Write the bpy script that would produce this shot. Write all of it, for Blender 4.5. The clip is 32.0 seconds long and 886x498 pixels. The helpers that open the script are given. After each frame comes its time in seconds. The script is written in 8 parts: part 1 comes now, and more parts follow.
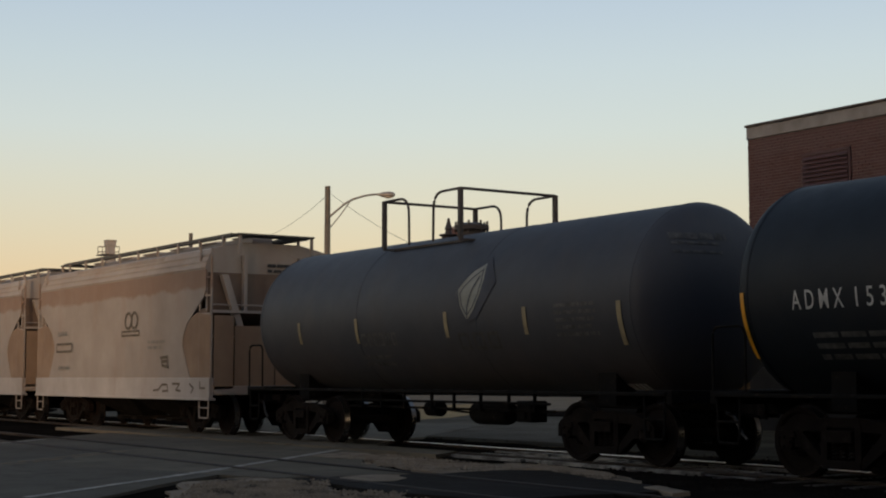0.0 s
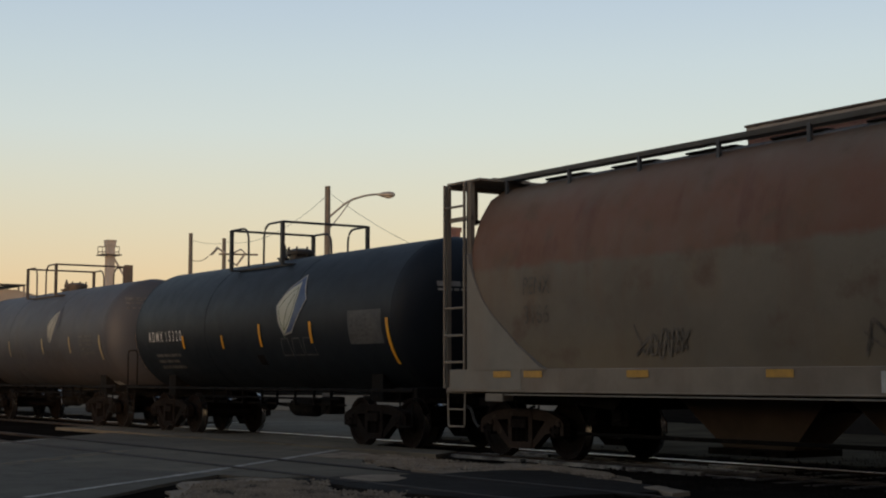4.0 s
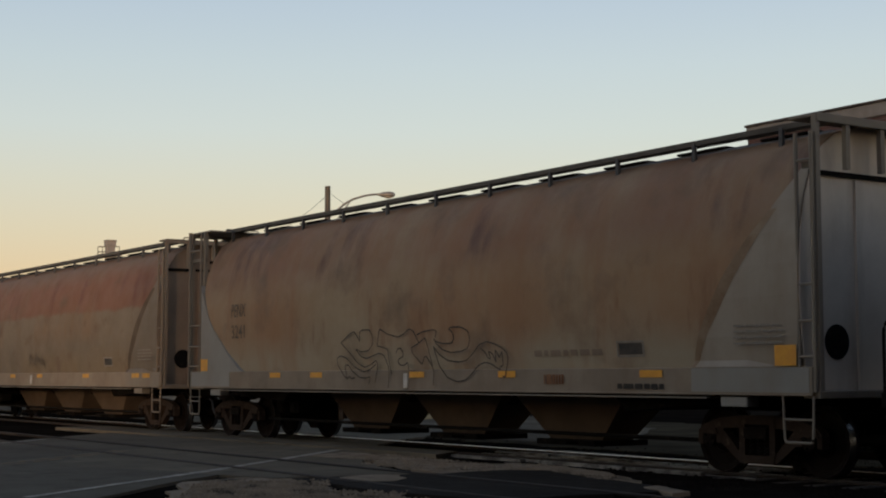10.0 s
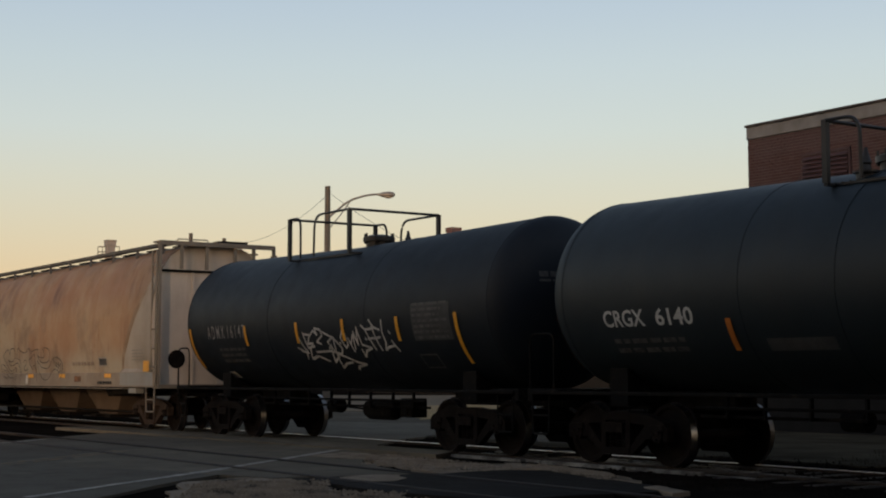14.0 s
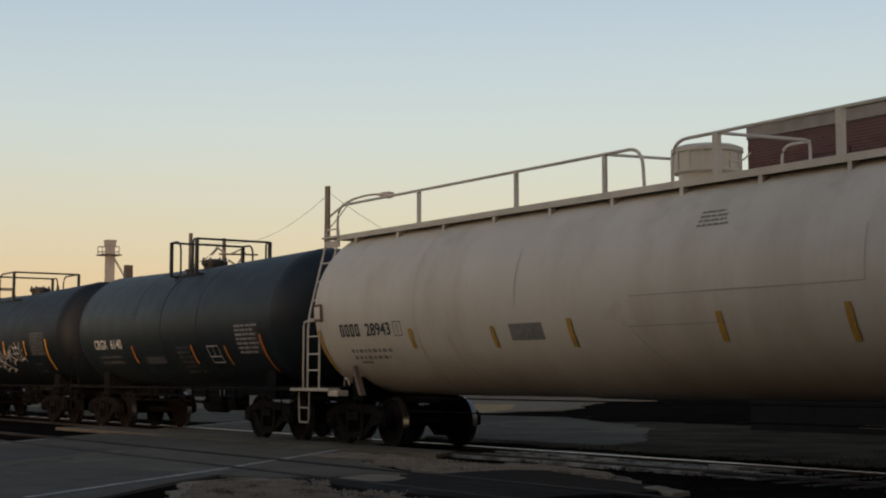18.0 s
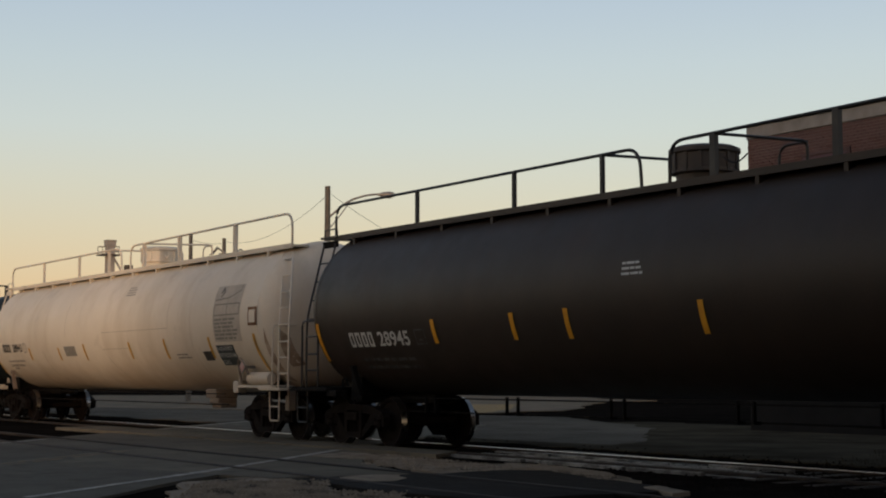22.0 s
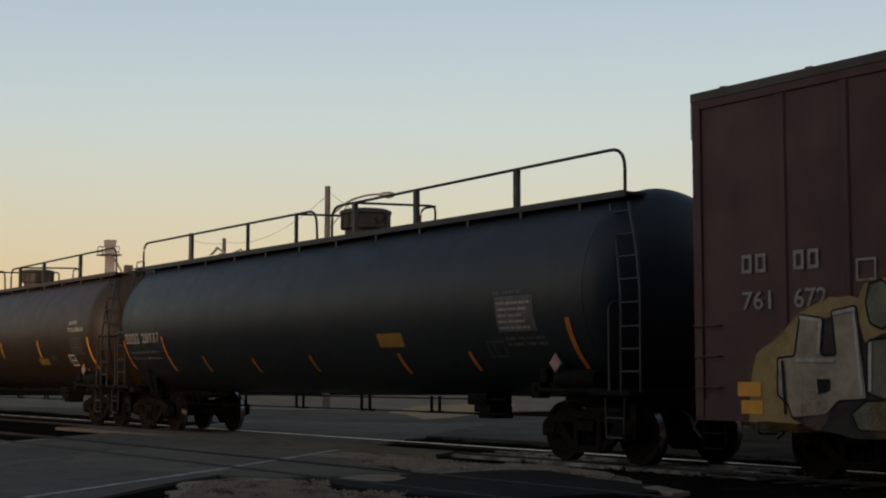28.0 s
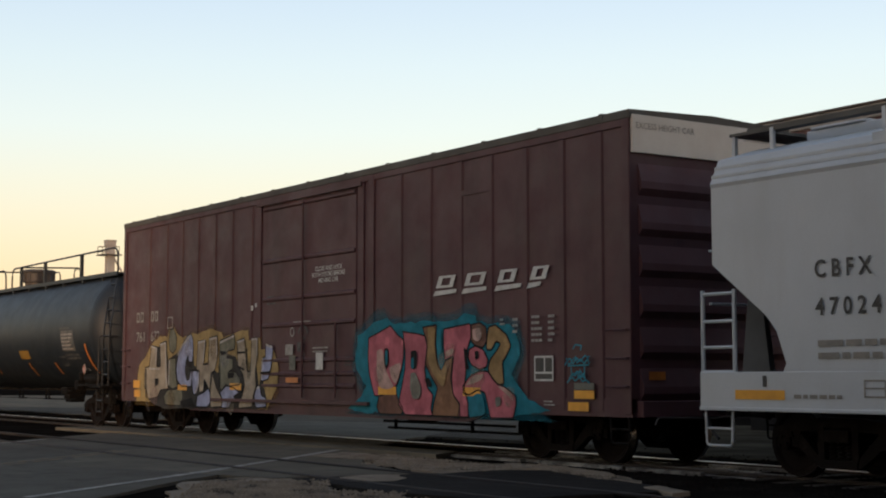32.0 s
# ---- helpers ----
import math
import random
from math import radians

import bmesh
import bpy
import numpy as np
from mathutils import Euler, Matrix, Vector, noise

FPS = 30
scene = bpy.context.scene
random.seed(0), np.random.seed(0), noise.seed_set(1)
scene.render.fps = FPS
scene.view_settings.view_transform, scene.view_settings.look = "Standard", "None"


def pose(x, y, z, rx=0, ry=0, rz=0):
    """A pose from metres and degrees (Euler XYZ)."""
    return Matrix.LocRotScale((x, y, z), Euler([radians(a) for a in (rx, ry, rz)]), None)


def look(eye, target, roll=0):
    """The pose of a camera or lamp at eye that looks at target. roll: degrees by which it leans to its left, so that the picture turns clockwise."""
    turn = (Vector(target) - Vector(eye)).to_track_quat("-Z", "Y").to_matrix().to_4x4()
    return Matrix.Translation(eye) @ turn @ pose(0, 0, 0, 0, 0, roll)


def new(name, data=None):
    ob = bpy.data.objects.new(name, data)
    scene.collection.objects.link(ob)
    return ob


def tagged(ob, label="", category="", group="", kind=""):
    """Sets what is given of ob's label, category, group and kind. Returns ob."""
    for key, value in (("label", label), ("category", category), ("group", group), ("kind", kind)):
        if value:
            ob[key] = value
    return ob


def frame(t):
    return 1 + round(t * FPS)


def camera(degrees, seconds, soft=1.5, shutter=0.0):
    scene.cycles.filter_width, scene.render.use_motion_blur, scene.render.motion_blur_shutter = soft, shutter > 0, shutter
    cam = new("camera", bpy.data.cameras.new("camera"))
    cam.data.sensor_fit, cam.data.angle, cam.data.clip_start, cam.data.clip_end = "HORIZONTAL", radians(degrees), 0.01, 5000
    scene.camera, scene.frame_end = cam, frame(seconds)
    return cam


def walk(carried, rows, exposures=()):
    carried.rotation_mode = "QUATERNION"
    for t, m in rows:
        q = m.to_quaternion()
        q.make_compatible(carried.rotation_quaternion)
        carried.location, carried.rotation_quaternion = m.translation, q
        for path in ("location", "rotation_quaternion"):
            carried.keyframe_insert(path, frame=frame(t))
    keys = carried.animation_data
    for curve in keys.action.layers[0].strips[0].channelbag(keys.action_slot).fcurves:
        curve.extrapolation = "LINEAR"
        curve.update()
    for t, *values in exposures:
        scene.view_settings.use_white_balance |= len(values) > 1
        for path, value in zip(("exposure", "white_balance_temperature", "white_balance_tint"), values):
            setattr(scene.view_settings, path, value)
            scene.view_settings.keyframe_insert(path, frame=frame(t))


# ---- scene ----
# ---- camera and its stand ----
cam = camera(33.34, 32.0, soft=2.0)
EYE = pose(0, 0, 1.27, 94.986, 0, 56.294)
walk(cam, [(0, EYE), (32, EYE)], exposures=[(0, 0.0), (12.0, -0.04), (20.0, -0.06), (28.0, -0.13), (29.0, -0.09), (30.0, 0.08), (31.0, 0.31), (32.0, 0.45)])

# ---- world and sun ----
SUN_AZ, SUN_EL = 140.0, 3.5   # clockwise from +y, behind the camera's right shoulder
world = bpy.data.worlds.new("evening_sky")
scene.world = world
world.use_nodes = True
wn, wl = world.node_tree.nodes, world.node_tree.links
wn.clear()
sky = wn.new("ShaderNodeTexSky")
sky.sky_type = "NISHITA"
sky.sun_disc = False
sky.sun_elevation, sky.sun_rotation = radians(SUN_EL), radians(SUN_AZ)
sky.air_density, sky.dust_density, sky.ozone_density = 1.0, 1.5, 1.5
coord = wn.new("ShaderNodeTexCoord")
split = wn.new("ShaderNodeSeparateXYZ")
wl.new(coord.outputs["Generated"], split.inputs[0])


def sky_ramp(stops):
    ramp = wn.new("ShaderNodeValToRGB")
    for k, (at, rgb) in enumerate(stops):
        stop = ramp.color_ramp.elements[k] if k < 2 else ramp.color_ramp.elements.new(at)
        stop.position = at
        stop.color = (*[((v / 255 + 0.055) / 1.055) ** 2.4 for v in rgb], 1)
    wl.new(split.outputs[2], ramp.inputs["Fac"])
    return ramp


HIGH = ((0.208, (186, 203, 213)), (0.245, (176, 195, 213)), (0.5, (112, 132, 158)), (1.0, (70, 86, 112)))
warm = sky_ramp(((0.0, (220, 186, 152)), (0.061, (215, 194, 163)), (0.096, (208, 200, 179)), (0.13, (203, 205, 194)), (0.165, (196, 208, 210))) + HIGH)
cool = sky_ramp(((0.0, (206, 190, 166)), (0.061, (205, 195, 172)), (0.096, (200, 199, 182)), (0.13, (196, 202, 194)), (0.165, (191, 205, 206))) + HIGH)
turn = wn.new("ShaderNodeVectorMath")
turn.operation = "DOT_PRODUCT"
turn.inputs[1].default_value = (-0.956, 0.292, 0.0)
wl.new(coord.outputs["Generated"], turn.inputs[0])
west = wn.new("ShaderNodeMapRange")
west.inputs["From Min"].default_value, west.inputs["From Max"].default_value = 0.8, 1.0
wl.new(turn.outputs["Value"], west.inputs["Value"])
tint = wn.new("ShaderNodeMix")
tint.data_type = "RGBA"
wl.new(west.outputs["Result"], tint.inputs[0])
wl.new(cool.outputs["Color"], tint.inputs[6])
wl.new(warm.outputs["Color"], tint.inputs[7])
lifted = wn.new("ShaderNodeMix")
lifted.data_type, lifted.blend_type = "RGBA", "MULTIPLY"
lifted.inputs[0].default_value = 1.0
lifted.inputs[7].default_value = (0.7, 0.5, 0.4, 1)
wl.new(sky.outputs["Color"], lifted.inputs[6])
blend = wn.new("ShaderNodeMix")
blend.data_type = "RGBA"
blend.inputs[0].default_value = 0.82
wl.new(lifted.outputs[2], blend.inputs[6])
glow = sky_ramp(((0.0, (255, 205, 150)), (0.1, (250, 208, 160)), (0.3, (205, 196, 180)), (0.6, (130, 142, 160)), (1.0, (70, 86, 112))))
facing = wn.new("ShaderNodeVectorMath")
facing.operation = "DOT_PRODUCT"
facing.inputs[1].default_value = (math.sin(radians(SUN_AZ)), math.cos(radians(SUN_AZ)), 0.0)
wl.new(coord.outputs["Generated"], facing.inputs[0])
dusk = wn.new("ShaderNodeMapRange")
dusk.inputs["From Min"].default_value, dusk.inputs["From Max"].default_value = -0.25, 0.7
wl.new(facing.outputs["Value"], dusk.inputs["Value"])
bright = wn.new("ShaderNodeMix")
bright.data_type, bright.blend_type = "RGBA", "MULTIPLY"
bright.inputs[0].default_value = 1.0
bright.inputs[7].default_value = (1.5, 1.5, 1.5, 1)
wl.new(glow.outputs["Color"], bright.inputs[6])
round_sky = wn.new("ShaderNodeMix")
round_sky.data_type = "RGBA"
wl.new(dusk.outputs["Result"], round_sky.inputs[0])
wl.new(tint.outputs[2], round_sky.inputs[6])
wl.new(bright.outputs[2], round_sky.inputs[7])
wl.new(round_sky.outputs[2], blend.inputs[7])
background = wn.new("ShaderNodeBackground")
background.inputs["Strength"].default_value = 1.0
wo = wn.new("ShaderNodeOutputWorld")
wl.new(blend.outputs[2], background.inputs["Color"])
wl.new(background.outputs["Background"], wo.inputs["Surface"])

sun = bpy.data.lights.new("sun", "SUN")
sun.energy, sun.angle, sun.color = 1.5, radians(8.0), (1.0, 0.7, 0.46)
sun_ob = new("sun", sun)
to_sun = Vector((math.sin(radians(SUN_AZ)) * math.cos(radians(SUN_EL)), math.cos(radians(SUN_AZ)) * math.cos(radians(SUN_EL)), math.sin(radians(SUN_EL))))
sun_ob.matrix_world = look(to_sun * 80, (0, 0, 0))

# ---- the train's way ----
TRACK_Y = 15.3
KNOTS = (0, 4, 8, 12, 16, 20, 24, 28, 32)
SPEEDS = (5.186, 5.091, 5.015, 5.076, 5.167, 5.109, 4.992, 5.076, 5.044)


def travel(t):
    """Metres that the train has gone towards -x after t seconds."""
    d = 0.0
    for a, b, v, w in zip(KNOTS, KNOTS[1:], SPEEDS, SPEEDS[1:]):
        if t <= a:
            break
        k = min(t, b) - a
        d += v * k + (w - v) * k * k / (2 * (b - a))
    return d


CARS, WHEELS = [], []


# ---- materials ----
def ramp_mix(nt, fac, a, b):
    m = nt.nodes.new("ShaderNodeMix")
    m.data_type = "RGBA"
    for sock, v in ((m.inputs[0], fac), (m.inputs[6], a), (m.inputs[7], b)):
        if isinstance(v, (int, float)):
            sock.default_value = v
        elif isinstance(v, tuple):
            sock.default_value = (*v[:3], 1)
        else:
            nt.links.new(v, sock)
    return m.outputs[2]


def noise_fac(nt, coord, scale, lo=0.4, hi=0.6, stretch=(1, 1, 1), detail=5.0, rough=0.6):
    mp = nt.nodes.new("ShaderNodeMapping")
    mp.inputs["Scale"].default_value = stretch
    nt.links.new(coord, mp.inputs["Vector"])
    n = nt.nodes.new("ShaderNodeTexNoise")
    n.inputs["Scale"].default_value, n.inputs["Detail"].default_value, n.inputs["Roughness"].default_value = scale, detail, rough
    nt.links.new(mp.outputs["Vector"], n.inputs["Vector"])
    r = nt.nodes.new("ShaderNodeMapRange")
    r.inputs["From Min"].default_value, r.inputs["From Max"].default_value = lo, hi
    nt.links.new(n.outputs["Fac"], r.inputs["Value"])
    return r.outputs["Result"]


def multiply(nt, a, b, op="MULTIPLY"):
    m = nt.nodes.new("ShaderNodeMath")
    m.operation = op
    m.use_clamp = True
    for sock, v in ((m.inputs[0], a), (m.inputs[1], b)):
        if isinstance(v, (int, float)):
            sock.default_value = v
        else:
            nt.links.new(v, sock)
    return m.outputs[0]


def mat(name, base, alt=None, scale=1.5, lo=0.35, hi=0.65, rough=0.6, metal=0.0, streak=None, streak_amount=0.6, streak_scale=1.2,
        streak_lo=0.5, streak_hi=0.7, spots=None, spot_scale=6.0, spot_lo=0.58, spot_hi=0.68, bump=0.15, bump_scale=30.0, pieces=0.0, rough_var=0.12, spec=0.5, belts=()):
    """Procedural surface: two tones, vertical streaks, uneven belts at a height, spots, fine relief."""
    m = bpy.data.materials.new(name)
    m.use_nodes = True
    nt = m.node_tree
    bsdf = nt.nodes["Principled BSDF"]
    co = nt.nodes.new("ShaderNodeTexCoord").outputs["Object"]
    alt = alt or tuple(c * 0.75 for c in base)
    col = ramp_mix(nt, noise_fac(nt, co, scale, lo, hi), base, alt)
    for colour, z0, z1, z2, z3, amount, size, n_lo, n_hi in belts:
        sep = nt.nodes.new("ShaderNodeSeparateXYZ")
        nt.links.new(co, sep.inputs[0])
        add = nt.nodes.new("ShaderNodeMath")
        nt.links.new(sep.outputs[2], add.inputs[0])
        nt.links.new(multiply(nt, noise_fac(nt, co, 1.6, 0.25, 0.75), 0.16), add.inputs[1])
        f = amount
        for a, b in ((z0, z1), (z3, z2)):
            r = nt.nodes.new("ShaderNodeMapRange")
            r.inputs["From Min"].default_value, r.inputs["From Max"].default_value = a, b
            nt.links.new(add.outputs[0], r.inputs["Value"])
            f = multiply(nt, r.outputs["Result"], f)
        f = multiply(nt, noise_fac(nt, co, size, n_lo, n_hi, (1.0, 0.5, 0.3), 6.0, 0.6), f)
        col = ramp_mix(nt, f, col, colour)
    if streak:
        f = noise_fac(nt, co, streak_scale, streak_lo, streak_hi, (1.0, 1.0, 0.22), 6.0, 0.65)
        col = ramp_mix(nt, multiply(nt, f, streak_amount), col, streak)
    if spots:
        col = ramp_mix(nt, noise_fac(nt, co, spot_scale, spot_lo, spot_hi), col, spots)
    if pieces:
        oi = nt.nodes.new("ShaderNodeObjectInfo")
        col = ramp_mix(nt, multiply(nt, oi.outputs["Random"], pieces), col, alt)
    fine = noise_fac(nt, co, bump_scale, 0.3, 0.7, (1, 1, 1), 3.0)
    col = ramp_mix(nt, multiply(nt, fine, 0.18), col, tuple(c * 0.7 for c in base))
    nt.links.new(col, bsdf.inputs["Base Color"])
    rr = nt.nodes.new("ShaderNodeMapRange")
    rr.inputs["To Min"].default_value, rr.inputs["To Max"].default_value = max(0.05, rough - rough_var), min(1.0, rough + rough_var)
    nt.links.new(noise_fac(nt, co, 2.2, 0.3, 0.7), rr.inputs["Value"])
    nt.links.new(rr.outputs["Result"], bsdf.inputs["Roughness"])
    bsdf.inputs["Metallic"].default_value = metal
    bsdf.inputs["Specular IOR Level"].default_value = spec
    if bump:
        b = nt.nodes.new("ShaderNodeBump")
        b.inputs["Strength"].default_value, b.inputs["Distance"].default_value = bump, 0.02
        nt.links.new(fine, b.inputs["Height"])
        nt.links.new(b.outputs["Normal"], bsdf.inputs["Normal"])
    return m


BLACK = mat("black_tank_paint", (0.0068, 0.0112, 0.0175), (0.0095, 0.0142, 0.021), scale=0.7, rough=0.56, spec=0.27, streak=(0.018, 0.018, 0.019), streak_amount=0.35, rough_var=0.05, bump=0.05)
TEALBLACK = mat("blue_green_black_tank_paint", (0.011, 0.0185, 0.0245), (0.016, 0.024, 0.03), scale=0.5, rough=0.52, spec=0.32, streak=(0.026, 0.028, 0.028), streak_amount=0.4, rough_var=0.05, bump=0.05)
FADED = mat("faded_black_tank_paint", (0.036, 0.041, 0.053), (0.048, 0.051, 0.06), scale=0.6, rough=0.6, streak=(0.058, 0.052, 0.05), streak_amount=0.45, rough_var=0.05, bump=0.06,
            belts=(((0.075, 0.057, 0.047), 0.7, 0.8, 1.5, 2.1, 0.45, 0.6, 0.3, 0.6),))
NAVY = mat("blue_black_tank_paint", (0.0125, 0.0185, 0.0265), (0.019, 0.0255, 0.033), scale=0.6, rough=0.5, spec=0.35, streak=(0.036, 0.033, 0.03), streak_amount=0.4, rough_var=0.05, bump=0.05)
BROWNBLACK = mat("brown_black_tank_paint", (0.029, 0.021, 0.016), (0.041, 0.029, 0.022), scale=0.6, rough=0.5, spec=0.32, streak=(0.05, 0.03, 0.022), streak_amount=0.45, rough_var=0.05, bump=0.05)
# The belt turns the tank unevenly browner towards its bottom.
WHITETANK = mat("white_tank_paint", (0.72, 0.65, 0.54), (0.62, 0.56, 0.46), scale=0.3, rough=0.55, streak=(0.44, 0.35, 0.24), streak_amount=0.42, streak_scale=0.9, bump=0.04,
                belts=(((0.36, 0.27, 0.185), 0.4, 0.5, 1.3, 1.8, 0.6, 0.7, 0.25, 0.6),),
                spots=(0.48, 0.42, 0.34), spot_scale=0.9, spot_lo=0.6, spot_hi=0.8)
PENX_A = mat("rust_streaked_grey_paint", (0.195, 0.165, 0.122), (0.14, 0.12, 0.092), scale=0.5, rough=0.75, streak=(0.16, 0.095, 0.055), streak_amount=0.4, streak_scale=1.1,
             belts=(((0.2, 0.15, 0.085), 1.0, 1.3, 1.7, 2.2, 0.6, 0.5, 0.35, 0.6), ((0.17, 0.1, 0.07), 3.4, 3.8, 6.0, 7.0, 0.8, 0.6, 0.25, 0.55), ((0.19, 0.085, 0.052), 3.02, 3.12, 3.8, 4.3, 0.92, 0.3, 0.25, 0.45),
                    ((0.13, 0.05, 0.035), 3.0, 3.3, 3.8, 4.2, 0.8, 1.3, 0.52, 0.62), ((0.19, 0.115, 0.06), 2.2, 2.6, 3.0, 3.4, 0.6, 0.7, 0.48, 0.62)),
             spots=(0.13, 0.085, 0.055), spot_scale=1.7, spot_lo=0.56, spot_hi=0.74, bump=0.06)
PENX_B = mat("rust_streaked_tan_paint", (0.35, 0.285, 0.192), (0.27, 0.2, 0.125), scale=0.55, rough=0.75, streak=(0.27, 0.13, 0.065), streak_amount=0.5, streak_scale=0.9, streak_lo=0.5, streak_hi=0.68,
             belts=(((0.34, 0.3, 0.225), 1.0, 1.2, 1.85, 2.5, 0.85, 0.5, 0.2, 0.5), ((0.23, 0.12, 0.075), 2.9, 3.5, 6.0, 7.0, 0.8, 0.5, 0.3, 0.58), ((0.31, 0.165, 0.078), 1.7, 2.2, 2.8, 3.4, 0.65, 0.45, 0.4, 0.6),
                    ((0.19, 0.09, 0.045), 1.7, 2.0, 2.6, 3.0, 0.75, 1.3, 0.55, 0.66), ((0.11, 0.06, 0.055), 3.1, 3.4, 4.2, 4.5, 0.8, 0.9, 0.52, 0.62)), spots=(0.16, 0.11, 0.075), spot_scale=0.8, spot_lo=0.52, spot_hi=0.76, bump=0.06)
COOLGUSSET = mat("pale_cool_grey_paint", (0.28, 0.29, 0.28), (0.24, 0.24, 0.225), scale=0.8, rough=0.7, streak=(0.22, 0.16, 0.11), streak_amount=0.3, bump=0.06)
DUNGUSSET = mat("dun_grey_paint", (0.19, 0.165, 0.13), (0.15, 0.13, 0.1), scale=0.8, rough=0.75, streak=(0.15, 0.1, 0.06), streak_amount=0.35, bump=0.06)
WARMGUSSET = mat("pale_beige_paint", (0.36, 0.33, 0.28), (0.29, 0.26, 0.215), scale=0.7, rough=0.75, streak=(0.2, 0.14, 0.09), streak_amount=0.35, bump=0.06)
BROWNEDGE = mat("brown_edge_tone", (0.085, 0.062, 0.04), (0.115, 0.085, 0.055), scale=1.4, rough=0.85, bump=0.04)
TANEDGE = mat("tan_edge_tone", (0.2, 0.13, 0.075), (0.3, 0.24, 0.17), scale=2.0, rough=0.85, bump=0.04)
# Pale end paint, lightened to make up for light the added blocks hold off.
PALEEND = mat("lightened_end_paint", (0.7, 0.64, 0.56), (0.55, 0.5, 0.43), scale=0.7, rough=0.75, streak=(0.24, 0.18, 0.12), streak_amount=0.4, bump=0.06)
GUSSET = mat("pale_grey_paint", (0.25, 0.225, 0.185), (0.2, 0.18, 0.15), scale=0.8, rough=0.7, streak=(0.22, 0.14, 0.08), streak_amount=0.35, bump=0.06)
SILLTAN = mat("dusty_tan_sill_paint", (0.27, 0.23, 0.18), (0.2, 0.165, 0.125), scale=1.2, rough=0.75, streak=(0.16, 0.09, 0.05), streak_amount=0.4, bump=0.06)
CREAM = mat("weathered_cream_paint", (0.35, 0.315, 0.28), (0.28, 0.245, 0.21), scale=0.6, rough=0.7, streak=(0.3, 0.2, 0.14), streak_amount=0.35,
            belts=(((0.24, 0.155, 0.105), 3.28, 3.36, 3.95, 4.05, 0.9, 0.35, 0.15, 0.42),), bump=0.05)
CREAMRUST = mat("rust_washed_cream_paint", (0.19, 0.135, 0.095), (0.13, 0.09, 0.065), scale=0.9, rough=0.75, streak=(0.1, 0.06, 0.04), streak_amount=0.5, bump=0.06)
RUSTPLATE = mat("tan_rust_washed_paint", (0.29, 0.205, 0.135), (0.22, 0.15, 0.1), scale=0.9, rough=0.75, streak=(0.14, 0.085, 0.05), streak_amount=0.4, bump=0.06)
CREAMROOF = mat("weathered_cream_roof_paint", (0.38, 0.345, 0.305), (0.3, 0.26, 0.22), scale=0.5, rough=0.7, streak=(0.26, 0.17, 0.12), streak_amount=0.35, bump=0.05)
CREAMSILL = mat("pale_sill_paint", (0.44, 0.42, 0.4), (0.36, 0.335, 0.31), scale=1.2, rough=0.7, streak=(0.25, 0.17, 0.12), streak_amount=0.3, bump=0.05)
PLATESTAIN = mat("grey_water_stain", (0.34, 0.3, 0.24), (0.5, 0.45, 0.37), scale=1.5, rough=0.7, bump=0.0)
PLATERUST = mat("thin_rust_wash", (0.24, 0.16, 0.1), (0.5, 0.42, 0.33), scale=2.4, rough=0.75, bump=0.02)
GREYWHITE = mat("clean_pale_grey_paint", (0.5, 0.535, 0.565), (0.45, 0.485, 0.51), scale=0.6, rough=0.5, streak=(0.38, 0.39, 0.39), streak_amount=0.3, bump=0.03)
BOXRED = mat("faded_oxide_red_paint", (0.09, 0.037, 0.042), (0.067, 0.03, 0.035), scale=0.5, rough=0.55, streak=(0.042, 0.022, 0.023), streak_amount=0.5, bump=0.04, spec=0.3,
             spots=(0.075, 0.038, 0.036), spot_scale=1.4, spot_lo=0.55, spot_hi=0.8)
ROOFSTEEL = mat("dull_roof_steel", (0.085, 0.078, 0.066), (0.06, 0.054, 0.046), scale=0.8, rough=0.7, streak=(0.05, 0.035, 0.03), streak_amount=0.4, bump=0.05)
BOXEND = mat("dark_oxide_red_paint", (0.1, 0.04, 0.043), (0.075, 0.032, 0.035), scale=0.8, rough=0.7, bump=0.04)
WHITEPANEL = mat("white_warning_panel", (0.62, 0.58, 0.52), (0.55, 0.5, 0.44), scale=1.5, rough=0.6, bump=0.03)
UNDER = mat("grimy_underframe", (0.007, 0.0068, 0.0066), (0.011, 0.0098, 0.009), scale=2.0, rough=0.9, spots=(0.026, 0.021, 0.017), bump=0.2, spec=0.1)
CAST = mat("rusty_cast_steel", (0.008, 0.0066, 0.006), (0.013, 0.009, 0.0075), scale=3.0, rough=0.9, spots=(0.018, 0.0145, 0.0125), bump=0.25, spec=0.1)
DUSTCAST = mat("dust_covered_cast_steel", (0.05, 0.036, 0.028), (0.03, 0.022, 0.018), scale=3.0, rough=0.9, spots=(0.075, 0.055, 0.042), bump=0.25, spec=0.1)
TREAD = mat("polished_wheel_steel", (0.38, 0.37, 0.36), rough=0.32, metal=1.0, bump=0.02)
RAILTOP = mat("polished_rail_steel", (0.8, 0.79, 0.77), (0.68, 0.66, 0.64), scale=4, rough=0.38, rough_var=0.06, metal=1.0, bump=0.02)
RAILRUST = mat("rusty_rail_steel", (0.02, 0.016, 0.014), (0.035, 0.024, 0.018), scale=4, rough=0.85, bump=0.2)
BLACKSTEEL = mat("black_painted_steel", (0.011, 0.011, 0.012), (0.019, 0.018, 0.018), rough=0.5, bump=0.05)
DARKPIPE = mat("weathered_dark_steel", (0.05, 0.045, 0.04), (0.08, 0.06, 0.05), rough=0.65, bump=0.06)
GRATING = mat("galvanised_grating", (0.09, 0.086, 0.077), (0.065, 0.06, 0.053), rough=0.6, metal=0.3, bump=0.2, bump_scale=60)
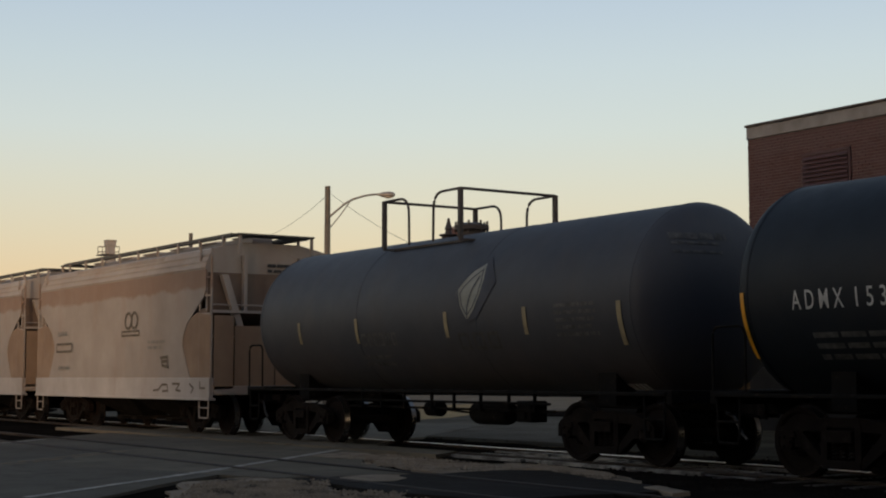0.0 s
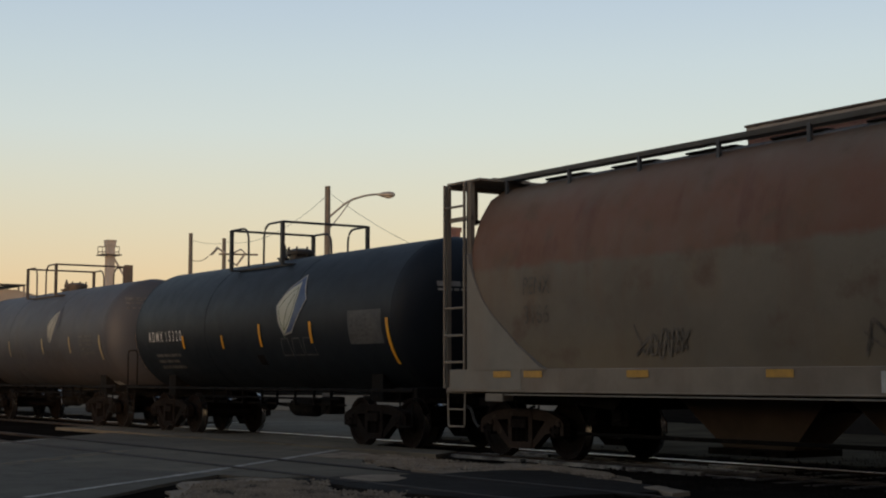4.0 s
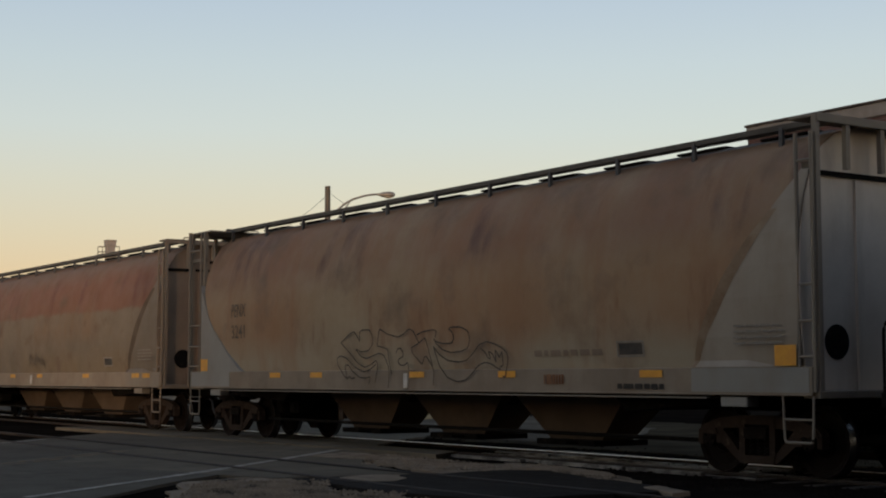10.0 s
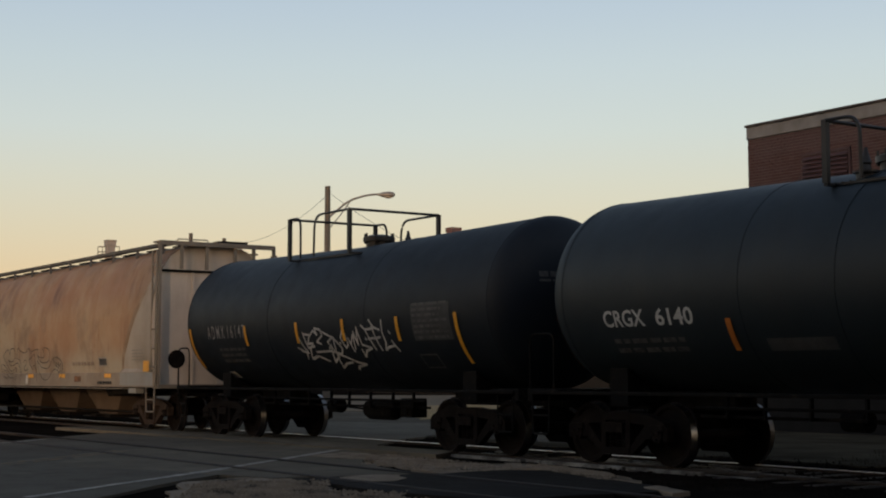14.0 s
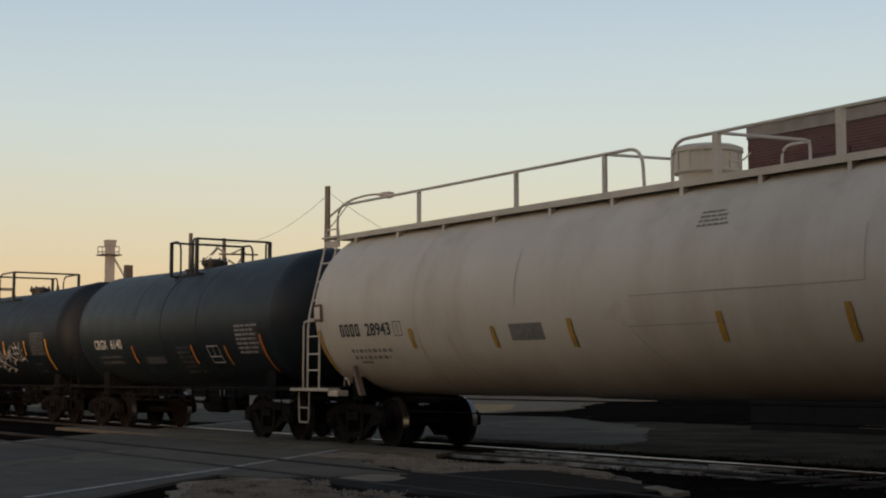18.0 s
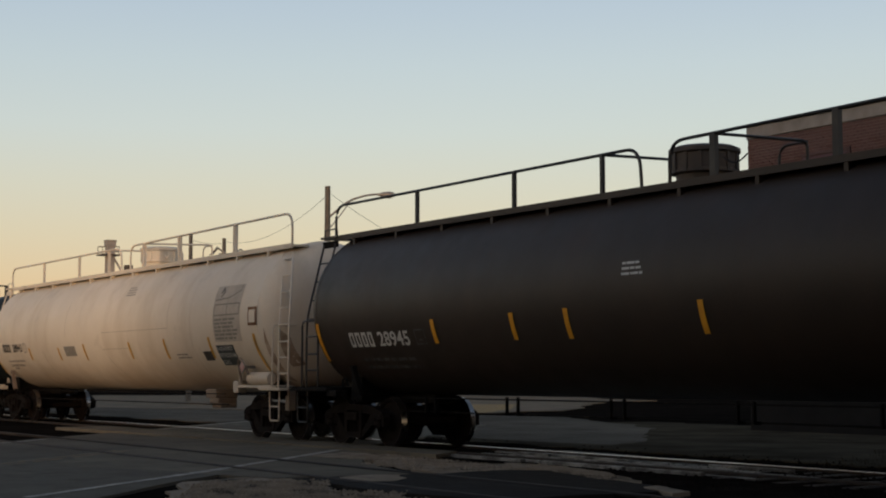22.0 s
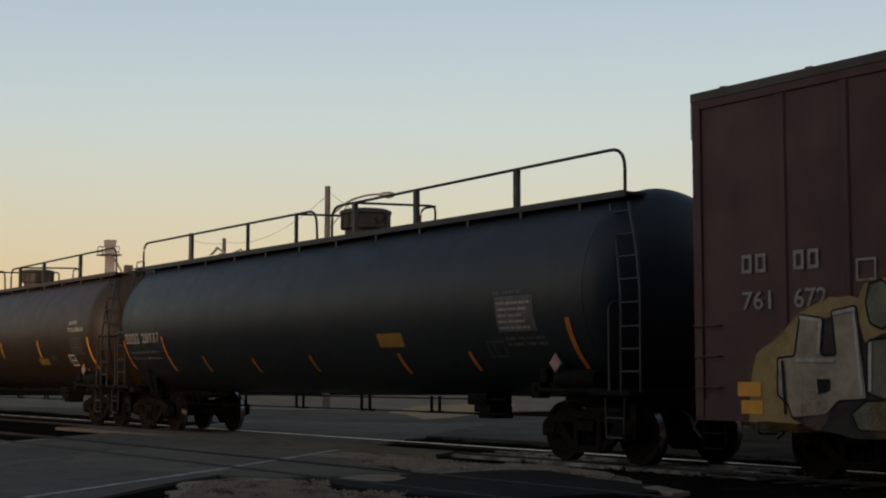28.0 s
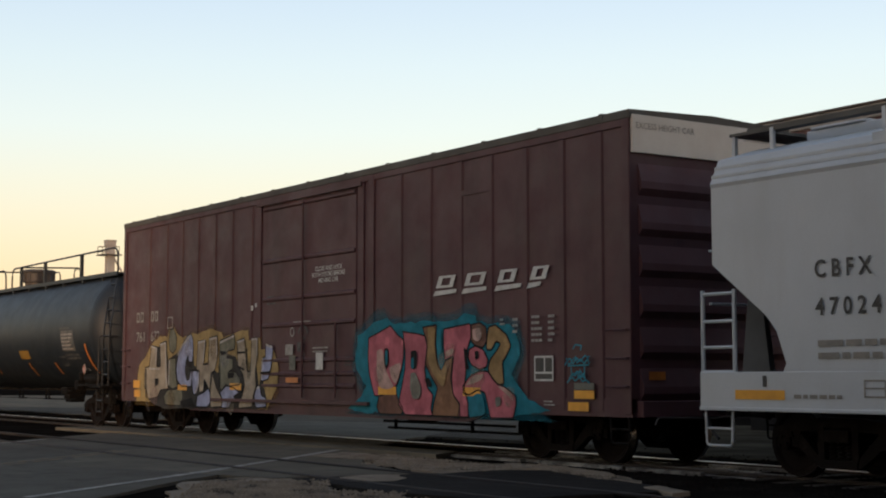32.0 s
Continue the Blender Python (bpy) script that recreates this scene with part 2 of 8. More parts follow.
YELLOW = mat("yellow_reflective_tape", (0.75, 0.36, 0.02), (0.62, 0.28, 0.02), scale=6, rough=0.4, bump=0.0)
ORANGE = mat("orange_reflective_tape", (0.55, 0.18, 0.03), (0.4, 0.13, 0.025), scale=6, rough=0.4, bump=0.0)
BULKHEAD = mat("dusty_brown_bulkhead_paint", (0.26, 0.205, 0.155), (0.19, 0.145, 0.11), scale=0.8, rough=0.75, streak=(0.15, 0.085, 0.05), streak_amount=0.5, bump=0.06)
BAY = mat("dusty_brown_outlet_paint", (0.115, 0.086, 0.062), (0.08, 0.06, 0.045), scale=1.5, rough=0.85, bump=0.08, spec=0.2)
MIDPAINT = mat("dull_white_stencil_paint", (0.34, 0.33, 0.31), (0.2, 0.19, 0.18), scale=9, rough=0.7, bump=0.0)
WHITEPAINT = mat("white_stencil_paint", (0.6, 0.6, 0.58), (0.42, 0.42, 0.4), scale=9, rough=0.6, bump=0.0)
DIMPAINT = mat("dusty_white_stencil_paint", (0.1, 0.1, 0.098), (0.035, 0.035, 0.036), scale=9, rough=0.7, bump=0.0)
BLACKPAINT = mat("black_stencil_paint", (0.025, 0.025, 0.026), (0.06, 0.055, 0.05), scale=9, rough=0.6, bump=0.0)
GREYPAINT = mat("grey_faded_stencil_paint", (0.2, 0.19, 0.17), (0.27, 0.25, 0.22), scale=9, rough=0.7, bump=0.0)
BRICK = mat("red_brick", (0.15, 0.083, 0.08), (0.11, 0.068, 0.068), scale=1.1, rough=0.9, spots=(0.2, 0.1, 0.08), spot_scale=5, bump=0.3, pieces=0.6)
MORTAR = mat("grey_mortar", (0.22, 0.19, 0.17), (0.17, 0.15, 0.13), scale=8, rough=0.95, bump=0.3)
CONCRETE = mat("weathered_concrete", (0.33, 0.32, 0.31), (0.22, 0.21, 0.2), scale=1.6, rough=0.9, streak=(0.17, 0.16, 0.15), streak_amount=0.5, bump=0.3)
ASPHALT = mat("worn_asphalt", (0.165, 0.144, 0.11), (0.11, 0.096, 0.074), scale=0.5, rough=0.88, spots=(0.105, 0.092, 0.072), spot_scale=1.3, spot_lo=0.52, spot_hi=0.66, spec=0.08, bump=0.5, bump_scale=30)
STREETASPHALT = mat("worn_street_asphalt", (0.135, 0.12, 0.096), (0.095, 0.084, 0.068), scale=0.4, rough=0.88, spots=(0.085, 0.075, 0.061), spot_scale=1.1, spot_lo=0.52, spot_hi=0.68, spec=0.08, bump=0.5, bump_scale=30)
LOTASPHALT = mat("stained_lot_asphalt", (0.115, 0.1, 0.078), (0.06, 0.052, 0.041), scale=0.22, rough=0.9, spots=(0.05, 0.042, 0.033), spot_scale=0.6, spot_lo=0.52, spot_hi=0.68, spec=0.06, bump=0.5, bump_scale=30)
NEWASPHALT = mat("fresh_dark_asphalt", (0.022, 0.0205, 0.0185), (0.031, 0.028, 0.025), scale=0.8, rough=0.85, spec=0.06, bump=0.4, bump_scale=45)
GRAVEL = mat("pale_gravel", (0.31, 0.255, 0.19), (0.2, 0.16, 0.12), scale=2.5, rough=0.95, spots=(0.05, 0.042, 0.034), spot_scale=1.4, spot_lo=0.56, spot_hi=0.66, spec=0.12, bump=0.8, bump_scale=28)
FARGRAVEL = mat("pale_dusty_yard", (0.18, 0.143, 0.1), (0.09, 0.074, 0.054), scale=0.45, rough=0.95, spec=0.12, bump=0.5, bump_scale=10)
WEEDY = mat("dark_weedy_ground", (0.085, 0.074, 0.053), (0.04, 0.035, 0.026), scale=0.6, rough=0.95, spec=0.0, bump=0.6, bump_scale=12)
SCRUB = mat("dry_scrub", (0.035, 0.03, 0.022), (0.024, 0.021, 0.016), scale=0.5, rough=0.95, spec=0.1, bump=0.0)
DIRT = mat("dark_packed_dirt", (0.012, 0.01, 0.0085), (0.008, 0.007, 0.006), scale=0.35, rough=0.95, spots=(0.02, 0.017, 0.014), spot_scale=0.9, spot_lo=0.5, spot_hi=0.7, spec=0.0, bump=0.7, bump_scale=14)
LINEWHITE = mat("worn_white_road_paint", (0.36, 0.335, 0.29), (0.16, 0.145, 0.12), scale=5, lo=0.4, hi=0.62, rough=0.8, bump=0.2)
LINEYELLOW = mat("worn_yellow_road_paint", (0.2, 0.13, 0.05), (0.08, 0.07, 0.06), scale=4, lo=0.38, hi=0.6, rough=0.8, bump=0.2)
TIMBER = mat("old_crossing_timber", (0.3, 0.29, 0.265), (0.045, 0.04, 0.035), scale=2.2, lo=0.42, hi=0.56, rough=0.55, bump=0.5, pieces=0.85)
TIE = mat("creosoted_tie", (0.022, 0.018, 0.015), (0.034, 0.027, 0.022), scale=5, rough=0.95, bump=0.5, pieces=0.8)
STRAW = mat("dry_ochre_grass", (0.28, 0.19, 0.07), (0.2, 0.13, 0.05), scale=1.0, rough=0.95, bump=0.8, bump_scale=20)
# Dark grey roof fittings; on the pale hopper it paints shade behind the cutaways.
SHADEGREY = mat("dark_grey_and_shade_paint", (0.1, 0.105, 0.11), (0.07, 0.072, 0.075), scale=1.0, rough=0.8, bump=0.06)
WEED = mat("dark_dry_weed", (0.05, 0.042, 0.024), (0.035, 0.03, 0.018), scale=1.0, rough=0.95, spec=0.1, bump=0.0)
# Dark wall colour; on the brick building it stands in for low shade.
DARKWALL = mat("dark_wall_and_shade", (0.026, 0.024, 0.022), (0.018, 0.017, 0.016), scale=0.8, rough=0.85, spec=0.1, bump=0.1)
PANEGREY = mat("dusty_window_glass", (0.05, 0.055, 0.056), (0.035, 0.04, 0.042), scale=1.0, rough=0.25, bump=0.0)
DULLTAPE = mat("dirty_yellow_tape", (0.62, 0.34, 0.05), (0.45, 0.25, 0.05), scale=7, rough=0.6, bump=0.0)
POLEWOOD = mat("weathered_pole_wood", (0.115, 0.11, 0.1), (0.08, 0.076, 0.07), scale=3, rough=0.9, bump=0.4)
GALV = mat("galvanised_lamp_arm", (0.3, 0.29, 0.27), (0.22, 0.21, 0.2), rough=0.5, metal=0.4, bump=0.05)
LENS = mat("clouded_lamp_glass", (0.5, 0.46, 0.4), (0.4, 0.36, 0.3), rough=0.3, bump=0.02)
CABLE = mat("black_cable", (0.02, 0.02, 0.02), rough=0.7, bump=0.0)
PALECLAD = mat("pale_elevator_cladding", (0.32, 0.31, 0.3), (0.25, 0.24, 0.23), scale=0.5, rough=0.7, streak=(0.17, 0.15, 0.14), bump=0.1)
ROOFING = mat("grey_shingle_roof", (0.1, 0.09, 0.085), (0.075, 0.07, 0.065), scale=2, rough=0.9, bump=0.4)
LOUVRE = mat("dark_red_louvre", (0.09, 0.045, 0.05), (0.065, 0.035, 0.04), rough=0.6, bump=0.05)
SPRAY = {k: mat("spray_paint_" + k, c, tuple(v * 0.6 for v in c), scale=4, rough=0.7, bump=0.02, spots=tuple(min(1, v * 1.25) for v in c), spot_scale=2.5, spec=0.15)
         for k, c in dict(ochre=(0.38, 0.28, 0.125), cream=(0.4, 0.345, 0.265), blue=(0.36, 0.4, 0.58), grime=(0.05, 0.047, 0.043), ink=(0.015, 0.013, 0.014), grey=(0.21, 0.21, 0.18), olive=(0.2, 0.2, 0.15), gold=(0.36, 0.24, 0.11), brown=(0.18, 0.095, 0.07),
                          teal=(0.02, 0.2, 0.27), pink=(0.5, 0.15, 0.185), rose=(0.52, 0.35, 0.31), tan=(0.26, 0.14, 0.08), silver=(0.52, 0.5, 0.47), skyblue=(0.05, 0.27, 0.36)).items()}


def mist(name, colour):
    """Overspray: a scatter of fine paint specks with bare metal between."""
    m = mat("overspray_" + name, colour, tuple(v * 0.7 for v in colour), scale=3, rough=0.7, bump=0.0, spec=0.15)
    nt = m.node_tree
    co = nt.nodes.new("ShaderNodeTexCoord").outputs["Object"]
    specks = multiply(nt, noise_fac(nt, co, 60.0, 0.36, 0.66, (1, 1, 1), 2.0), noise_fac(nt, co, 3.0, 0.25, 0.6))
    nt.links.new(multiply(nt, specks, 0.7), nt.nodes["Principled BSDF"].inputs["Alpha"])
    return m


MIST = {k: mist(k, c) for k, c in dict(ochre=(0.3, 0.19, 0.07), teal=(0.03, 0.2, 0.27), cream=(0.42, 0.38, 0.31), rose=(0.4, 0.25, 0.22), silver=(0.45, 0.46, 0.47), olive=(0.17, 0.165, 0.12)).items()}
LOGOBLUE = mat("logo_blue", (0.03, 0.06, 0.16), (0.025, 0.05, 0.12), rough=0.5, bump=0.0)
FADEDINK = mat("faded_black_marker", (0.026, 0.022, 0.019), (0.075, 0.058, 0.043), scale=7, rough=0.7, bump=0.0)
PALETAPE = mat("bleached_reflective_tape", (0.34, 0.28, 0.16), (0.2, 0.165, 0.1), scale=6, rough=0.6, bump=0.0)
FADEDBLUE = mat("bleached_logo_ground", (0.048, 0.054, 0.072), (0.04, 0.043, 0.055), rough=0.7, bump=0.0)
WORNSTENCIL = mat("worn_dark_stencil_paint", (0.1, 0.082, 0.062), (0.17, 0.14, 0.105), scale=8, lo=0.42, hi=0.6, rough=0.7, bump=0.0)
LEAFGREEN = mat("logo_vein_green", (0.13, 0.17, 0.1), (0.09, 0.12, 0.075), rough=0.55, bump=0.0)
FADEDLEAF = mat("bleached_leaf_paint", (0.31, 0.315, 0.27), (0.21, 0.215, 0.185), scale=3, rough=0.65, bump=0.0)
LEAF = mat("logo_leaf_cream", (0.5, 0.5, 0.4), (0.42, 0.42, 0.33), rough=0.55, bump=0.0)
HAZRED = mat("placard_red_white", (0.34, 0.1, 0.085), (0.4, 0.3, 0.28), scale=12, rough=0.5, bump=0.0)


# ---- mesh tools ----
def box(bm, x0, x1, y0, y1, z0, z1):
    v = [bm.verts.new((x, y, z)) for x in (x0, x1) for y in (y0, y1) for z in (z0, z1)]
    for f in ((0, 1, 3, 2), (4, 6, 7, 5), (0, 4, 5, 1), (2, 3, 7, 6), (0, 2, 6, 4), (1, 5, 7, 3)):
        bm.faces.new([v[i] for i in f])


def tube(bm, pts, r, n=8):
    """A round bar along pts."""
    pts = [Vector(p) for p in pts]
    rings = []
    for i, p in enumerate(pts):
        d = (pts[min(i + 1, len(pts) - 1)] - pts[max(i - 1, 0)]).normalized()
        a = d.cross(Vector((0, 0, 1)) if abs(d.z) < 0.9 else Vector((1, 0, 0))).normalized()
        b = d.cross(a)
        rings.append([bm.verts.new(p + r * (math.cos(k * math.tau / n) * a + math.sin(k * math.tau / n) * b)) for k in range(n)])
    for ra, rb in zip(rings, rings[1:]):
        for k in range(n):
            bm.faces.new((ra[k], ra[(k + 1) % n], rb[(k + 1) % n], rb[k]))
    bm.faces.new(rings[0][::-1])
    bm.faces.new(rings[-1])


def bend(pts, r=0.15, n=5):
    """The polyline pts with rounded corners."""
    pts = [Vector(p) for p in pts]
    out = [pts[0]]
    for a, b, c in zip(pts, pts[1:], pts[2:]):
        u, v = a - b, c - b
        k = min(r, u.length * 0.45, v.length * 0.45)
        p, q = b + u.normalized() * k, b + v.normalized() * k
        out += [(1 - t) ** 2 * p + 2 * t * (1 - t) * b + t * t * q for t in (i / n for i in range(n + 1))]
    return out + [pts[-1]]


def prism(bm, poly, lo, hi, axis="y"):
    """A polygon in the plane across axis, given a thickness from lo to hi."""
    def at(a, b, c):
        return {"y": (a, c, b), "x": (c, a, b), "z": (a, b, c)}[axis]
    f0 = [bm.verts.new(at(a, b, lo)) for a, b in poly]
    f1 = [bm.verts.new(at(a, b, hi)) for a, b in poly]
    bm.faces.new(f0)
    bm.faces.new(f1[::-1])
    for i in range(len(poly)):
        j = (i + 1) % len(poly)
        bm.faces.new((f0[j], f0[i], f1[i], f1[j]))


def lathe(bm, profile, n=32, axis="x", centre=(0, 0, 0), mat_of=None):
    """Turns (along, radius) about an axis through centre."""
    c = Vector(centre)
    rings = []
    for a, r in profile:
        ring = []
        for k in range(n):
            u, v = r * math.cos(k * math.tau / n), r * math.sin(k * math.tau / n)
            ring.append(bm.verts.new(c + Vector({"x": (a, u, v), "y": (u, a, v), "z": (u, v, a)}[axis])))
        rings.append(ring)
    for i, (ra, rb) in enumerate(zip(rings, rings[1:])):
        for k in range(n):
            f = bm.faces.new((ra[k], ra[(k + 1) % n], rb[(k + 1) % n], rb[k]))
            if mat_of:
                f.material_index = mat_of(i)
    bm.faces.new(rings[0][::-1])
    bm.faces.new(rings[-1])


def finish(bm, name, mats, smooth=True, bevel=0.0, angle=35):
    if bevel:
        bmesh.ops.bevel(bm, geom=list(bm.edges), offset=bevel, segments=1, affect="EDGES", clamp_overlap=True)
    bmesh.ops.recalc_face_normals(bm, faces=list(bm.faces))
    me = bpy.data.meshes.new(name)
    bm.to_mesh(me)
    bm.free()
    for m in (mats if isinstance(mats, (list, tuple)) else [mats]):
        me.materials.append(m)
    if smooth and len(me.polygons):
        me.polygons.foreach_set("use_smooth", [True] * len(me.polygons))
        me.set_sharp_from_angle(angle=radians(angle))
    return me


def part(name, bm, mats, parent=None, label="", smooth=True, bevel=0.0, m=None):
    """One mesh object under a thing or a part (or top-level, with no parent)."""
    ob = new(name, finish(bm, name, mats, smooth, bevel))
    return hang(ob, parent, label, m)


def hang(ob, parent, label="", m=None):
    if parent:
        ob.parent = parent
    if m is not None:
        ob.matrix_basis = m
    if label:
        ob["label"] = label
    return ob


def again(name, me, parent, m=None, label=""):
    """Another object on a mesh that stands already."""
    return hang(new(name, me), parent, label, m)


def boxed(name, dims, material, parent, label="", bevel=0.0):
    bm = bmesh.new()
    box(bm, *dims)
    return part(name, bm, material, parent, label, False, bevel)


def piped(name, pts, r, material, parent, label="", n=8):
    bm = bmesh.new()
    tube(bm, pts, r, n)
    return part(name, bm, material, parent, label)


# ---- paint on curved sides ----
def outline2d(bm, poly):
    vs = [bm.verts.new((a, 0, b)) for a, b in poly]
    f = bm.faces.new(vs)
    return f


def stroke2d(bm, pts, w):
    """A brush line of width w through pts; each piece a hair above the one before."""
    pts = [Vector((a, 0, b)) for a, b in pts]
    n = len(bm.faces)
    for p, q in zip(pts, pts[1:]):
        d = (q - p).normalized()
        s = Vector((-d.z, 0, d.x)) * w / 2
        e = d * w * 0.35
        p, q = p + Vector((0, -0.0003 * n, 0)), q + Vector((0, -0.0003 * n, 0))
        n += 1
        bm.faces.new([bm.verts.new(c) for c in (p - e - s, q + e - s, q + e + s, p - e + s)])


def ring2d(bm, pts, w):
    """A closed painted line of width w round a polygon, in one piece."""
    n = len(pts)
    inner, outer = [], []
    for i in range(n):
        a, b, c = (Vector(pts[(i + k) % n]) for k in (-1, 0, 1))
        u, v = (b - a).normalized(), (c - b).normalized()
        m = Vector((-u.y - v.y, u.x + v.x))
        m = m.normalized() if m.length > 0.2 else Vector((-u.y, u.x))
        k = w / 2 / max(0.5, m.dot(Vector((-u.y, u.x))))
        inner.append(bm.verts.new((b.x + m.x * k, 0, b.y + m.y * k)))
        outer.append(bm.verts.new((b.x - m.x * k, 0, b.y - m.y * k)))
    for i in range(n):
        j = (i + 1) % n
        bm.faces.new((inner[i], inner[j], outer[j], outer[i]))


def text2d(bm, text, x0, x1, z0, z1, thick=0.012):
    """Letters that fill the rectangle."""
    cu = bpy.data.curves.new("letters", "FONT")
    cu.body, cu.size, cu.offset, cu.resolution_u = text, 1.0, thick, 3
    ob = bpy.data.objects.new("letters", cu)
    scene.collection.objects.link(ob)
    me = bpy.data.meshes.new_from_object(ob.evaluated_get(bpy.context.evaluated_depsgraph_get()))
    bpy.data.objects.remove(ob)
    bpy.data.curves.remove(cu)
    co = np.array([v.co[:2] for v in me.vertices])
    lo, hi = co.min(0), co.max(0)
    vs = [bm.verts.new((x0 + (c[0] - lo[0]) / (hi[0] - lo[0]) * (x1 - x0), 0, z0 + (c[1] - lo[1]) / (hi[1] - lo[1]) * (z1 - z0))) for c in co]
    for p in me.polygons:
        bm.faces.new([vs[i] for i in p.vertices])
    bpy.data.meshes.remove(me)


def rows2d(bm, x0, x1, z0, z1, rows, rng, fill=0.5, cut=4):
    """Unreadable lines of small print as broken bars."""
    h = (z1 - z0) / rows
    for i in range(rows):
        x, z = x0, z1 - (i + 1) * h
        end = x1 - rng.random() * 0.25 * (x1 - x0)
        while x < end - 0.02:
            w = (x1 - x0) / cut * (0.4 + rng.random())
            e = min(end, x + w)
            outline2d(bm, [(x, z), (e, z), (e, z + h * fill), (x, z + h * fill)])
            x = e + (x1 - x0) * 0.035


def marked(name, x0, x1, z0, z1, count, side, material, parent, label="", lift=0.006, fill=0.74):
    """A row of plain outlined blocks, one part each."""
    w = (x1 - x0) / count
    k = 0.19 * (z1 - z0)
    for i in range(count):
        bm = bmesh.new()
        a, b = x0 + i * w, x0 + i * w + w * fill
        for u0, u1, v0, v1 in ((a, a + k, z0, z1), (b - k, b, z0, z1), (a + k, b - k, z1 - k, z1), (a + k, b - k, z0, z0 + k)):
            outline2d(bm, [(u0, v0), (u1, v0), (u1, v1), (u0, v1)])
        painted(name, bm, side, material, parent, label, lift)


def painted(name, bm, side, material, parent, label="", lift=0.006, step=0.1):
    """Lays a flat pattern (x, z) on the side y = side(x, z)."""
    zs = [v.co.z for v in bm.verts]
    if step:
        z = math.floor(min(zs) / step) * step + step
        while z < max(zs):
            bmesh.ops.bisect_plane(bm, geom=list(bm.verts) + list(bm.edges) + list(bm.faces), plane_co=(0, 0, z), plane_no=(0, 0, 1))
            z += step
    for v in bm.verts:
        x, z, h = v.co.x, v.co.z, 0.01
        y = side(x, z)
        out = Vector(((side(x + h, z) - side(x - h, z)) / (2 * h), -1, (side(x, z + h) - side(x, z - h)) / (2 * h))).normalized()
        v.co = Vector((x, v.co.y + y, z)) + out * lift
    bm.normal_update()
    bmesh.ops.triangulate(bm, faces=[f for f in bm.faces if len(f.verts) > 4])
    me = bpy.data.meshes.new(name)
    bm.to_mesh(me)
    bm.free()
    me.materials.append(material)
    return hang(new(name, me), parent, label)


def head_rows(name, R, zc, hs, hd, y0, y1, z1, rows, seed, material, parent, label="", cut=6):
    """Small stencil lines on the domed end that faces +x."""
    rng = random.Random(seed)
    bm = bmesh.new()
    for r in range(rows):
        y, z, h = y0, z1 - r * 0.13, 0.09 if r == 0 else 0.04
        end = y1 - rng.random() * 0.2 * (y1 - y0)
        while y < end - 0.02:
            e = min(end, y + (y1 - y0) / cut * (0.5 + rng.random()))
            vs = []
            for yy, zz in ((y, z - h), (e, z - h), (e, z), (y, z)):
                k = max(0.02, 1 - (yy * yy + (zz - zc) ** 2) / (R * R))
                vs.append(bm.verts.new((hs + hd * math.sqrt(k) + 0.012, yy, zz)))
            bm.faces.new(vs)
            y = e + (y1 - y0) * 0.04
    me = bpy.data.meshes.new(name)
    bm.to_mesh(me)
    bm.free()
    me.materials.append(material)
    return tagged(hang(new(name, me), parent, label), kind="stuff")


def lettering(text, x0, x1, z0, z1, side, material, parent, label="", name="lettering", thick=0.012, lift=0.006):
    bm = bmesh.new()
    text2d(bm, text, x0, x1, z0, z1, thick)
    return painted(name, bm, side, material, parent, label, lift)


def panel(name, x0, x1, z0, z1, side, material, parent, label="", lift=0.006):
    bm = bmesh.new()
    n = max(1, int((x1 - x0) / 0.25))
    for i in range(n):
        a, b = x0 + (x1 - x0) * i / n, x0 + (x1 - x0) * (i + 1) / n
        outline2d(bm, [(a, z0), (b, z0), (b, z1), (a, z1)])
    bmesh.ops.remove_doubles(bm, verts=list(bm.verts), dist=1e-5)
    return painted(name, bm, side, material, parent, label, lift)


def print_rows(name, x0, x1, z0, z1, rows, seed, side, material, parent, label="", fill=0.5, cut=4, lift=0.006):
    bm = bmesh.new()
    rows2d(bm, x0, x1, z0, z1, rows, random.Random(seed), fill, cut)
    return tagged(painted(name, bm, side, material, parent, label, lift), kind="stuff")


def brushed(name, lines, w, side, material, parent, label="", lift=0.008):
    bm = bmesh.new()
    for pts in lines:
        stroke2d(bm, pts, w)
    return painted(name, bm, side, material, parent, label, lift)


def framed(name, x0, x1, z0, z1, w, side, material, parent, label="", bars=()):
    """An outlined rectangle with optional cross bars, as a stencil."""
    lines = [[(x0, z0), (x1, z0)], [(x1, z0), (x1, z1)], [(x1, z1), (x0, z1)], [(x0, z1), (x0, z0)]] + [list(b) for b in bars]
    return brushed(name, lines, w, side, material, parent, label)


# ---- wheels and trucks, built once ----
def wheelset_mesh():
    bm = bmesh.new()
    for s in (-1, 1):
        prof = [(-0.07, 0.10), (-0.075, 0.16), (-0.03, 0.2), (-0.025, 0.36), (-0.06, 0.395), (-0.068, 0.448), (0.045, 0.457), (0.055, 0.483), (0.075, 0.478), (0.078, 0.395), (0.03, 0.36), (0.035, 0.2), (0.08, 0.16), (0.085, 0.1)]
        lathe(bm, [(s * (0.755 - a), r) for a, r in prof], 36, "y", mat_of=lambda i: 1 if i == 5 else 0)
        lathe(bm, [(s * 0.84, 0.075), (s * 0.93, 0.075), (s * 0.94, 0.11), (s * 1.08, 0.11), (s * 1.09, 0.06)], 16, "y")
        for k in range(3):
            a = k * math.tau / 3
            box(bm, 0.07 * math.cos(a) - 0.018, 0.07 * math.cos(a) + 0.018, s * 1.1 - 0.02, s * 1.1 + 0.02, 0.07 * math.sin(a) - 0.018, 0.07 * math.sin(a) + 0.018)
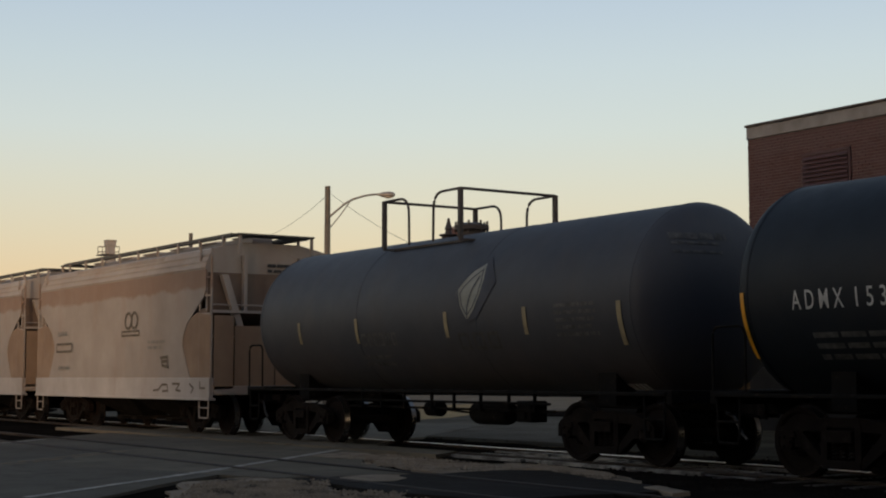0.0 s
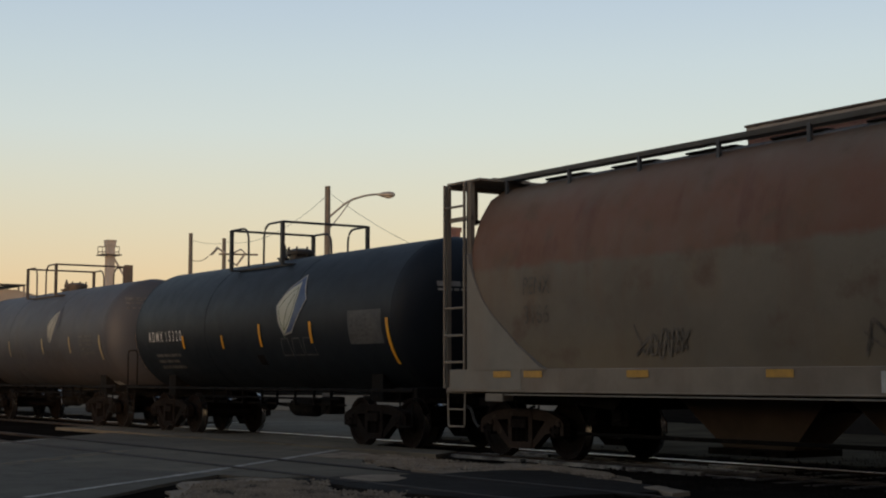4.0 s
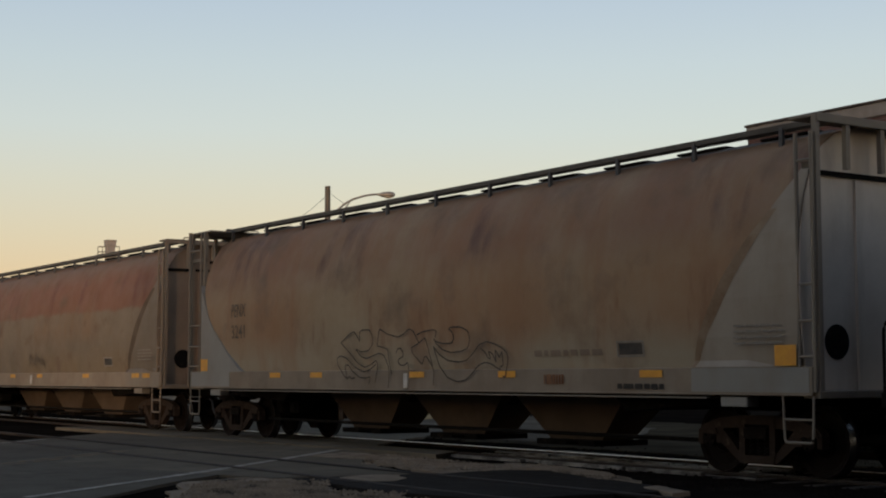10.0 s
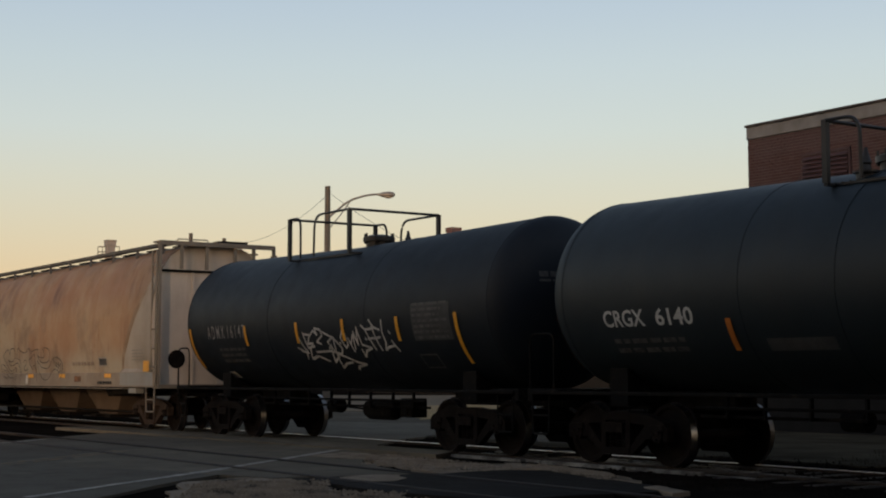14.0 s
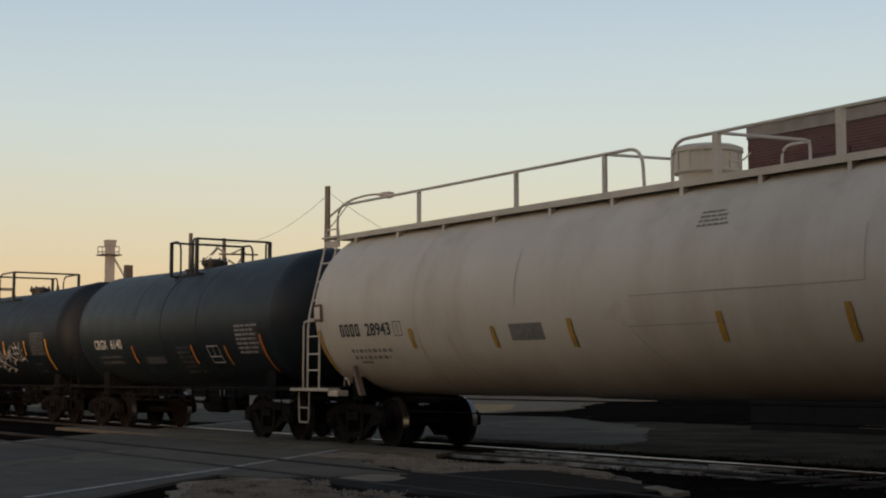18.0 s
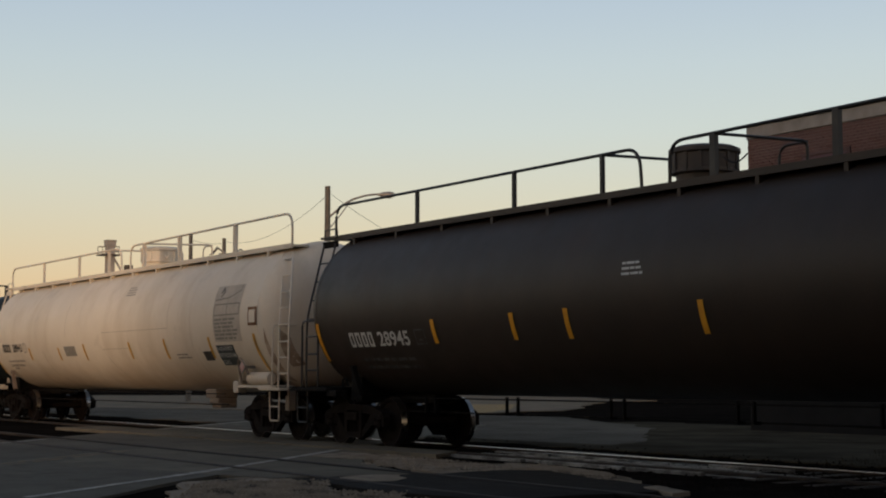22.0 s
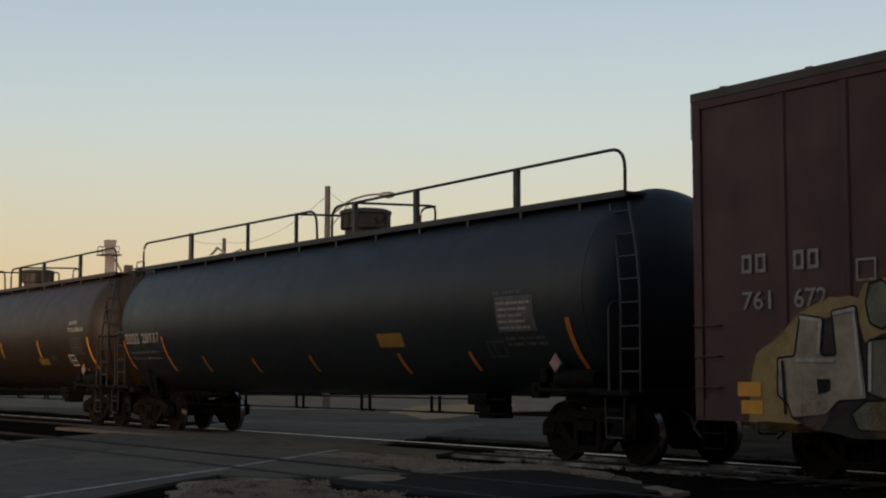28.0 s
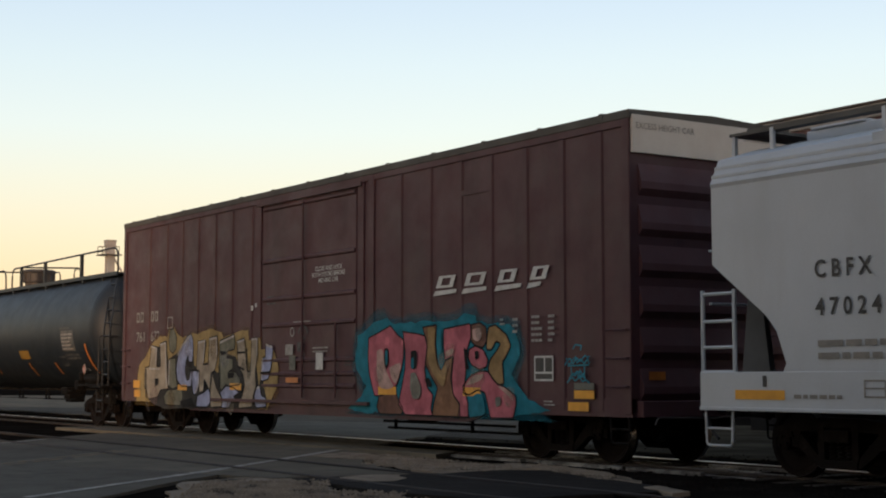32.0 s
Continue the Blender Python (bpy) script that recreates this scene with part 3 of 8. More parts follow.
    lathe(bm, [(-0.7, 0.085), (-0.3, 0.075), (0.3, 0.075), (0.7, 0.085)], 16, "y")
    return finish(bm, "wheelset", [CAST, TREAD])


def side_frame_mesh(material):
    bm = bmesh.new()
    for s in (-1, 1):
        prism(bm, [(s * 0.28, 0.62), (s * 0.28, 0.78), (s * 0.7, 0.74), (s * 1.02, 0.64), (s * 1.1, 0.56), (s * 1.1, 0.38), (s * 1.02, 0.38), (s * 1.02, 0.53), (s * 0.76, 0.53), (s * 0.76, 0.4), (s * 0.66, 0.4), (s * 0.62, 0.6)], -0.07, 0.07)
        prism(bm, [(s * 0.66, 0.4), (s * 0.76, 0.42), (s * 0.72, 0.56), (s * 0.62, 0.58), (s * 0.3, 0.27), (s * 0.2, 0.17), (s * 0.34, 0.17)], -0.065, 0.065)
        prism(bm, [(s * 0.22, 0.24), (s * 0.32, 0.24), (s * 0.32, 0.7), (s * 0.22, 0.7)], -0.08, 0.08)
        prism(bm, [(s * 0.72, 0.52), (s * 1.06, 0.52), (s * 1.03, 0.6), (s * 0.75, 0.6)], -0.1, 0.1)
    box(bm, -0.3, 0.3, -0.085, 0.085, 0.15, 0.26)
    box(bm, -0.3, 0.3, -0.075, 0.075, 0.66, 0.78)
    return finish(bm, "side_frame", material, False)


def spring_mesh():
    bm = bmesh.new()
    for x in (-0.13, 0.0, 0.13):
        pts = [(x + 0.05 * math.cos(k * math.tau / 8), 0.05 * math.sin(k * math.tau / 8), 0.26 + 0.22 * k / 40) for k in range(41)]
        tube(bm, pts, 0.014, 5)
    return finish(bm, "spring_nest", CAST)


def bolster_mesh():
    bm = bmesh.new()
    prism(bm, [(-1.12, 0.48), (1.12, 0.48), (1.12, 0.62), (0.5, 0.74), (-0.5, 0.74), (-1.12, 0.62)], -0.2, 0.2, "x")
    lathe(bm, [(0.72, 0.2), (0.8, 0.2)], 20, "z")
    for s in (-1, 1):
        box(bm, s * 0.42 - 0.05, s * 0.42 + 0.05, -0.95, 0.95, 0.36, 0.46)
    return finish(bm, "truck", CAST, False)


def brake_shoe_mesh():
    bm = bmesh.new()
    prism(bm, [(0.0, 0.3), (0.06, 0.3), (0.09, 0.45), (0.06, 0.6), (0.0, 0.6), (0.035, 0.45)], -0.05, 0.05)
    return finish(bm, "brake_shoe", UNDER, False)


def coupler_mesh():
    bm = bmesh.new()
    box(bm, -0.55, -0.1, -0.07, 0.07, 0.78, 0.92)
    prism(bm, [(-0.12, -0.09), (0.02, -0.16), (0.12, -0.15), (0.12, -0.09), (0.05, -0.07), (0.04, 0.03), (0.14, 0.06), (0.12, 0.15), (0.0, 0.16), (-0.12, 0.1)], 0.72, 0.98, "z")
    tube(bm, [(-0.12, 0, 0.8), (-0.12, 0, 0.7), (-0.14, 0.3, 0.76), (-0.14, 0.75, 0.78)], 0.014, 6)
    return finish(bm, "coupler", CAST, False)


def hose_mesh():
    bm = bmesh.new()
    tube(bm, bend([(-0.3, 0, 0.78), (-0.12, -0.02, 0.74), (0.03, -0.05, 0.52), (0.16, -0.05, 0.42)], 0.12), 0.025, 7)
    return finish(bm, "air_hose", BLACKSTEEL)


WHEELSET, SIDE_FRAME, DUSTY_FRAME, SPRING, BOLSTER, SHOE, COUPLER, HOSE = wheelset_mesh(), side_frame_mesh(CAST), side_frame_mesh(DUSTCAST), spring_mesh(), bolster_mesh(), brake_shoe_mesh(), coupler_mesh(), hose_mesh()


def start_car(name, s, label, category, truck_x, half, frame_mesh=None):
    """An empty at rail height under the car's middle, with trucks and couplers. s: its place along the train; half: to the end sills."""
    car = new(name)
    tagged(car, label, category, "cars of the freight train")
    CARS.append((car, s))
    for sign in (-1, 1):
        truck = again("truck", BOLSTER, car, pose(sign * truck_x, 0, 0), "rusty cast-steel freight truck")
        for y in (-1, 1):
            again("side_frame", frame_mesh or SIDE_FRAME, truck, pose(0, y * 1.0, 0))
            again("spring_nest", SPRING, truck, pose(0, y * 1.0, 0))
        for x in (-0.89, 0.89):
            w = again("wheelset", WHEELSET, truck, pose(x, 0, 0.457), "steel wheels with polished treads")
            WHEELS.append((w, x))
            for y in (-0.755, 0.755):
                again("brake_shoe", SHOE, truck, pose(x + (0.47 if x < 0 else -0.47), y, 0, 0, 0, 180 if x < 0 else 0))
        again("coupler", COUPLER, car, pose(sign * (half + 0.42), 0, 0, 0, 0, 0 if sign > 0 else 180))
        again("air_hose", HOSE, car, pose(sign * (half + 0.3), sign * -0.35, 0, 0, 0, 0 if sign > 0 else 180), "black rubber brake hose")
    return car


def ladder(parent, x0, x1, y, z0, z1, rungs, material, r=0.02):
    """Two stiles with their rungs, in a plane across y."""
    bm = bmesh.new()
    for x in (x0, x1):
        tube(bm, [(x, y, z0), (x, y, z1)], r * 1.25, 6)
    stiles = part("ladder", bm, material, parent)
    for z in rungs:
        piped("rung", [(x0, y, z), (x1, y, z)], r, material, stiles, n=6)
    return stiles


def step(parent, x, y, material, w=0.42, top=1.0, bottom=0.42, mid=0.7):
    bm = bmesh.new()
    tube(bm, bend([(x - w / 2, y, top), (x - w / 2 + 0.02, y, bottom), (x + w / 2 - 0.02, y, bottom), (x + w / 2, y, top)], 0.05, 3), 0.018, 6)
    tube(bm, [(x - w / 2 + 0.01, y, mid), (x + w / 2 - 0.01, y, mid)], 0.016, 6)
    return part("sill_step", bm, material, parent)


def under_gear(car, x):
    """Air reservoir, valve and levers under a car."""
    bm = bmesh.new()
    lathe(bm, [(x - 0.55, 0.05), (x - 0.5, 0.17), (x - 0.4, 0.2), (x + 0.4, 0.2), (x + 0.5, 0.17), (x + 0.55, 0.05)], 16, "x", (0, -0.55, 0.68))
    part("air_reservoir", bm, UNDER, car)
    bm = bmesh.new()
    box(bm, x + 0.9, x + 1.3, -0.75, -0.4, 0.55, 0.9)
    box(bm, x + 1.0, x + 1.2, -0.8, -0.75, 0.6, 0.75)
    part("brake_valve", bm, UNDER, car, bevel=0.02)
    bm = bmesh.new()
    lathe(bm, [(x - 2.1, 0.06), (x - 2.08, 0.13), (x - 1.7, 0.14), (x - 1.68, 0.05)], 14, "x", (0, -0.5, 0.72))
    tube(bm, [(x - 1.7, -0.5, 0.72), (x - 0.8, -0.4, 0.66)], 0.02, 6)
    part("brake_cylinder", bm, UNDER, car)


# ---- tank cars ----
def tank_side(R, zc, hs, hd, rise=0.0):
    def side(x, z):
        z = z - rise * abs(x)
        k = max(0.0, abs(x) - hs) / hd
        r2 = R * R * max(0.0, 1 - k * k) - (z - zc) ** 2
        return -math.sqrt(max(r2, 0.0004))
    return side


def tank_shell(car, R, zc, hs, hd, material, seams, rise=0.0):
    prof = [(-hs - hd * math.cos(a), R * math.sin(a)) for a in (radians(d) for d in (1, 6, 12, 18, 24, 30, 36, 42, 48, 54, 60, 66, 72, 78, 84, 90))]
    bm = bmesh.new()
    prof = prof + [(0.0, R)] + [(-x, r) for x, r in prof[::-1]]
    lathe(bm, prof, 72, "x", (0, 0, zc))
    for v in bm.verts:
        v.co.z += rise * abs(v.co.x)
    shell = part("tank", bm, material, car)
    for x in seams:
        bm = bmesh.new()
        lathe(bm, [(x - 0.03, R - 0.01), (x - 0.012, R + 0.006), (x + 0.012, R + 0.006), (x + 0.03, R - 0.01)], 72, "x", (0, 0, zc + rise * abs(x)))
        part("weld_seam", bm, material, shell)
    return shell


def stub_frame(car, truck_x, half, R, zc, material):
    """Stub sills, saddles and end sills of a frameless tank car."""
    for s in (-1, 1):
        bm = bmesh.new()
        box(bm, *sorted((s * (truck_x - 1.6), s * half)), -0.22, 0.22, 0.8, 1.06)
        part("stub_sill", bm, material, car, bevel=0.02)
        bm = bmesh.new()
        low = [(y, zc - math.sqrt(R * R - y * y) - 0.01) for y in (1.0, 0.75, 0.4, 0.0, -0.4, -0.75, -1.0)]
        prism(bm, [(-1.0, 0.86), (1.0, 0.86)] + low, s * truck_x - 0.2, s * truck_x + 0.2, "x")
        part("tank_saddle", bm, material, car)
        bm = bmesh.new()
        box(bm, *sorted((s * (half - 0.12), s * half)), -1.38, 1.38, 0.92, 1.1)
        box(bm, *sorted((s * (half - 0.75), s * (half - 0.1))), -1.38, 1.38, 1.06, 1.1)
        part("end_sill", bm, material, car, bevel=0.012)


def hoop_platform(car, x0, x1, top, rail, hw, material, hoops=(0.84, 0.84)):
    """Railed platform round the valves: corner posts, cross rails at the ends, bent hoops along the sides. hoops: their lengths at either end."""
    floor = top - 0.17
    for y in (-1, 1):
        for x in (x0, x1):
            boxed("rail_post", (x - 0.04, x + 0.04, y * hw - 0.035, y * hw + 0.035, floor - 0.03, rail), material, car)
    for x in (x0, x1):
        piped("end_rail", [(x, -hw, rail - 0.01), (x, hw, rail - 0.01)], 0.026, material, car)
    for y in (-1, 1):
        for x, e in ((x0, hoops[0]), (x1, -hoops[1])):
            piped("side_hoop", bend([(x, y * hw, rail - 0.01), (x + e, y * hw, rail - 0.01), (x + e * 1.02, y * hw, floor - 0.02)], 0.3, 7), 0.024, material, car)
    for y in (-1, 1):
        bm = bmesh.new()
        box(bm, x0 - 0.05, x1 + 0.05, *sorted((y * 0.82, y * 0.6)), floor - 0.06, floor - 0.03)
        for i in range(int((x1 - x0) / 0.12)):
            box(bm, x0 + i * 0.12, x0 + i * 0.12 + 0.02, *sorted((y * 0.81, y * 0.61)), floor - 0.03, floor - 0.015)
        part("platform_grating", bm, material, car)
        for x in (x0, x1):
            boxed("platform_bracket", (x - 0.025, x + 0.025, *sorted((y * (hw + 0.02), y * 0.6)), floor - 0.07, floor - 0.03), material, car)


def manway(car, x, base, material, r=0.26, h=0.17):
    bm = bmesh.new()
    lathe(bm, [(base - 0.1, r), (base + h - 0.08, r), (base + h - 0.08, r + 0.06), (base + h, r + 0.06), (base + h + 0.05, r * 0.7), (base + h + 0.06, 0.05)], 24, "z", (x, 0, 0))
    man = part("manway", bm, material, car)
    for k in range(8):
        bm = bmesh.new()
        a = k * math.tau / 8
        lathe(bm, [(base + h - 0.12, 0.02), (base + h + 0.08, 0.02)], 6, "z", (x + (r + 0.03) * math.cos(a), (r + 0.03) * math.sin(a), 0))
        part("bolt", bm, material, man)


def relief_valve(car, x, y, base, material):
    bm = bmesh.new()
    lathe(bm, [(base - 0.2, 0.13), (base + 0.0, 0.13), (base + 0.01, 0.17), (base + 0.04, 0.17), (base + 0.05, 0.075), (base + 0.12, 0.055), (base + 0.14, 0.075), (base + 0.24, 0.04), (base + 0.34, 0.02)], 12, "z", (x, y, 0))
    part("relief_valve", bm, material, car)


def brake_pipes(car, x0, x1, z, y, drop, xs, material=UNDER, thin=False):
    r, w = (0.012, 0.013) if thin else (0.022, 0.018)
    piped("brake_pipe", [(x0, y, z), (x1, y, z)], r, material, car)
    piped("train_line", [(x0, y + 0.1, z - drop), (x1, y + 0.1, z - drop)], r, material, car)
    for x in xs:
        bm = bmesh.new()
        box(bm, x - w, x + w, y - 0.02, y + 0.03, z - drop - 0.02, z + (0.04 if thin else 0.22))
        box(bm, x - w, x + w, y + 0.03, y + 0.12, z - drop - 0.02, z - drop + 0.02)
        part("pipe_hanger", bm, material, car)


def reflectors(car, strips, side, material=YELLOW, w=0.1):
    for x, z1, z0 in strips:
        panel("reflector_strip", x - w / 2, x + w / 2, z0, z1, side, material, car, "yellow reflective strip", lift=0.014)


def small_tank(s, label, material, zc, R, hs, platform, strips, trim=BLACKSTEEL, tape=YELLOW, rise=0.0, man=0.1, relief=(0.75, -0.1), hw=1.03, hoops=(0.84, 0.84), hd=0.62):
    half = hs + hd + 0.16
    car = start_car("tank_car", s, label, "tank car", 4.72, half)
    side = tank_side(R, zc, hs, hd, rise)
    tank_shell(car, R, zc, hs, hd, material, (-hs, -hs / 3, hs / 3, hs), rise)
    stub_frame(car, 4.72, half, R, zc, UNDER)
    top = zc + R
    x0, x1 = platform
    hoop_platform(car, x0, x1, top, 4.54, hw, trim, hoops)
    manway(car, (x0 + x1) / 2 + man, top, trim)
    relief_valve(car, x0 + relief[0], relief[1], top - R + math.sqrt(R * R - relief[1] ** 2) + 0.02, trim)
    for y in (-1, 1):
        boxed("side_walkway", (-half + 0.1, half - 0.1, y * 1.36 - 0.06, y * 1.36 + 0.06, 1.02, 1.075), UNDER, car, bevel=0.01)
        for x in (-half + 0.35, half - 0.35):
            step(car, x, y * 1.38, UNDER)
            if x > 0:
                continue
            piped("end_handrail", bend([(x - 0.3, y * 1.36, 1.08), (x - 0.3, y * 1.36, 1.95), (x + 0.3, y * 1.36, 1.95), (x + 0.3, y * 1.36, 1.08)], 0.15), 0.018, UNDER, car)
    brake_pipes(car, -3.2, 3.2, 0.86, -0.9, 0.12, (-2.6, -1.9, -1.1, -0.2, 0.5, 1.3, 2.1, 2.8))
    under_gear(car, 1.2)
    reflectors(car, strips, side, tape)
    return car, side


def leaf_logo(car, side, x, z, k, blue, leaf, rim, vein):
    """A veined leaf on a leaning kite with a pale rim."""
    def at(pts):
        return [(x + a * k, z + c * k) for a, c in pts]
    kite = at([(0.13, 0.58), (-0.3, 0.34), (-0.62, 0.02), (-0.5, -0.3), (-0.3, -0.55), (0.02, -0.5), (0.3, -0.2), (0.52, 0.1)])
    bm = bmesh.new()
    outline2d(bm, kite)
    painted("logo_ground", bm, side, blue, car, "blue kite-shaped emblem ground", 0.006, 0.08)
    bm = bmesh.new()
    ring2d(bm, kite, 0.035)
    painted("logo_rim", bm, side, rim, car, "pale emblem rim", 0.012, 0.08)
    shape = at([(-0.3, -0.56), (-0.5, -0.33), (-0.64, -0.02), (-0.5, 0.15), (-0.24, 0.33), (0.08, 0.46), (0.15, 0.17), (0.1, -0.1), (-0.06, -0.36)])
    bm = bmesh.new()
    outline2d(bm, shape)
    painted("logo_leaf", bm, side, leaf, car, "pale leaf emblem", 0.009, 0.08)
    bm = bmesh.new()
    ring2d(bm, at([(-0.27, -0.46), (-0.42, -0.29), (-0.52, -0.05), (-0.42, 0.06), (-0.2, 0.22), (0.05, 0.35), (0.09, 0.14), (0.04, -0.1), (-0.1, -0.32)]), 0.022)
    painted("leaf_edge", bm, side, vein, car, "", 0.013, 0.08)
    brushed("logo_vein", [at([(-0.28, -0.6), (-0.25, -0.3), (-0.16, -0.02), (0.0, 0.22)])], 0.028, side, vein, car, lift=0.016)


def tank_faded():
    car, side = small_tank(-21.75, "faded black tank car with a pale leaf emblem", FADED, 2.41, 1.45, 5.75, (-1.6, 0.9),
                           [(-4.13, 2.35, 1.93), (-1.92, 2.36, 1.91), (1.05, 2.38, 1.95), (3.26, 2.38, 1.95), (5.52, 2.38, 1.75)], DARKPIPE, PALETAPE)
    leaf_logo(car, side, 1.95, 2.72, 0.92, FADEDBLUE, FADEDLEAF, FADEDBLUE, FADEDBLUE)
    marked("mark_block", 1.35, 2.6, 1.74, 2.02, 3, side, BLACKPAINT, car, "dark block mark")
    marked("mark_block", -1.8, -0.55, 1.85, 2.08, 6, side, DIMPAINT, car, "dusty block mark")
    print_rows("stencil_block", -1.95, -0.8, 1.5, 1.75, 2, 11, side, DIMPAINT, car)
    print_rows("data_panel", 4.0, 5.1, 1.9, 2.45, 5, 12, side, DIMPAINT, car)
    head_rows("chalk_scrawl", 1.45, 2.41, 5.75, 0.62, -0.95, 0.0, 3.35, 3, 14, DIMPAINT, car, "faint chalk scrawl on the tank head")
    print_rows("chalk_tag", 4.6, 5.4, 1.08, 1.22, 1, 13, side, WHITEPAINT, car, fill=0.8, cut=7)


def tank_leaf():
    car, side = small_tank(-7.8, "black tank car with a blue and cream leaf emblem", BLACK, 2.41, 1.45, 5.9, (-1.5, 0.93),
                           [(-6.0, 2.37, 1.53), (-3.17, 2.23, 1.94), (-1.11, 2.19, 1.91), (0.72, 2.38, 1.92), (2.91, 2.37, 1.95), (5.78, 2.35, 1.53)])
    leaf_logo(car, side, 2.12, 2.71, 1.05, LOGOBLUE, LEAF, MIDPAINT, LEAFGREEN)
    bm = bmesh.new()
    for x0, x1 in ((1.57, 1.97), (2.05, 2.45), (2.51, 2.97)):
        for a, b in (((x0, 1.73), (x1, 1.73)), ((x1, 1.73), (x1 - 0.06, 2.06)), ((x1 - 0.06, 2.06), (x0 + 0.06, 2.06)), ((x0 + 0.06, 2.06), (x0, 1.73))):
            stroke2d(bm, [a, b], 0.03)
    painted("logo_block", bm, side, DIMPAINT, car, "outlined block mark")
    lettering("A D M X", -5.14, -4.31, 2.12, 2.36, side, WHITEPAINT, car, "white reporting letters", "reporting_mark", 0.004)
    lettering("1 5 3 2 0", -4.12, -3.24, 2.12, 2.36, side, WHITEPAINT, car, "white wagon number", "wagon_number", 0.004)
    print_rows("stencil_block", -4.9, -3.45, 1.5, 1.9, 3, 21, side, DIMPAINT, car)
    panel("label_board", 4.37, 5.57, 1.9, 2.52, side, mat("dusty_label_board", (0.06, 0.06, 0.062), (0.09, 0.09, 0.09), scale=6, rough=0.7, bump=0.0), car)
    print_rows("label_block", 4.45, 5.5, 1.94, 2.5, 6, 22, side, DIMPAINT, car, lift=0.01)
    head_rows("head_stencil", 1.45, 2.41, 5.9, 0.62, -0.77, 0.1, 3.0, 2, 23, MIDPAINT, car)
    panel("placard", 0.35, 0.65, 1.55, 1.75, side, CAST, car)


def tank_tagged():
    car, side = small_tank(45.8, "black tank car with a silver spray-paint tag", BLACK, 2.45, 1.45, 5.83, (-1.75, 0.7),
                           [(-5.74, 2.37, 1.5), (-2.97, 2.37, 1.95), (-0.68, 2.37, 1.96), (1.15, 2.38, 1.97), (3.07, 2.36, 1.93), (4.93, 2.37, 1.52)], rise=0.014, man=0.63, relief=(2.28, 0.42), hoops=(0.46, 1.4))
    lettering("A D M X", -4.85, -4.0, 2.12, 2.4, side, MIDPAINT, car, "white reporting letters", "reporting_mark", 0.004)
    lettering("1 6 1 4 7", -3.83, -3.01, 2.12, 2.4, side, MIDPAINT, car, "white wagon number", "wagon_number", 0.004)
    print_rows("stencil_block", -4.45, -3.15, 1.62, 1.98, 3, 31, side, DIMPAINT, car)
    panel("placard", -4.7, -4.4, 1.28, 1.42, side, WHITEPAINT, car, "small white placard")
    k = [[(-0.79, 1.87), (-0.62, 1.82), (-0.49, 1.76), (-0.56, 1.65)],
         [(-0.65, 2.08), (-0.55, 1.91), (-0.42, 1.77), (-0.69, 1.81)],
         [(-0.41, 2.13), (-0.18, 2.11), (-0.32, 1.94), (-0.1, 1.95), (-0.28, 1.84), (-0.38, 1.65), (-0.15, 1.7)],
         [(-0.44, 2.16), (-0.35, 1.86), (-0.08, 1.89)],
         [(-0.18, 2.09), (-0.01, 2.19), (0.12, 2.11), (0.06, 2.23), (0.26, 2.21), (0.32, 2.09), (0.06, 1.97), (0.21, 1.93)],
         [(0.19, 2.21), (0.51, 2.1), (0.68, 2.04), (0.47, 1.96), (0.6, 1.84), (0.67, 1.74)],
         [(-0.08, 1.78), (0.47, 1.79), (0.85, 1.73), (0.95, 1.83), (0.83, 1.95), (0.68, 2.06)],
         [(-0.35, 1.65), (-0.08, 1.7), (0.25, 1.6)],
         [(0.47, 1.84), (0.58, 1.9), (0.44, 1.58), (0.7, 1.69)],
         [(0.73, 2.04), (0.67, 1.75), (0.59, 1.47), (0.82, 1.55), (1.07, 1.57)],
         [(0.67, 1.74), (0.95, 1.67), (1.25, 1.57), (1.52, 1.53), (1.19, 1.49), (1.12, 1.44)]]
    for line in k:
        brushed("spray_stroke", [line], 0.042, side, SPRAY["silver"], car, "silver spray-paint stroke")
    k = [[(0.93, 1.94), (0.96, 1.93)],
         [(1.1, 2.15), (1, 2.03), (1.1, 1.84), (1.22, 1.9), (1.2, 2.08), (1.08, 2.15)],
         [(1.27, 2.02), (1.32, 1.9), (1.36, 1.77)],
         [(1.46, 2.07), (1.32, 1.89)],
         [(1.43, 1.82), (1.51, 2.13), (1.58, 1.89), (1.65, 2.21), (1.72, 1.89), (2.02, 1.82), (1.79, 1.77), (1.67, 1.67), (1.65, 1.8)],
         [(1.9, 2), (1.93, 1.98)],
         [(1.82, 2.24), (1.95, 2.16), (2.25, 2.17)],
         [(1.95, 2.16), (2.04, 2), (2.15, 1.79)],
         [(2, 1.99), (2.19, 2)],
         [(2.12, 2.33), (2.25, 2.2), (2.45, 2.14)],
         [(2.2, 2.2), (2.27, 1.99), (2.35, 1.78)],
         [(2.22, 1.99), (2.42, 2.01)],
         [(2.55, 2.31), (2.53, 2.1), (2.57, 1.91), (2.48, 1.78), (2.62, 1.83), (2.84, 1.85)],
         [(2.78, 1.94), (2.85, 1.85), (2.92, 1.76)],
         [(2.75, 2.11), (2.79, 2.07)]]
    for line in k:
        brushed("spray_stroke", [line], 0.042, side, SPRAY["silver"], car, "silver spray-paint stroke")
    panel("data_board", 3.55, 4.75, 1.92, 2.56, side, mat("dusty_tank_board", (0.03, 0.031, 0.033), (0.05, 0.05, 0.05), scale=6, rough=0.7, bump=0.0), car)
    print_rows("data_panel", 3.6, 4.7, 1.95, 2.62, 7, 32, side, DIMPAINT, car, lift=0.01)
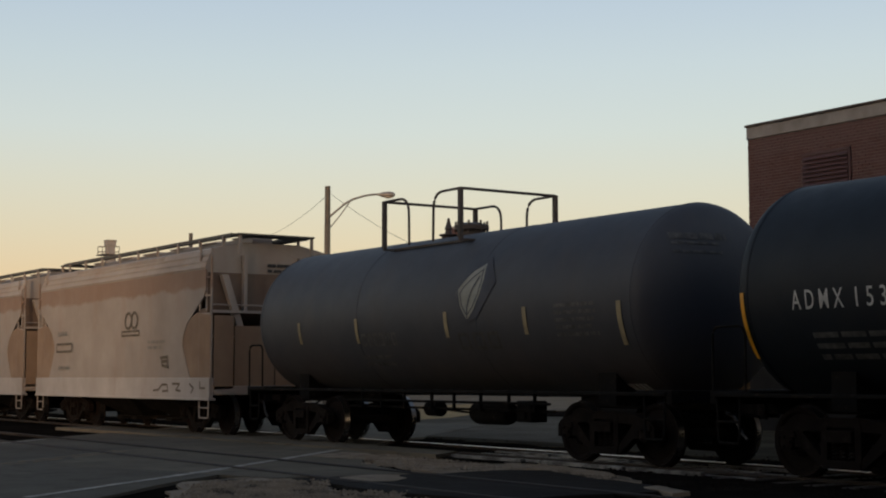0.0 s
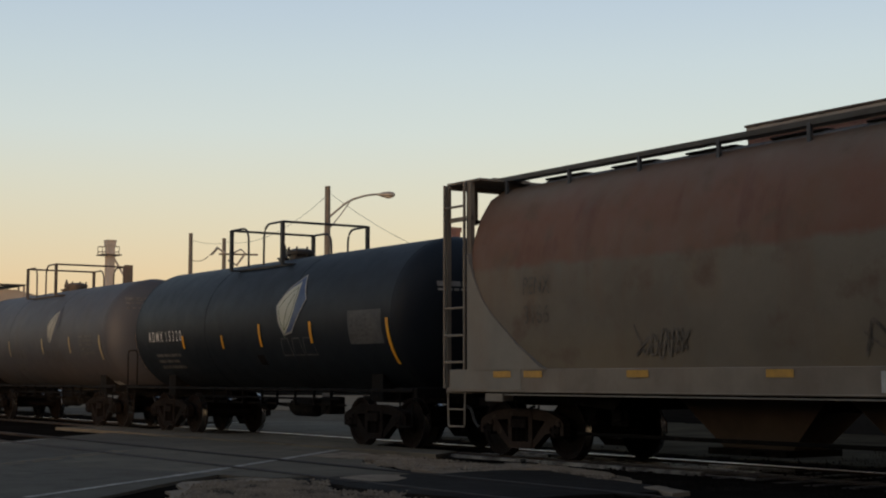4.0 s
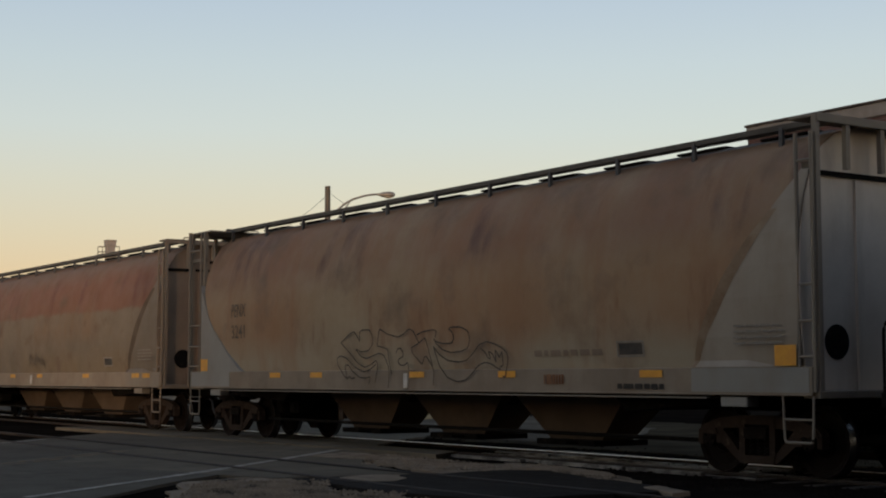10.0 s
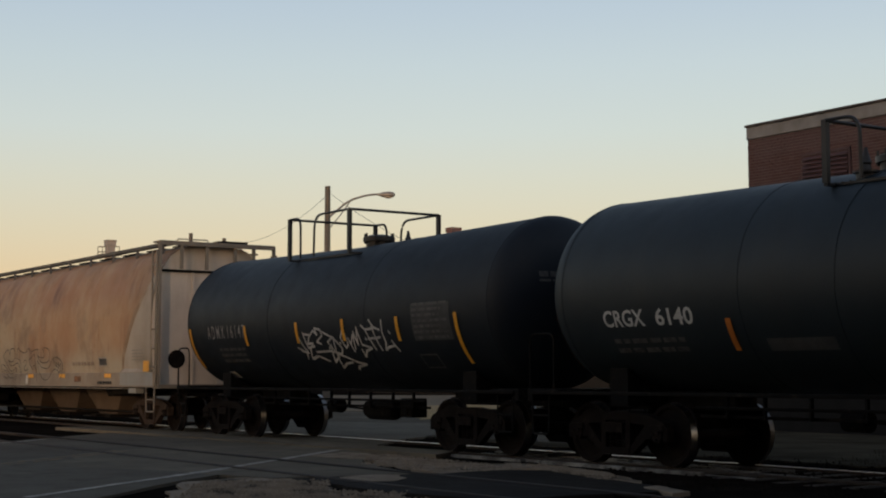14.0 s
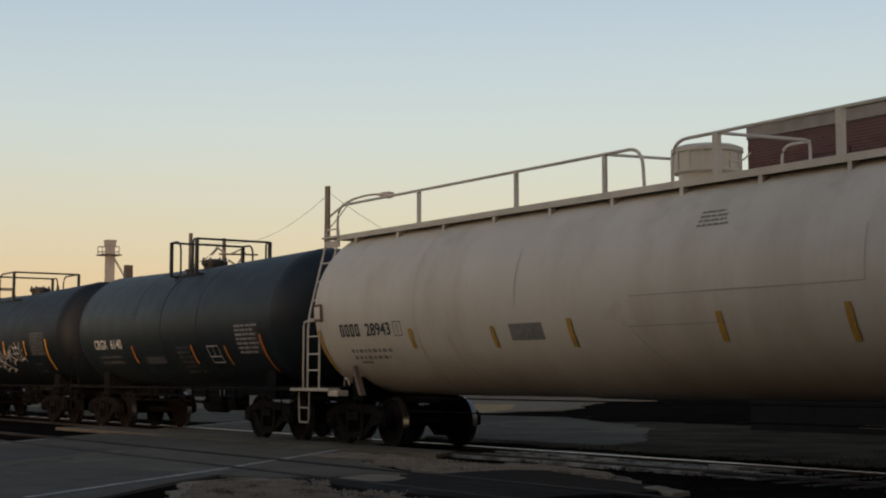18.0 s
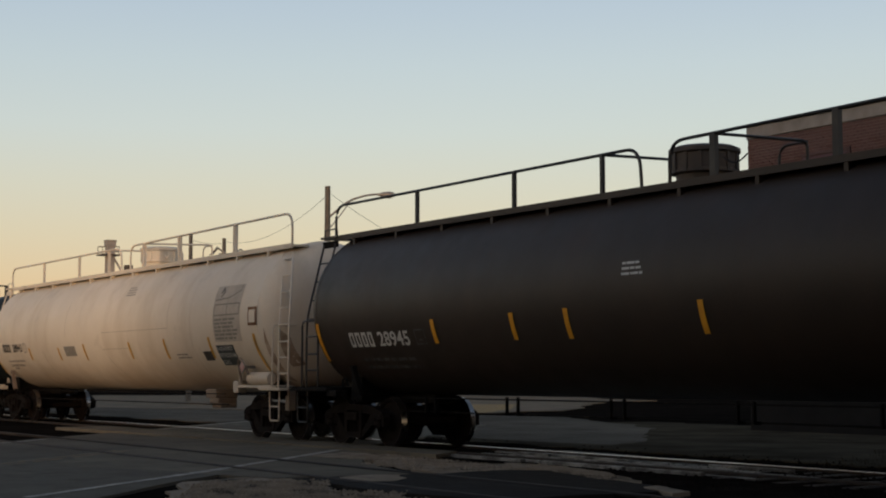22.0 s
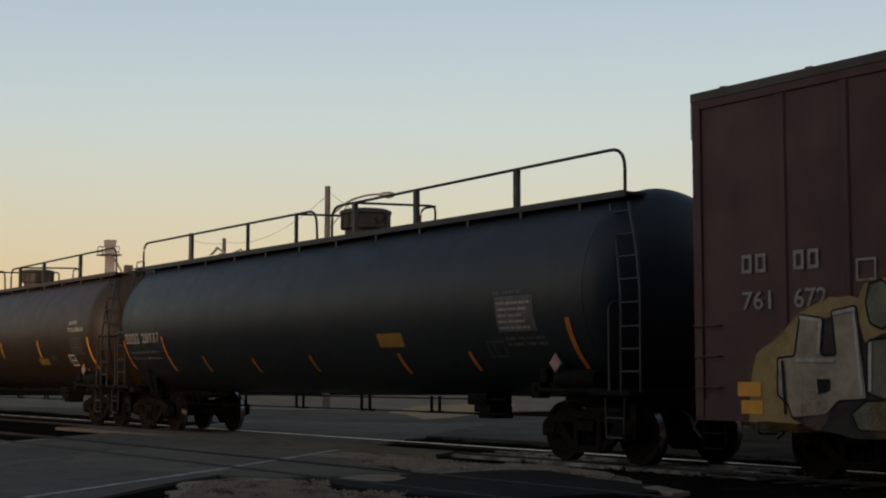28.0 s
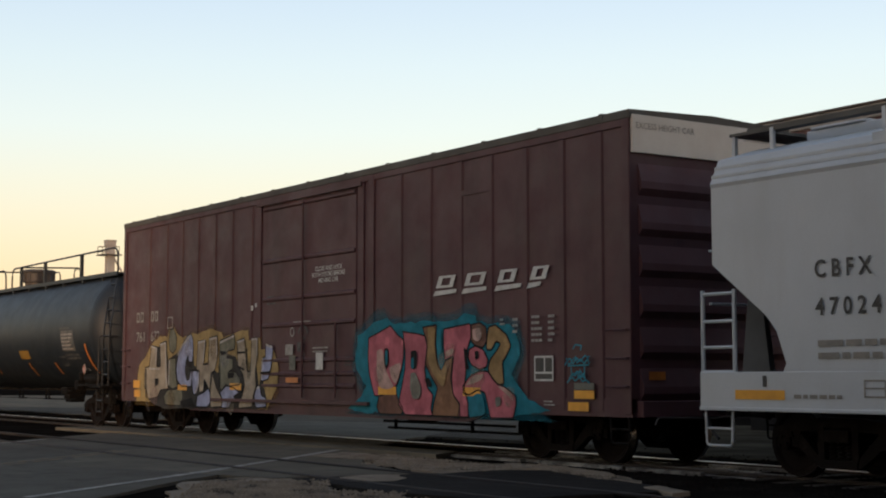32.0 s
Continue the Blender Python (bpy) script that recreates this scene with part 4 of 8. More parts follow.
    framed("stencil_box", 3.5, 4.02, 1.46, 1.68, 0.025, side, DIMPAINT, car)
    head_rows("head_stencil", 1.45, 2.5, 5.83, 0.62, -0.75, 0.1, 3.0, 2, 33, DIMPAINT, car)


def tank_plain():
    car, side = small_tank(59.1, "glossy black tank car with white lettering", TEALBLACK, 2.48, 1.45, 5.5, (-0.72, 0.75),
                           [(-5.8, 2.2, 1.43), (-2.07, 2.06, 1.64), (1.43, 2.02, 1.6), (3.15, 1.98, 1.56), (4.95, 2.19, 1.4)], rise=0.012, tape=ORANGE, man=-0.33, relief=(0.3, -0.55), hw=0.95, hoops=(0.55, 0.2), hd=0.8)
    lettering("CRGX", -4.59, -3.71, 2.0, 2.24, side, WHITEPAINT, car, "white reporting letters", "reporting_mark", 0.02)
    lettering("6140", -3.47, -2.72, 2.0, 2.24, side, WHITEPAINT, car, "white wagon number", "wagon_number", 0.02)
    print_rows("stencil_block", -4.5, -2.85, 1.64, 1.9, 2, 41, side, DIMPAINT, car, cut=7)
    panel("faded_label", -1.5, -0.35, 1.62, 1.78, side, mat("dulled_label", (0.04, 0.042, 0.045), (0.06, 0.06, 0.06), scale=6, rough=0.7, bump=0.0), car)
    print_rows("data_block", 0.55, 1.45, 1.4, 2.05, 6, 42, side, DIMPAINT, car)
    framed("stencil_box", 2.25, 2.8, 1.62, 1.98, 0.022, side, WHITEPAINT, car, bars=(((2.25, 1.75), (2.8, 1.75)), ((2.53, 1.75), (2.53, 1.98))))
    panel("data_board", 3.77, 4.91, 1.78, 2.46, side, mat("dusty_data_board", (0.02, 0.024, 0.027), (0.03, 0.033, 0.035), scale=6, rough=0.7, bump=0.0), car)
    print_rows("data_panel", 3.8, 4.87, 1.8, 2.45, 7, 43, side, MIDPAINT, car, lift=0.01)
    head_rows("head_stencil", 1.45, 2.54, 5.5, 0.8, -0.7, 0.0, 3.05, 2, 44, WHITEPAINT, car)
    bm = bmesh.new()
    lathe(bm, [(-0.02, 1.456), (0.16, 1.456)], 72, "x", (-0.35, 0, 2.485))
    part("tank_band", bm, TEALBLACK, car)
    panel("placard_holder", -5.1, -4.6, 1.12, 1.3, side, GREYPAINT, car)


# ---- pressure tank cars ----
def long_tank(s, label, material, trim, rail, strips, orange=YELLOW):
    R, zc, hs, hd, tx = 1.6, 2.56, 8.93, 0.76, 8.4
    half = 9.7
    car = start_car("tank_car", s, label, "tank car", tx, half)
    side = tank_side(R, zc, hs, hd)
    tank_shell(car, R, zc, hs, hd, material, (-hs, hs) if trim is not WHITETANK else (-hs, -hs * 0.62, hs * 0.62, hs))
    stub_frame(car, tx, half, R, zc, UNDER)
    top = zc + R
    bm = bmesh.new()
    box(bm, -9.3, 9.2, -0.94, -0.55, top - 0.16, top - 0.12)
    box(bm, -9.3, 9.2, -0.97, -0.94, top - 0.2, top - 0.1)
    part("running_board", bm, trim, car)
    for i in range(12):
        x = -8.6 + i * 1.52
        bm = bmesh.new()
        prism(bm, [(-0.96, top - 0.2), (-0.6, top - 0.2), (-0.95, top - 0.45)], x - 0.035, x + 0.035, "x")
        part("board_bracket", bm, trim, car)
    z1, z2, y, foot = 4.65, 4.7, -0.92, top - 0.18
    deck = trim if trim is WHITETANK else UNDER
    piped("hand_rail", bend([(-9.36, y, foot), (-9.36, y, z1), (-0.35, y, z1), (-0.3, y, foot)], 0.35, 6), 0.026, rail, car)
    piped("hand_rail", bend([(0.3, y, foot), (0.3, y, z1), (9.15, y, z2), (9.15, y, foot)], 0.35, 6), 0.026, rail, car)
    for x in (-6.4, -3.45, -1.2):
        boxed("rail_post", (x - 0.03, x + 0.03, y - 0.03, y + 0.03, foot, z1), rail, car)
    for x in (1.2, 3.4, 6.45):
        boxed("rail_post", (x - 0.05, x + 0.05, y - 0.04, y + 0.04, foot, z1 + 0.005 * x), rail, car)
    for x, e in ((-1.2, 1), (1.2, -1)):
        piped("valve_rail", bend([(x, y, z1), (x, 0.94, z1 + 0.06), (x, 0.94, foot)], 0.12, 5), 0.024, rail, car)
        piped("valve_rail", bend([(x, 0.94, z1 + 0.05), (x + e * 0.55, 0.94, z1 + 0.05), (x + e * 0.55, 0.94, foot)], 0.2, 5), 0.022, rail, car)
    boxed("valve_board", (-1.3, 1.3, 0.55, 0.98, top - 0.2, top - 0.16), trim, car)
    pts = [(0.55 + 0.06 * k, -0.1, top + 0.3 - 0.1 * math.sin(k * math.pi / 8)) for k in range(9)]
    piped("safety_chain", pts, 0.012, rail, car)
    bm = bmesh.new()
    lathe(bm, [(top - 0.1, 0.42), (top + 0.1, 0.42), (top + 0.12, 0.5), (top + 0.16, 0.5), (top + 0.17, 0.48), (top + 0.4, 0.49), (top + 0.42, 0.53), (top + 0.48, 0.53), (top + 0.52, 0.44), (top + 0.53, 0.1)], 32, "z", (0.05, 0, 0))
    dome = part("valve_dome", bm, trim if trim is WHITETANK else DARKPIPE, car, "ribbed valve bonnet on top of the tank")
    for k in range(14):
        a = k * math.tau / 14
        bm = bmesh.new()
        box(bm, -0.025, 0.025, -0.02, 0.02, top + 0.12, top + 0.44)
        part("dome_rib", bm, trim if trim is WHITETANK else DARKPIPE, dome, m=pose(0.05 + 0.49 * math.cos(a), 0.49 * math.sin(a), 0, 0, 0, math.degrees(a) + 90))
    for sx in (-1, 1):
        for sy in (-1, 1):
            x = sx * (half - 0.12)
            if sx * sy < 0:   # follows the head outward, then drops to the step
                bm = bmesh.new()
                path = [(8.9, 1.0, 3.86), (9.42, 1.3, 3.05), (9.68, 1.48, 2.42), (9.68, 1.49, 1.08)]
                for k in (0.0, 0.42):
                    tube(bm, bend([(sx * (px + k), sy * py, pz) for px, py, pz in path], 0.3, 4), 0.024, 6)
                rails = part("ladder", bm, rail, car)
                for z in (3.72, 3.36, 3.02, 2.68, 2.34, 2.0, 1.68, 1.36):
                    for (ax, ay, az), (bx, by, bz) in zip(path, path[1:]):
                        if bz < z <= az:
                            f = (az - z) / (az - bz)
                            px, py = ax + (bx - ax) * f, ay + (by - ay) * f
                            piped("rung", [(sx * px, sy * py, z), (sx * (px + 0.42), sy * py, z)], 0.018, rail, rails)
            else:
                bm = bmesh.new()
                path = [(9.78, 0.95, 3.91), (9.48, 1.5, 2.39), (9.48, 1.5, 1.08)]
                for k in (0.0, 0.46):
                    tube(bm, bend([(sx * (px - k), sy * py, pz) for px, py, pz in path], 0.3, 4), 0.024, 6)
                rails = part("ladder", bm, rail, car)
                for z in (3.52, 3.15, 2.78, 2.41, 2.07, 1.73, 1.42):
                    f = max(0.0, (z - 2.39) / 1.52)
                    px, py = 9.48 + 0.3 * f, 1.5 - 0.55 * f
                    piped("rung", [(sx * px, sy * py, z), (sx * (px - 0.46), sy * py, z)], 0.016, rail, rails)
                boxed("ladder_head", (*sorted((sx * 9.82, sx * 9.26)), *sorted((sy * 0.92, sy * 0.96)), 3.84, 3.97), deck, car, "plate at the ladder's head")
                boxed("step_bracket", (*sorted((sx * 8.5, sx * 8.14)), *sorted((sy * 1.36, sy * 1.6)), 0.93, 1.04), deck, car, bevel=0.01)
                bm = bmesh.new()
                prism(bm, [(sx * 8.16, 1.5), (sx * 8.08, 1.5), (sx * 7.76, 0.95), (sx * 7.86, 0.95)], *sorted((sy * 1.2, sy * 1.3)))
                part("saddle_brace", bm, BULKHEAD if trim is WHITETANK else UNDER, car, "slanting brace beside the saddle", smooth=False)
                piped("safety_hook", bend([(sx * 8.4, sy * 1.3, 1.12), (sx * 8.36, sy * 1.32, 1.26), (sx * 8.24, sy * 1.32, 1.26), (sx * 8.2, sy * 1.3, 1.14)], 0.05, 4), 0.018, deck, car)
            boxed("corner_step", (*((x - 0.5, x + 0.45) if sx * sy < 0 else sorted((sx * 9.95, sx * 8.44))), sy * 1.5 - 0.14, sy * 1.5 + 0.14, 1.02, 1.08), deck, car, bevel=0.01)
            piped("grab_hoop", bend([(x - sx * 0.12, sy * 1.52, 1.08), (x - sx * 0.12, sy * 1.52, 2.36), (x - sx * 0.02, sy * 0.1, 2.32)] if sx > 0 else [(-9.62, sy * 1.52, 1.08), (-9.62, sy * 1.52, 2.37), (-9.12, sy * 1.5, 2.37)], 0.12), 0.02, rail, car)
            step(car, x, sy * 1.52, rail)
    boxed("end_board", (-9.85, -9.2, -1.0, 0.55, top - 0.14, top - 0.1), GRATING if trim is not WHITETANK else trim, car)
    piped("board_loop", bend([(-9.85, -0.9, top - 0.1), (-9.85, -0.9, top + 0.05), (-9.35, -0.9, top + 0.05), (-9.35, -0.9, top - 0.1)], 0.06, 3), 0.015, rail, car)
    brake_pipes(car, -6.6, 6.3, 0.92, -1.05, 0.24, () if trim is WHITETANK else (-5.9, -5.6, -3.5, -3.2, -0.9, -0.6, 1.7, 2.0, 4.1, 4.35), thin=True)
    boxed("brake_rod_tray", (3.6, 5.2, -0.95, -0.8, 0.66, 0.69), BULKHEAD if trim is WHITETANK else UNDER, car, "thin rod tray under the tank")
    bm = bmesh.new()
    box(bm, 5.05, 5.6, -0.95, -0.4, 0.82, 1.02)
    box(bm, 5.2, 5.68, -0.92, -0.45, 0.7, 0.82)
    box(bm, 5.3, 5.78, -0.9, -0.5, 0.6, 0.7)
    part("brake_gear_box", bm, BULKHEAD if trim is WHITETANK else UNDER, car, "brake gear hung under the tank", smooth=False, bevel=0.02)
    boxed("brake_platform", (tx - 0.85, tx + 0.95, -1.42, -0.95, 1.06, 1.12), deck, car, bevel=0.012)
    bm = bmesh.new()
    lathe(bm, [(tx - 0.5, 0.04), (tx - 0.48, 0.12), (tx - 0.4, 0.14), (tx + 0.4, 0.14), (tx + 0.48, 0.12), (tx + 0.5, 0.04)], 18, "x", (0, -1.22, 1.26))
    part("brake_cylinder", bm, deck, car, "brake cylinder on the end platform")
    bm = bmesh.new()
    box(bm, tx - 0.95, tx - 0.72, -1.42, -1.2, 0.96, 1.2)
    box(bm, tx - 0.8, tx - 0.62, -1.36, -1.2, 1.2, 1.42)
    part("brake_lever_bracket", bm, deck, car, smooth=False, bevel=0.02)
    boxed("corner_hanger", (9.62, 9.78, -1.3, -1.14, 0.62, 1.06), BULKHEAD if trim is WHITETANK else UNDER, car, "rusty corner hanger", bevel=0.01)
    reflectors(car, strips, side, orange, 0.11)
    return car, side


def hazard_placard(car, x, y, z):
    """Upright diamond card in a small steel holder."""
    bm = bmesh.new()
    prism(bm, [(x - 0.15, z), (x, z - 0.15), (x + 0.15, z), (x, z + 0.15)], y, y + 0.012)
    box(bm, x - 0.02, x + 0.02, y + 0.012, y + 0.3, z - 0.03, z + 0.03)
    holder = part("placard_holder", bm, GREYPAINT, car, "pale diamond placard holder", smooth=False)
    bm = bmesh.new()
    prism(bm, [(x - 0.12, z), (x, z - 0.12), (x + 0.12, z), (x, z + 0.12)], y - 0.006, y - 0.001)
    part("placard", bm, HAZRED, holder, "red and white hazard card", smooth=False)


def tank_white():
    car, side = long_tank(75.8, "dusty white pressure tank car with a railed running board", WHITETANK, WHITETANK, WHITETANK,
                          [(-8.93, 2.18, 1.42), (-5.73, 2.13, 1.79), (-3.3, 2.1, 1.76), (-1.32, 2.16, 1.74), (1.82, 2.15, 1.75), (4.0, 2.18, 1.72), (6.46, 2.17, 1.72), (8.68, 2.19, 1.37)], DULLTAPE)
    marked("mark_block", -8.13, -7.4, 2.03, 2.26, 4, side, BLACKPAINT, car, "black block mark")
    lettering("28943", -7.22, -6.37, 2.03, 2.26, side, BLACKPAINT, car, "black wagon number", "wagon_number", 0.02)
    framed("stencil_box", -6.25, -6.0, 2.02, 2.26, 0.02, side, GREYPAINT, car, bars=(((-6.13, 2.05), (-6.13, 2.22)),))
    print_rows("stencil_block", -7.95, -6.4, 1.62, 1.86, 2, 51, side, GREYPAINT, car, fill=0.5, cut=14)
    print_rows("stencil_block", -7.79, -7.29, 1.54, 1.6, 1, 56, side, GREYPAINT, car, fill=0.8, cut=6)
    panel("placard_holder", -9.07, -8.73, 2.34, 2.67, side, SPRAY["tan"], car, "brown placard holder", lift=0.024)
    panel("placard", -9.02, -8.78, 2.39, 2.62, side, WHITETANK, car, lift=0.032)
    panel("faded_label", -2.85, -2.0, 1.86, 2.12, side, GREYPAINT, car)
    print_rows("fine_print", 1.3, 1.9, 3.3, 3.55, 4, 52, side, GREYPAINT, car, fill=0.4)
    panel("data_board", 6.78, 8.1, 2.05, 3.25, side, mat("faded_grey_board", (0.5, 0.45, 0.38), (0.4, 0.36, 0.3), scale=4, rough=0.7, bump=0.0), car, "large faded data panel")
    framed("stencil_frame", 6.85, 8.05, 2.62, 2.85, 0.03, side, GREYPAINT, car, bars=(((7.45, 2.62), (7.45, 2.85)), ((6.85, 2.95), (7.5, 2.98)), ((7.5, 2.98), (8.0, 3.12)), ((8.0, 3.12), (8.0, 3.22))))
    print_rows("data_block", 6.85, 8.05, 2.1, 2.58, 6, 53, side, GREYPAINT, car, fill=0.6, lift=0.01)
    brushed("stencil_bird", [[(7.05, 3.1), (7.12, 3.2), (7.2, 3.1)], [(7.1, 3.02), (7.18, 3.1)]], 0.04, side, BLACKPAINT, car)
    panel("placard_holder", 8.52, 8.92, 2.36, 2.74, side, SPRAY["tan"], car, "brown placard holder", lift=0.024)
    panel("placard", 8.58, 8.86, 2.42, 2.68, side, WHITETANK, car, lift=0.032)
    panel("warning_panel", 6.72, 7.58, 1.55, 1.98, side, mat("dark_green_black_panel", (0.03, 0.04, 0.04), (0.05, 0.06, 0.055), rough=0.6, bump=0.0), car, "dark warning panel with white lettering")
    lettering("LIQUEFIED", 6.76, 7.5, 1.86, 1.95, side, WHITEPAINT, car, "white lettering", lift=0.01, thick=0.004)
    lettering("PETROLEUM", 6.76, 7.54, 1.72, 1.81, side, WHITEPAINT, car, "white lettering", lift=0.01, thick=0.004)
    lettering("GAS", 6.76, 7.1, 1.58, 1.67, side, WHITEPAINT, car, "white lettering", lift=0.01, thick=0.004)
    panel("small_panel", 5.95, 6.4, 1.66, 1.86, side, BLACKPAINT, car)
    head_rows("head_stencil", 1.6, 2.56, 8.93, 0.76, -0.25, 0.1, 3.12, 1, 55, GREYPAINT, car)
    print_rows("stencil_block", 4.5, 5.3, 1.72, 1.86, 2, 54, side, GREYPAINT, car, cut=6)
    for pts in ([(0.1, 2.42), (4.3, 2.42)], [(4.3, 2.42), (4.3, 3.1)], [(-4.6, 2.0), (-4.5, 1.5), (-4.2, 1.2)], [(0.0, 2.0), (1.9, 2.0)], [(0.0, 2.0), (0.7, 1.2)], [(-2.6, 2.4), (-2.6, 3.3)]):
        brushed("plate_edge_stain", [pts], 0.014, side, PLATESTAIN, car, "faint stain along a plate edge", lift=0.005)
    for pts in ([(9.02, 1.25), (9.12, 1.2), (9.16, 1.7), (9.1, 2.3), (9.05, 2.0)], [(9.28, 1.5), (9.42, 1.55), (9.44, 2.1), (9.36, 2.25), (9.3, 1.9)], [(8.86, 1.2), (8.97, 1.14), (8.96, 1.45)]):
        bm = bmesh.new()
        outline2d(bm, pts)
        painted("rust_stain", bm, side, PLATERUST, car, "brown rust stain beside the ladder", 0.007)
    bm = bmesh.new()
    tube(bm, bend([(7.85, -1.4, 1.15), (7.8, -1.48, 1.62), (7.95, -1.5, 1.7), (8.2, -1.42, 1.35)], 0.1), 0.03, 8)
    part("brake_lever", bm, BULKHEAD, car, "rusty bent brake lever")
    hazard_placard(car, 8.05, -1.5, 1.5)


def tank_brown():
    car, side = long_tank(96.15, "brown-black pressure tank car with a railed running board", BROWNBLACK, BROWNBLACK, BLACKSTEEL,
                          [(-8.9, 2.3, 1.6), (-4.93, 2.26, 1.86), (-2.67, 2.29, 1.87), (-1.3, 2.31, 1.86), (1.58, 2.31, 1.86), (4.95, 2.32, 1.86), (8.9, 2.33, 1.48)])
    marked("mark_block", -7.8, -6.92, 1.84, 2.1, 4, side, WHITEPAINT, car, "white block mark")
    lettering("28945", -6.8, -5.77, 1.84, 2.1, side, WHITEPAINT, car, "white wagon number", "wagon_number", 0.02)
    framed("stencil_box", -5.55, -5.25, 1.86, 2.1, 0.025, side, DIMPAINT, car, bars=(((-5.45, 1.93), (-5.35, 1.93)),))
    print_rows("stencil_block", -7.6, -5.6, 1.45, 1.72, 2, 61, side, DIMPAINT, car, fill=0.4, cut=8)
    print_rows("fine_print", 0.0, 0.5, 2.72, 2.95, 3, 62, side, WHITEPAINT, car, fill=0.45)
    lettering("LIQUEFIED", 7.5, 8.15, 2.68, 2.79, side, WHITEPAINT, car, "white lettering", thick=0.004)
    lettering("PETROLEUM GAS", 7.46, 8.6, 2.5, 2.61, side, WHITEPAINT, car, "white lettering", thick=0.004)
    print_rows("data_panel", 7.5, 8.55, 1.9, 2.38, 6, 63, side, DIMPAINT, car)
    panel("warning_panel", 4.6, 5.4, 1.64, 1.82, side, mat("dirty_yellow_panel", (0.25, 0.16, 0.02), (0.17, 0.11, 0.02), scale=8, rough=0.6, bump=0.0), car, "dirty yellow panel")
    print_rows("stencil_block", 5.6, 6.2, 1.78, 1.9, 2, 64, side, DIMPAINT, car)
    framed("stencil_box", 7.15, 7.6, 1.62, 1.88, 0.03, side, WHITEPAINT, car, bars=(((7.3, 1.62), (7.3, 1.88)), ((7.3, 1.75), (7.6, 1.75))))
    hazard_placard(car, 8.05, -1.36, 1.5)
    head_rows("head_stencil", 1.6, 2.56, 8.93, 0.76, -0.25, 0.6, 2.95, 4, 65, MIDPAINT, car)


def tank_blue():
    car, side = long_tank(116.5, "blue-black pressure tank car with orange reflectors", NAVY, NAVY, BLACKSTEEL,
                          [(-8.95, 2.2, 1.5), (-6.58, 2.24, 1.44), (-4.68, 1.76, 1.42), (-2.31, 1.7, 1.39), (0.23, 1.72, 1.41), (3.5, 1.71, 1.36), (5.72, 1.71, 1.4), (8.54, 2.17, 1.42)], ORANGE)
    marked("mark_block", -8.82, -7.95, 2.1, 2.34, 4, side, MIDPAINT, car, "dusty block mark")
    lettering("28937", -7.82, -6.77, 2.1, 2.34, side, MIDPAINT, car, "dusty wagon number", "wagon_number", 0.02)
    print_rows("stencil_block", -8.7, -6.8, 1.72, 2.0, 2, 71, side, DIMPAINT, car, fill=0.4, cut=8)
    panel("label_board", 6.75, 7.74, 2.0, 2.55, side, mat("chalky_label_board", (0.12, 0.12, 0.115), (0.06, 0.06, 0.06), scale=5, rough=0.7, bump=0.0), car, "chalky white data panel")
    print_rows("label_block", 6.8, 7.68, 2.04, 2.52, 5, 72, side, MIDPAINT, car, fill=0.4, lift=0.01)
    print_rows("fine_print", 6.7, 7.5, 2.58, 2.7, 1, 73, side, DIMPAINT, car)
    panel("warning_panel", 3.0, 3.84, 1.82, 2.06, side, mat("ochre_panel", (0.32, 0.18, 0.02), (0.24, 0.13, 0.02), scale=8, rough=0.6, bump=0.0), car, "ochre panel")
    framed("stencil_box", 6.3, 6.75, 1.62, 1.85, 0.03, side, DIMPAINT, car, bars=(((6.5, 1.62), (6.5, 1.85)),))
    print_rows("stencil_block", 6.85, 8.2, 1.78, 1.96, 2, 74, side, DIMPAINT, car)
    hazard_placard(car, 8.0, -1.36, 1.5)


# ---- round-sided covered hoppers ----
ROUND = [(1.52, 1.4), (1.575, 1.8), (1.6, 2.3), (1.595, 2.7), (1.56, 3.1), (1.47, 3.53), (1.33, 3.9), (1.14, 4.19), (0.88, 4.37), (0.5, 4.47), (0.0, 4.5)]


def round_side(x, z):
    pts = ROUND
    if z <= pts[0][1]:
        return -1.6
    for (y0, z0), (y1, z1) in zip(pts, pts[1:]):
        if z <= z1:
            return -(y0 + (y1 - y0) * (z - z0) / (z1 - z0))
    return 0.0


def flat_side(x, z):
    return -1.612


def skin(bm, profile, xs, ends=True):
    """A hull with a half profile (y, z) mirrored, along xs."""
    full = [(-y, z) for y, z in profile] + [(y, z) for y, z in profile[::-1] if y > 1e-6]
    rings = [[bm.verts.new((x, y, z)) for y, z in full] for x in xs]
    n = len(full)
    for ra, rb in zip(rings, rings[1:]):
        for k in range(n):
            bm.faces.new((ra[k], ra[(k + 1) % n], rb[(k + 1) % n], rb[k]))
    if ends:
        bm.faces.new(rings[0][::-1])
        bm.faces.new(rings[-1])


def outlet_bay(car, x, w, z_top, z_bot, hw, material, flare=0.16):
    """A funnel with its gate frame."""
    bm = bmesh.new()
    a, b = w / 2, w * flare
    v0 = [bm.verts.new(p) for p in ((x - a, -hw, z_top), (x + a, -hw, z_top), (x + a, hw, z_top), (x - a, hw, z_top))]
    v1 = [bm.verts.new(p) for p in ((x - b, -0.32, z_bot), (x + b, -0.32, z_bot), (x + b, 0.32, z_bot), (x - b, 0.32, z_bot))]
    for i in range(4):
        j = (i + 1) % 4
        bm.faces.new((v0[i], v0[j], v1[j], v1[i]))
    bm.faces.new(v0)
    bm.faces.new(v1)
    bay = part("outlet_bay", bm, material, car, smooth=False)
    boxed("gate_frame", (x - b - 0.08, x + b + 0.08, -0.55, 0.55, z_bot - 0.09, z_bot), UNDER, bay)
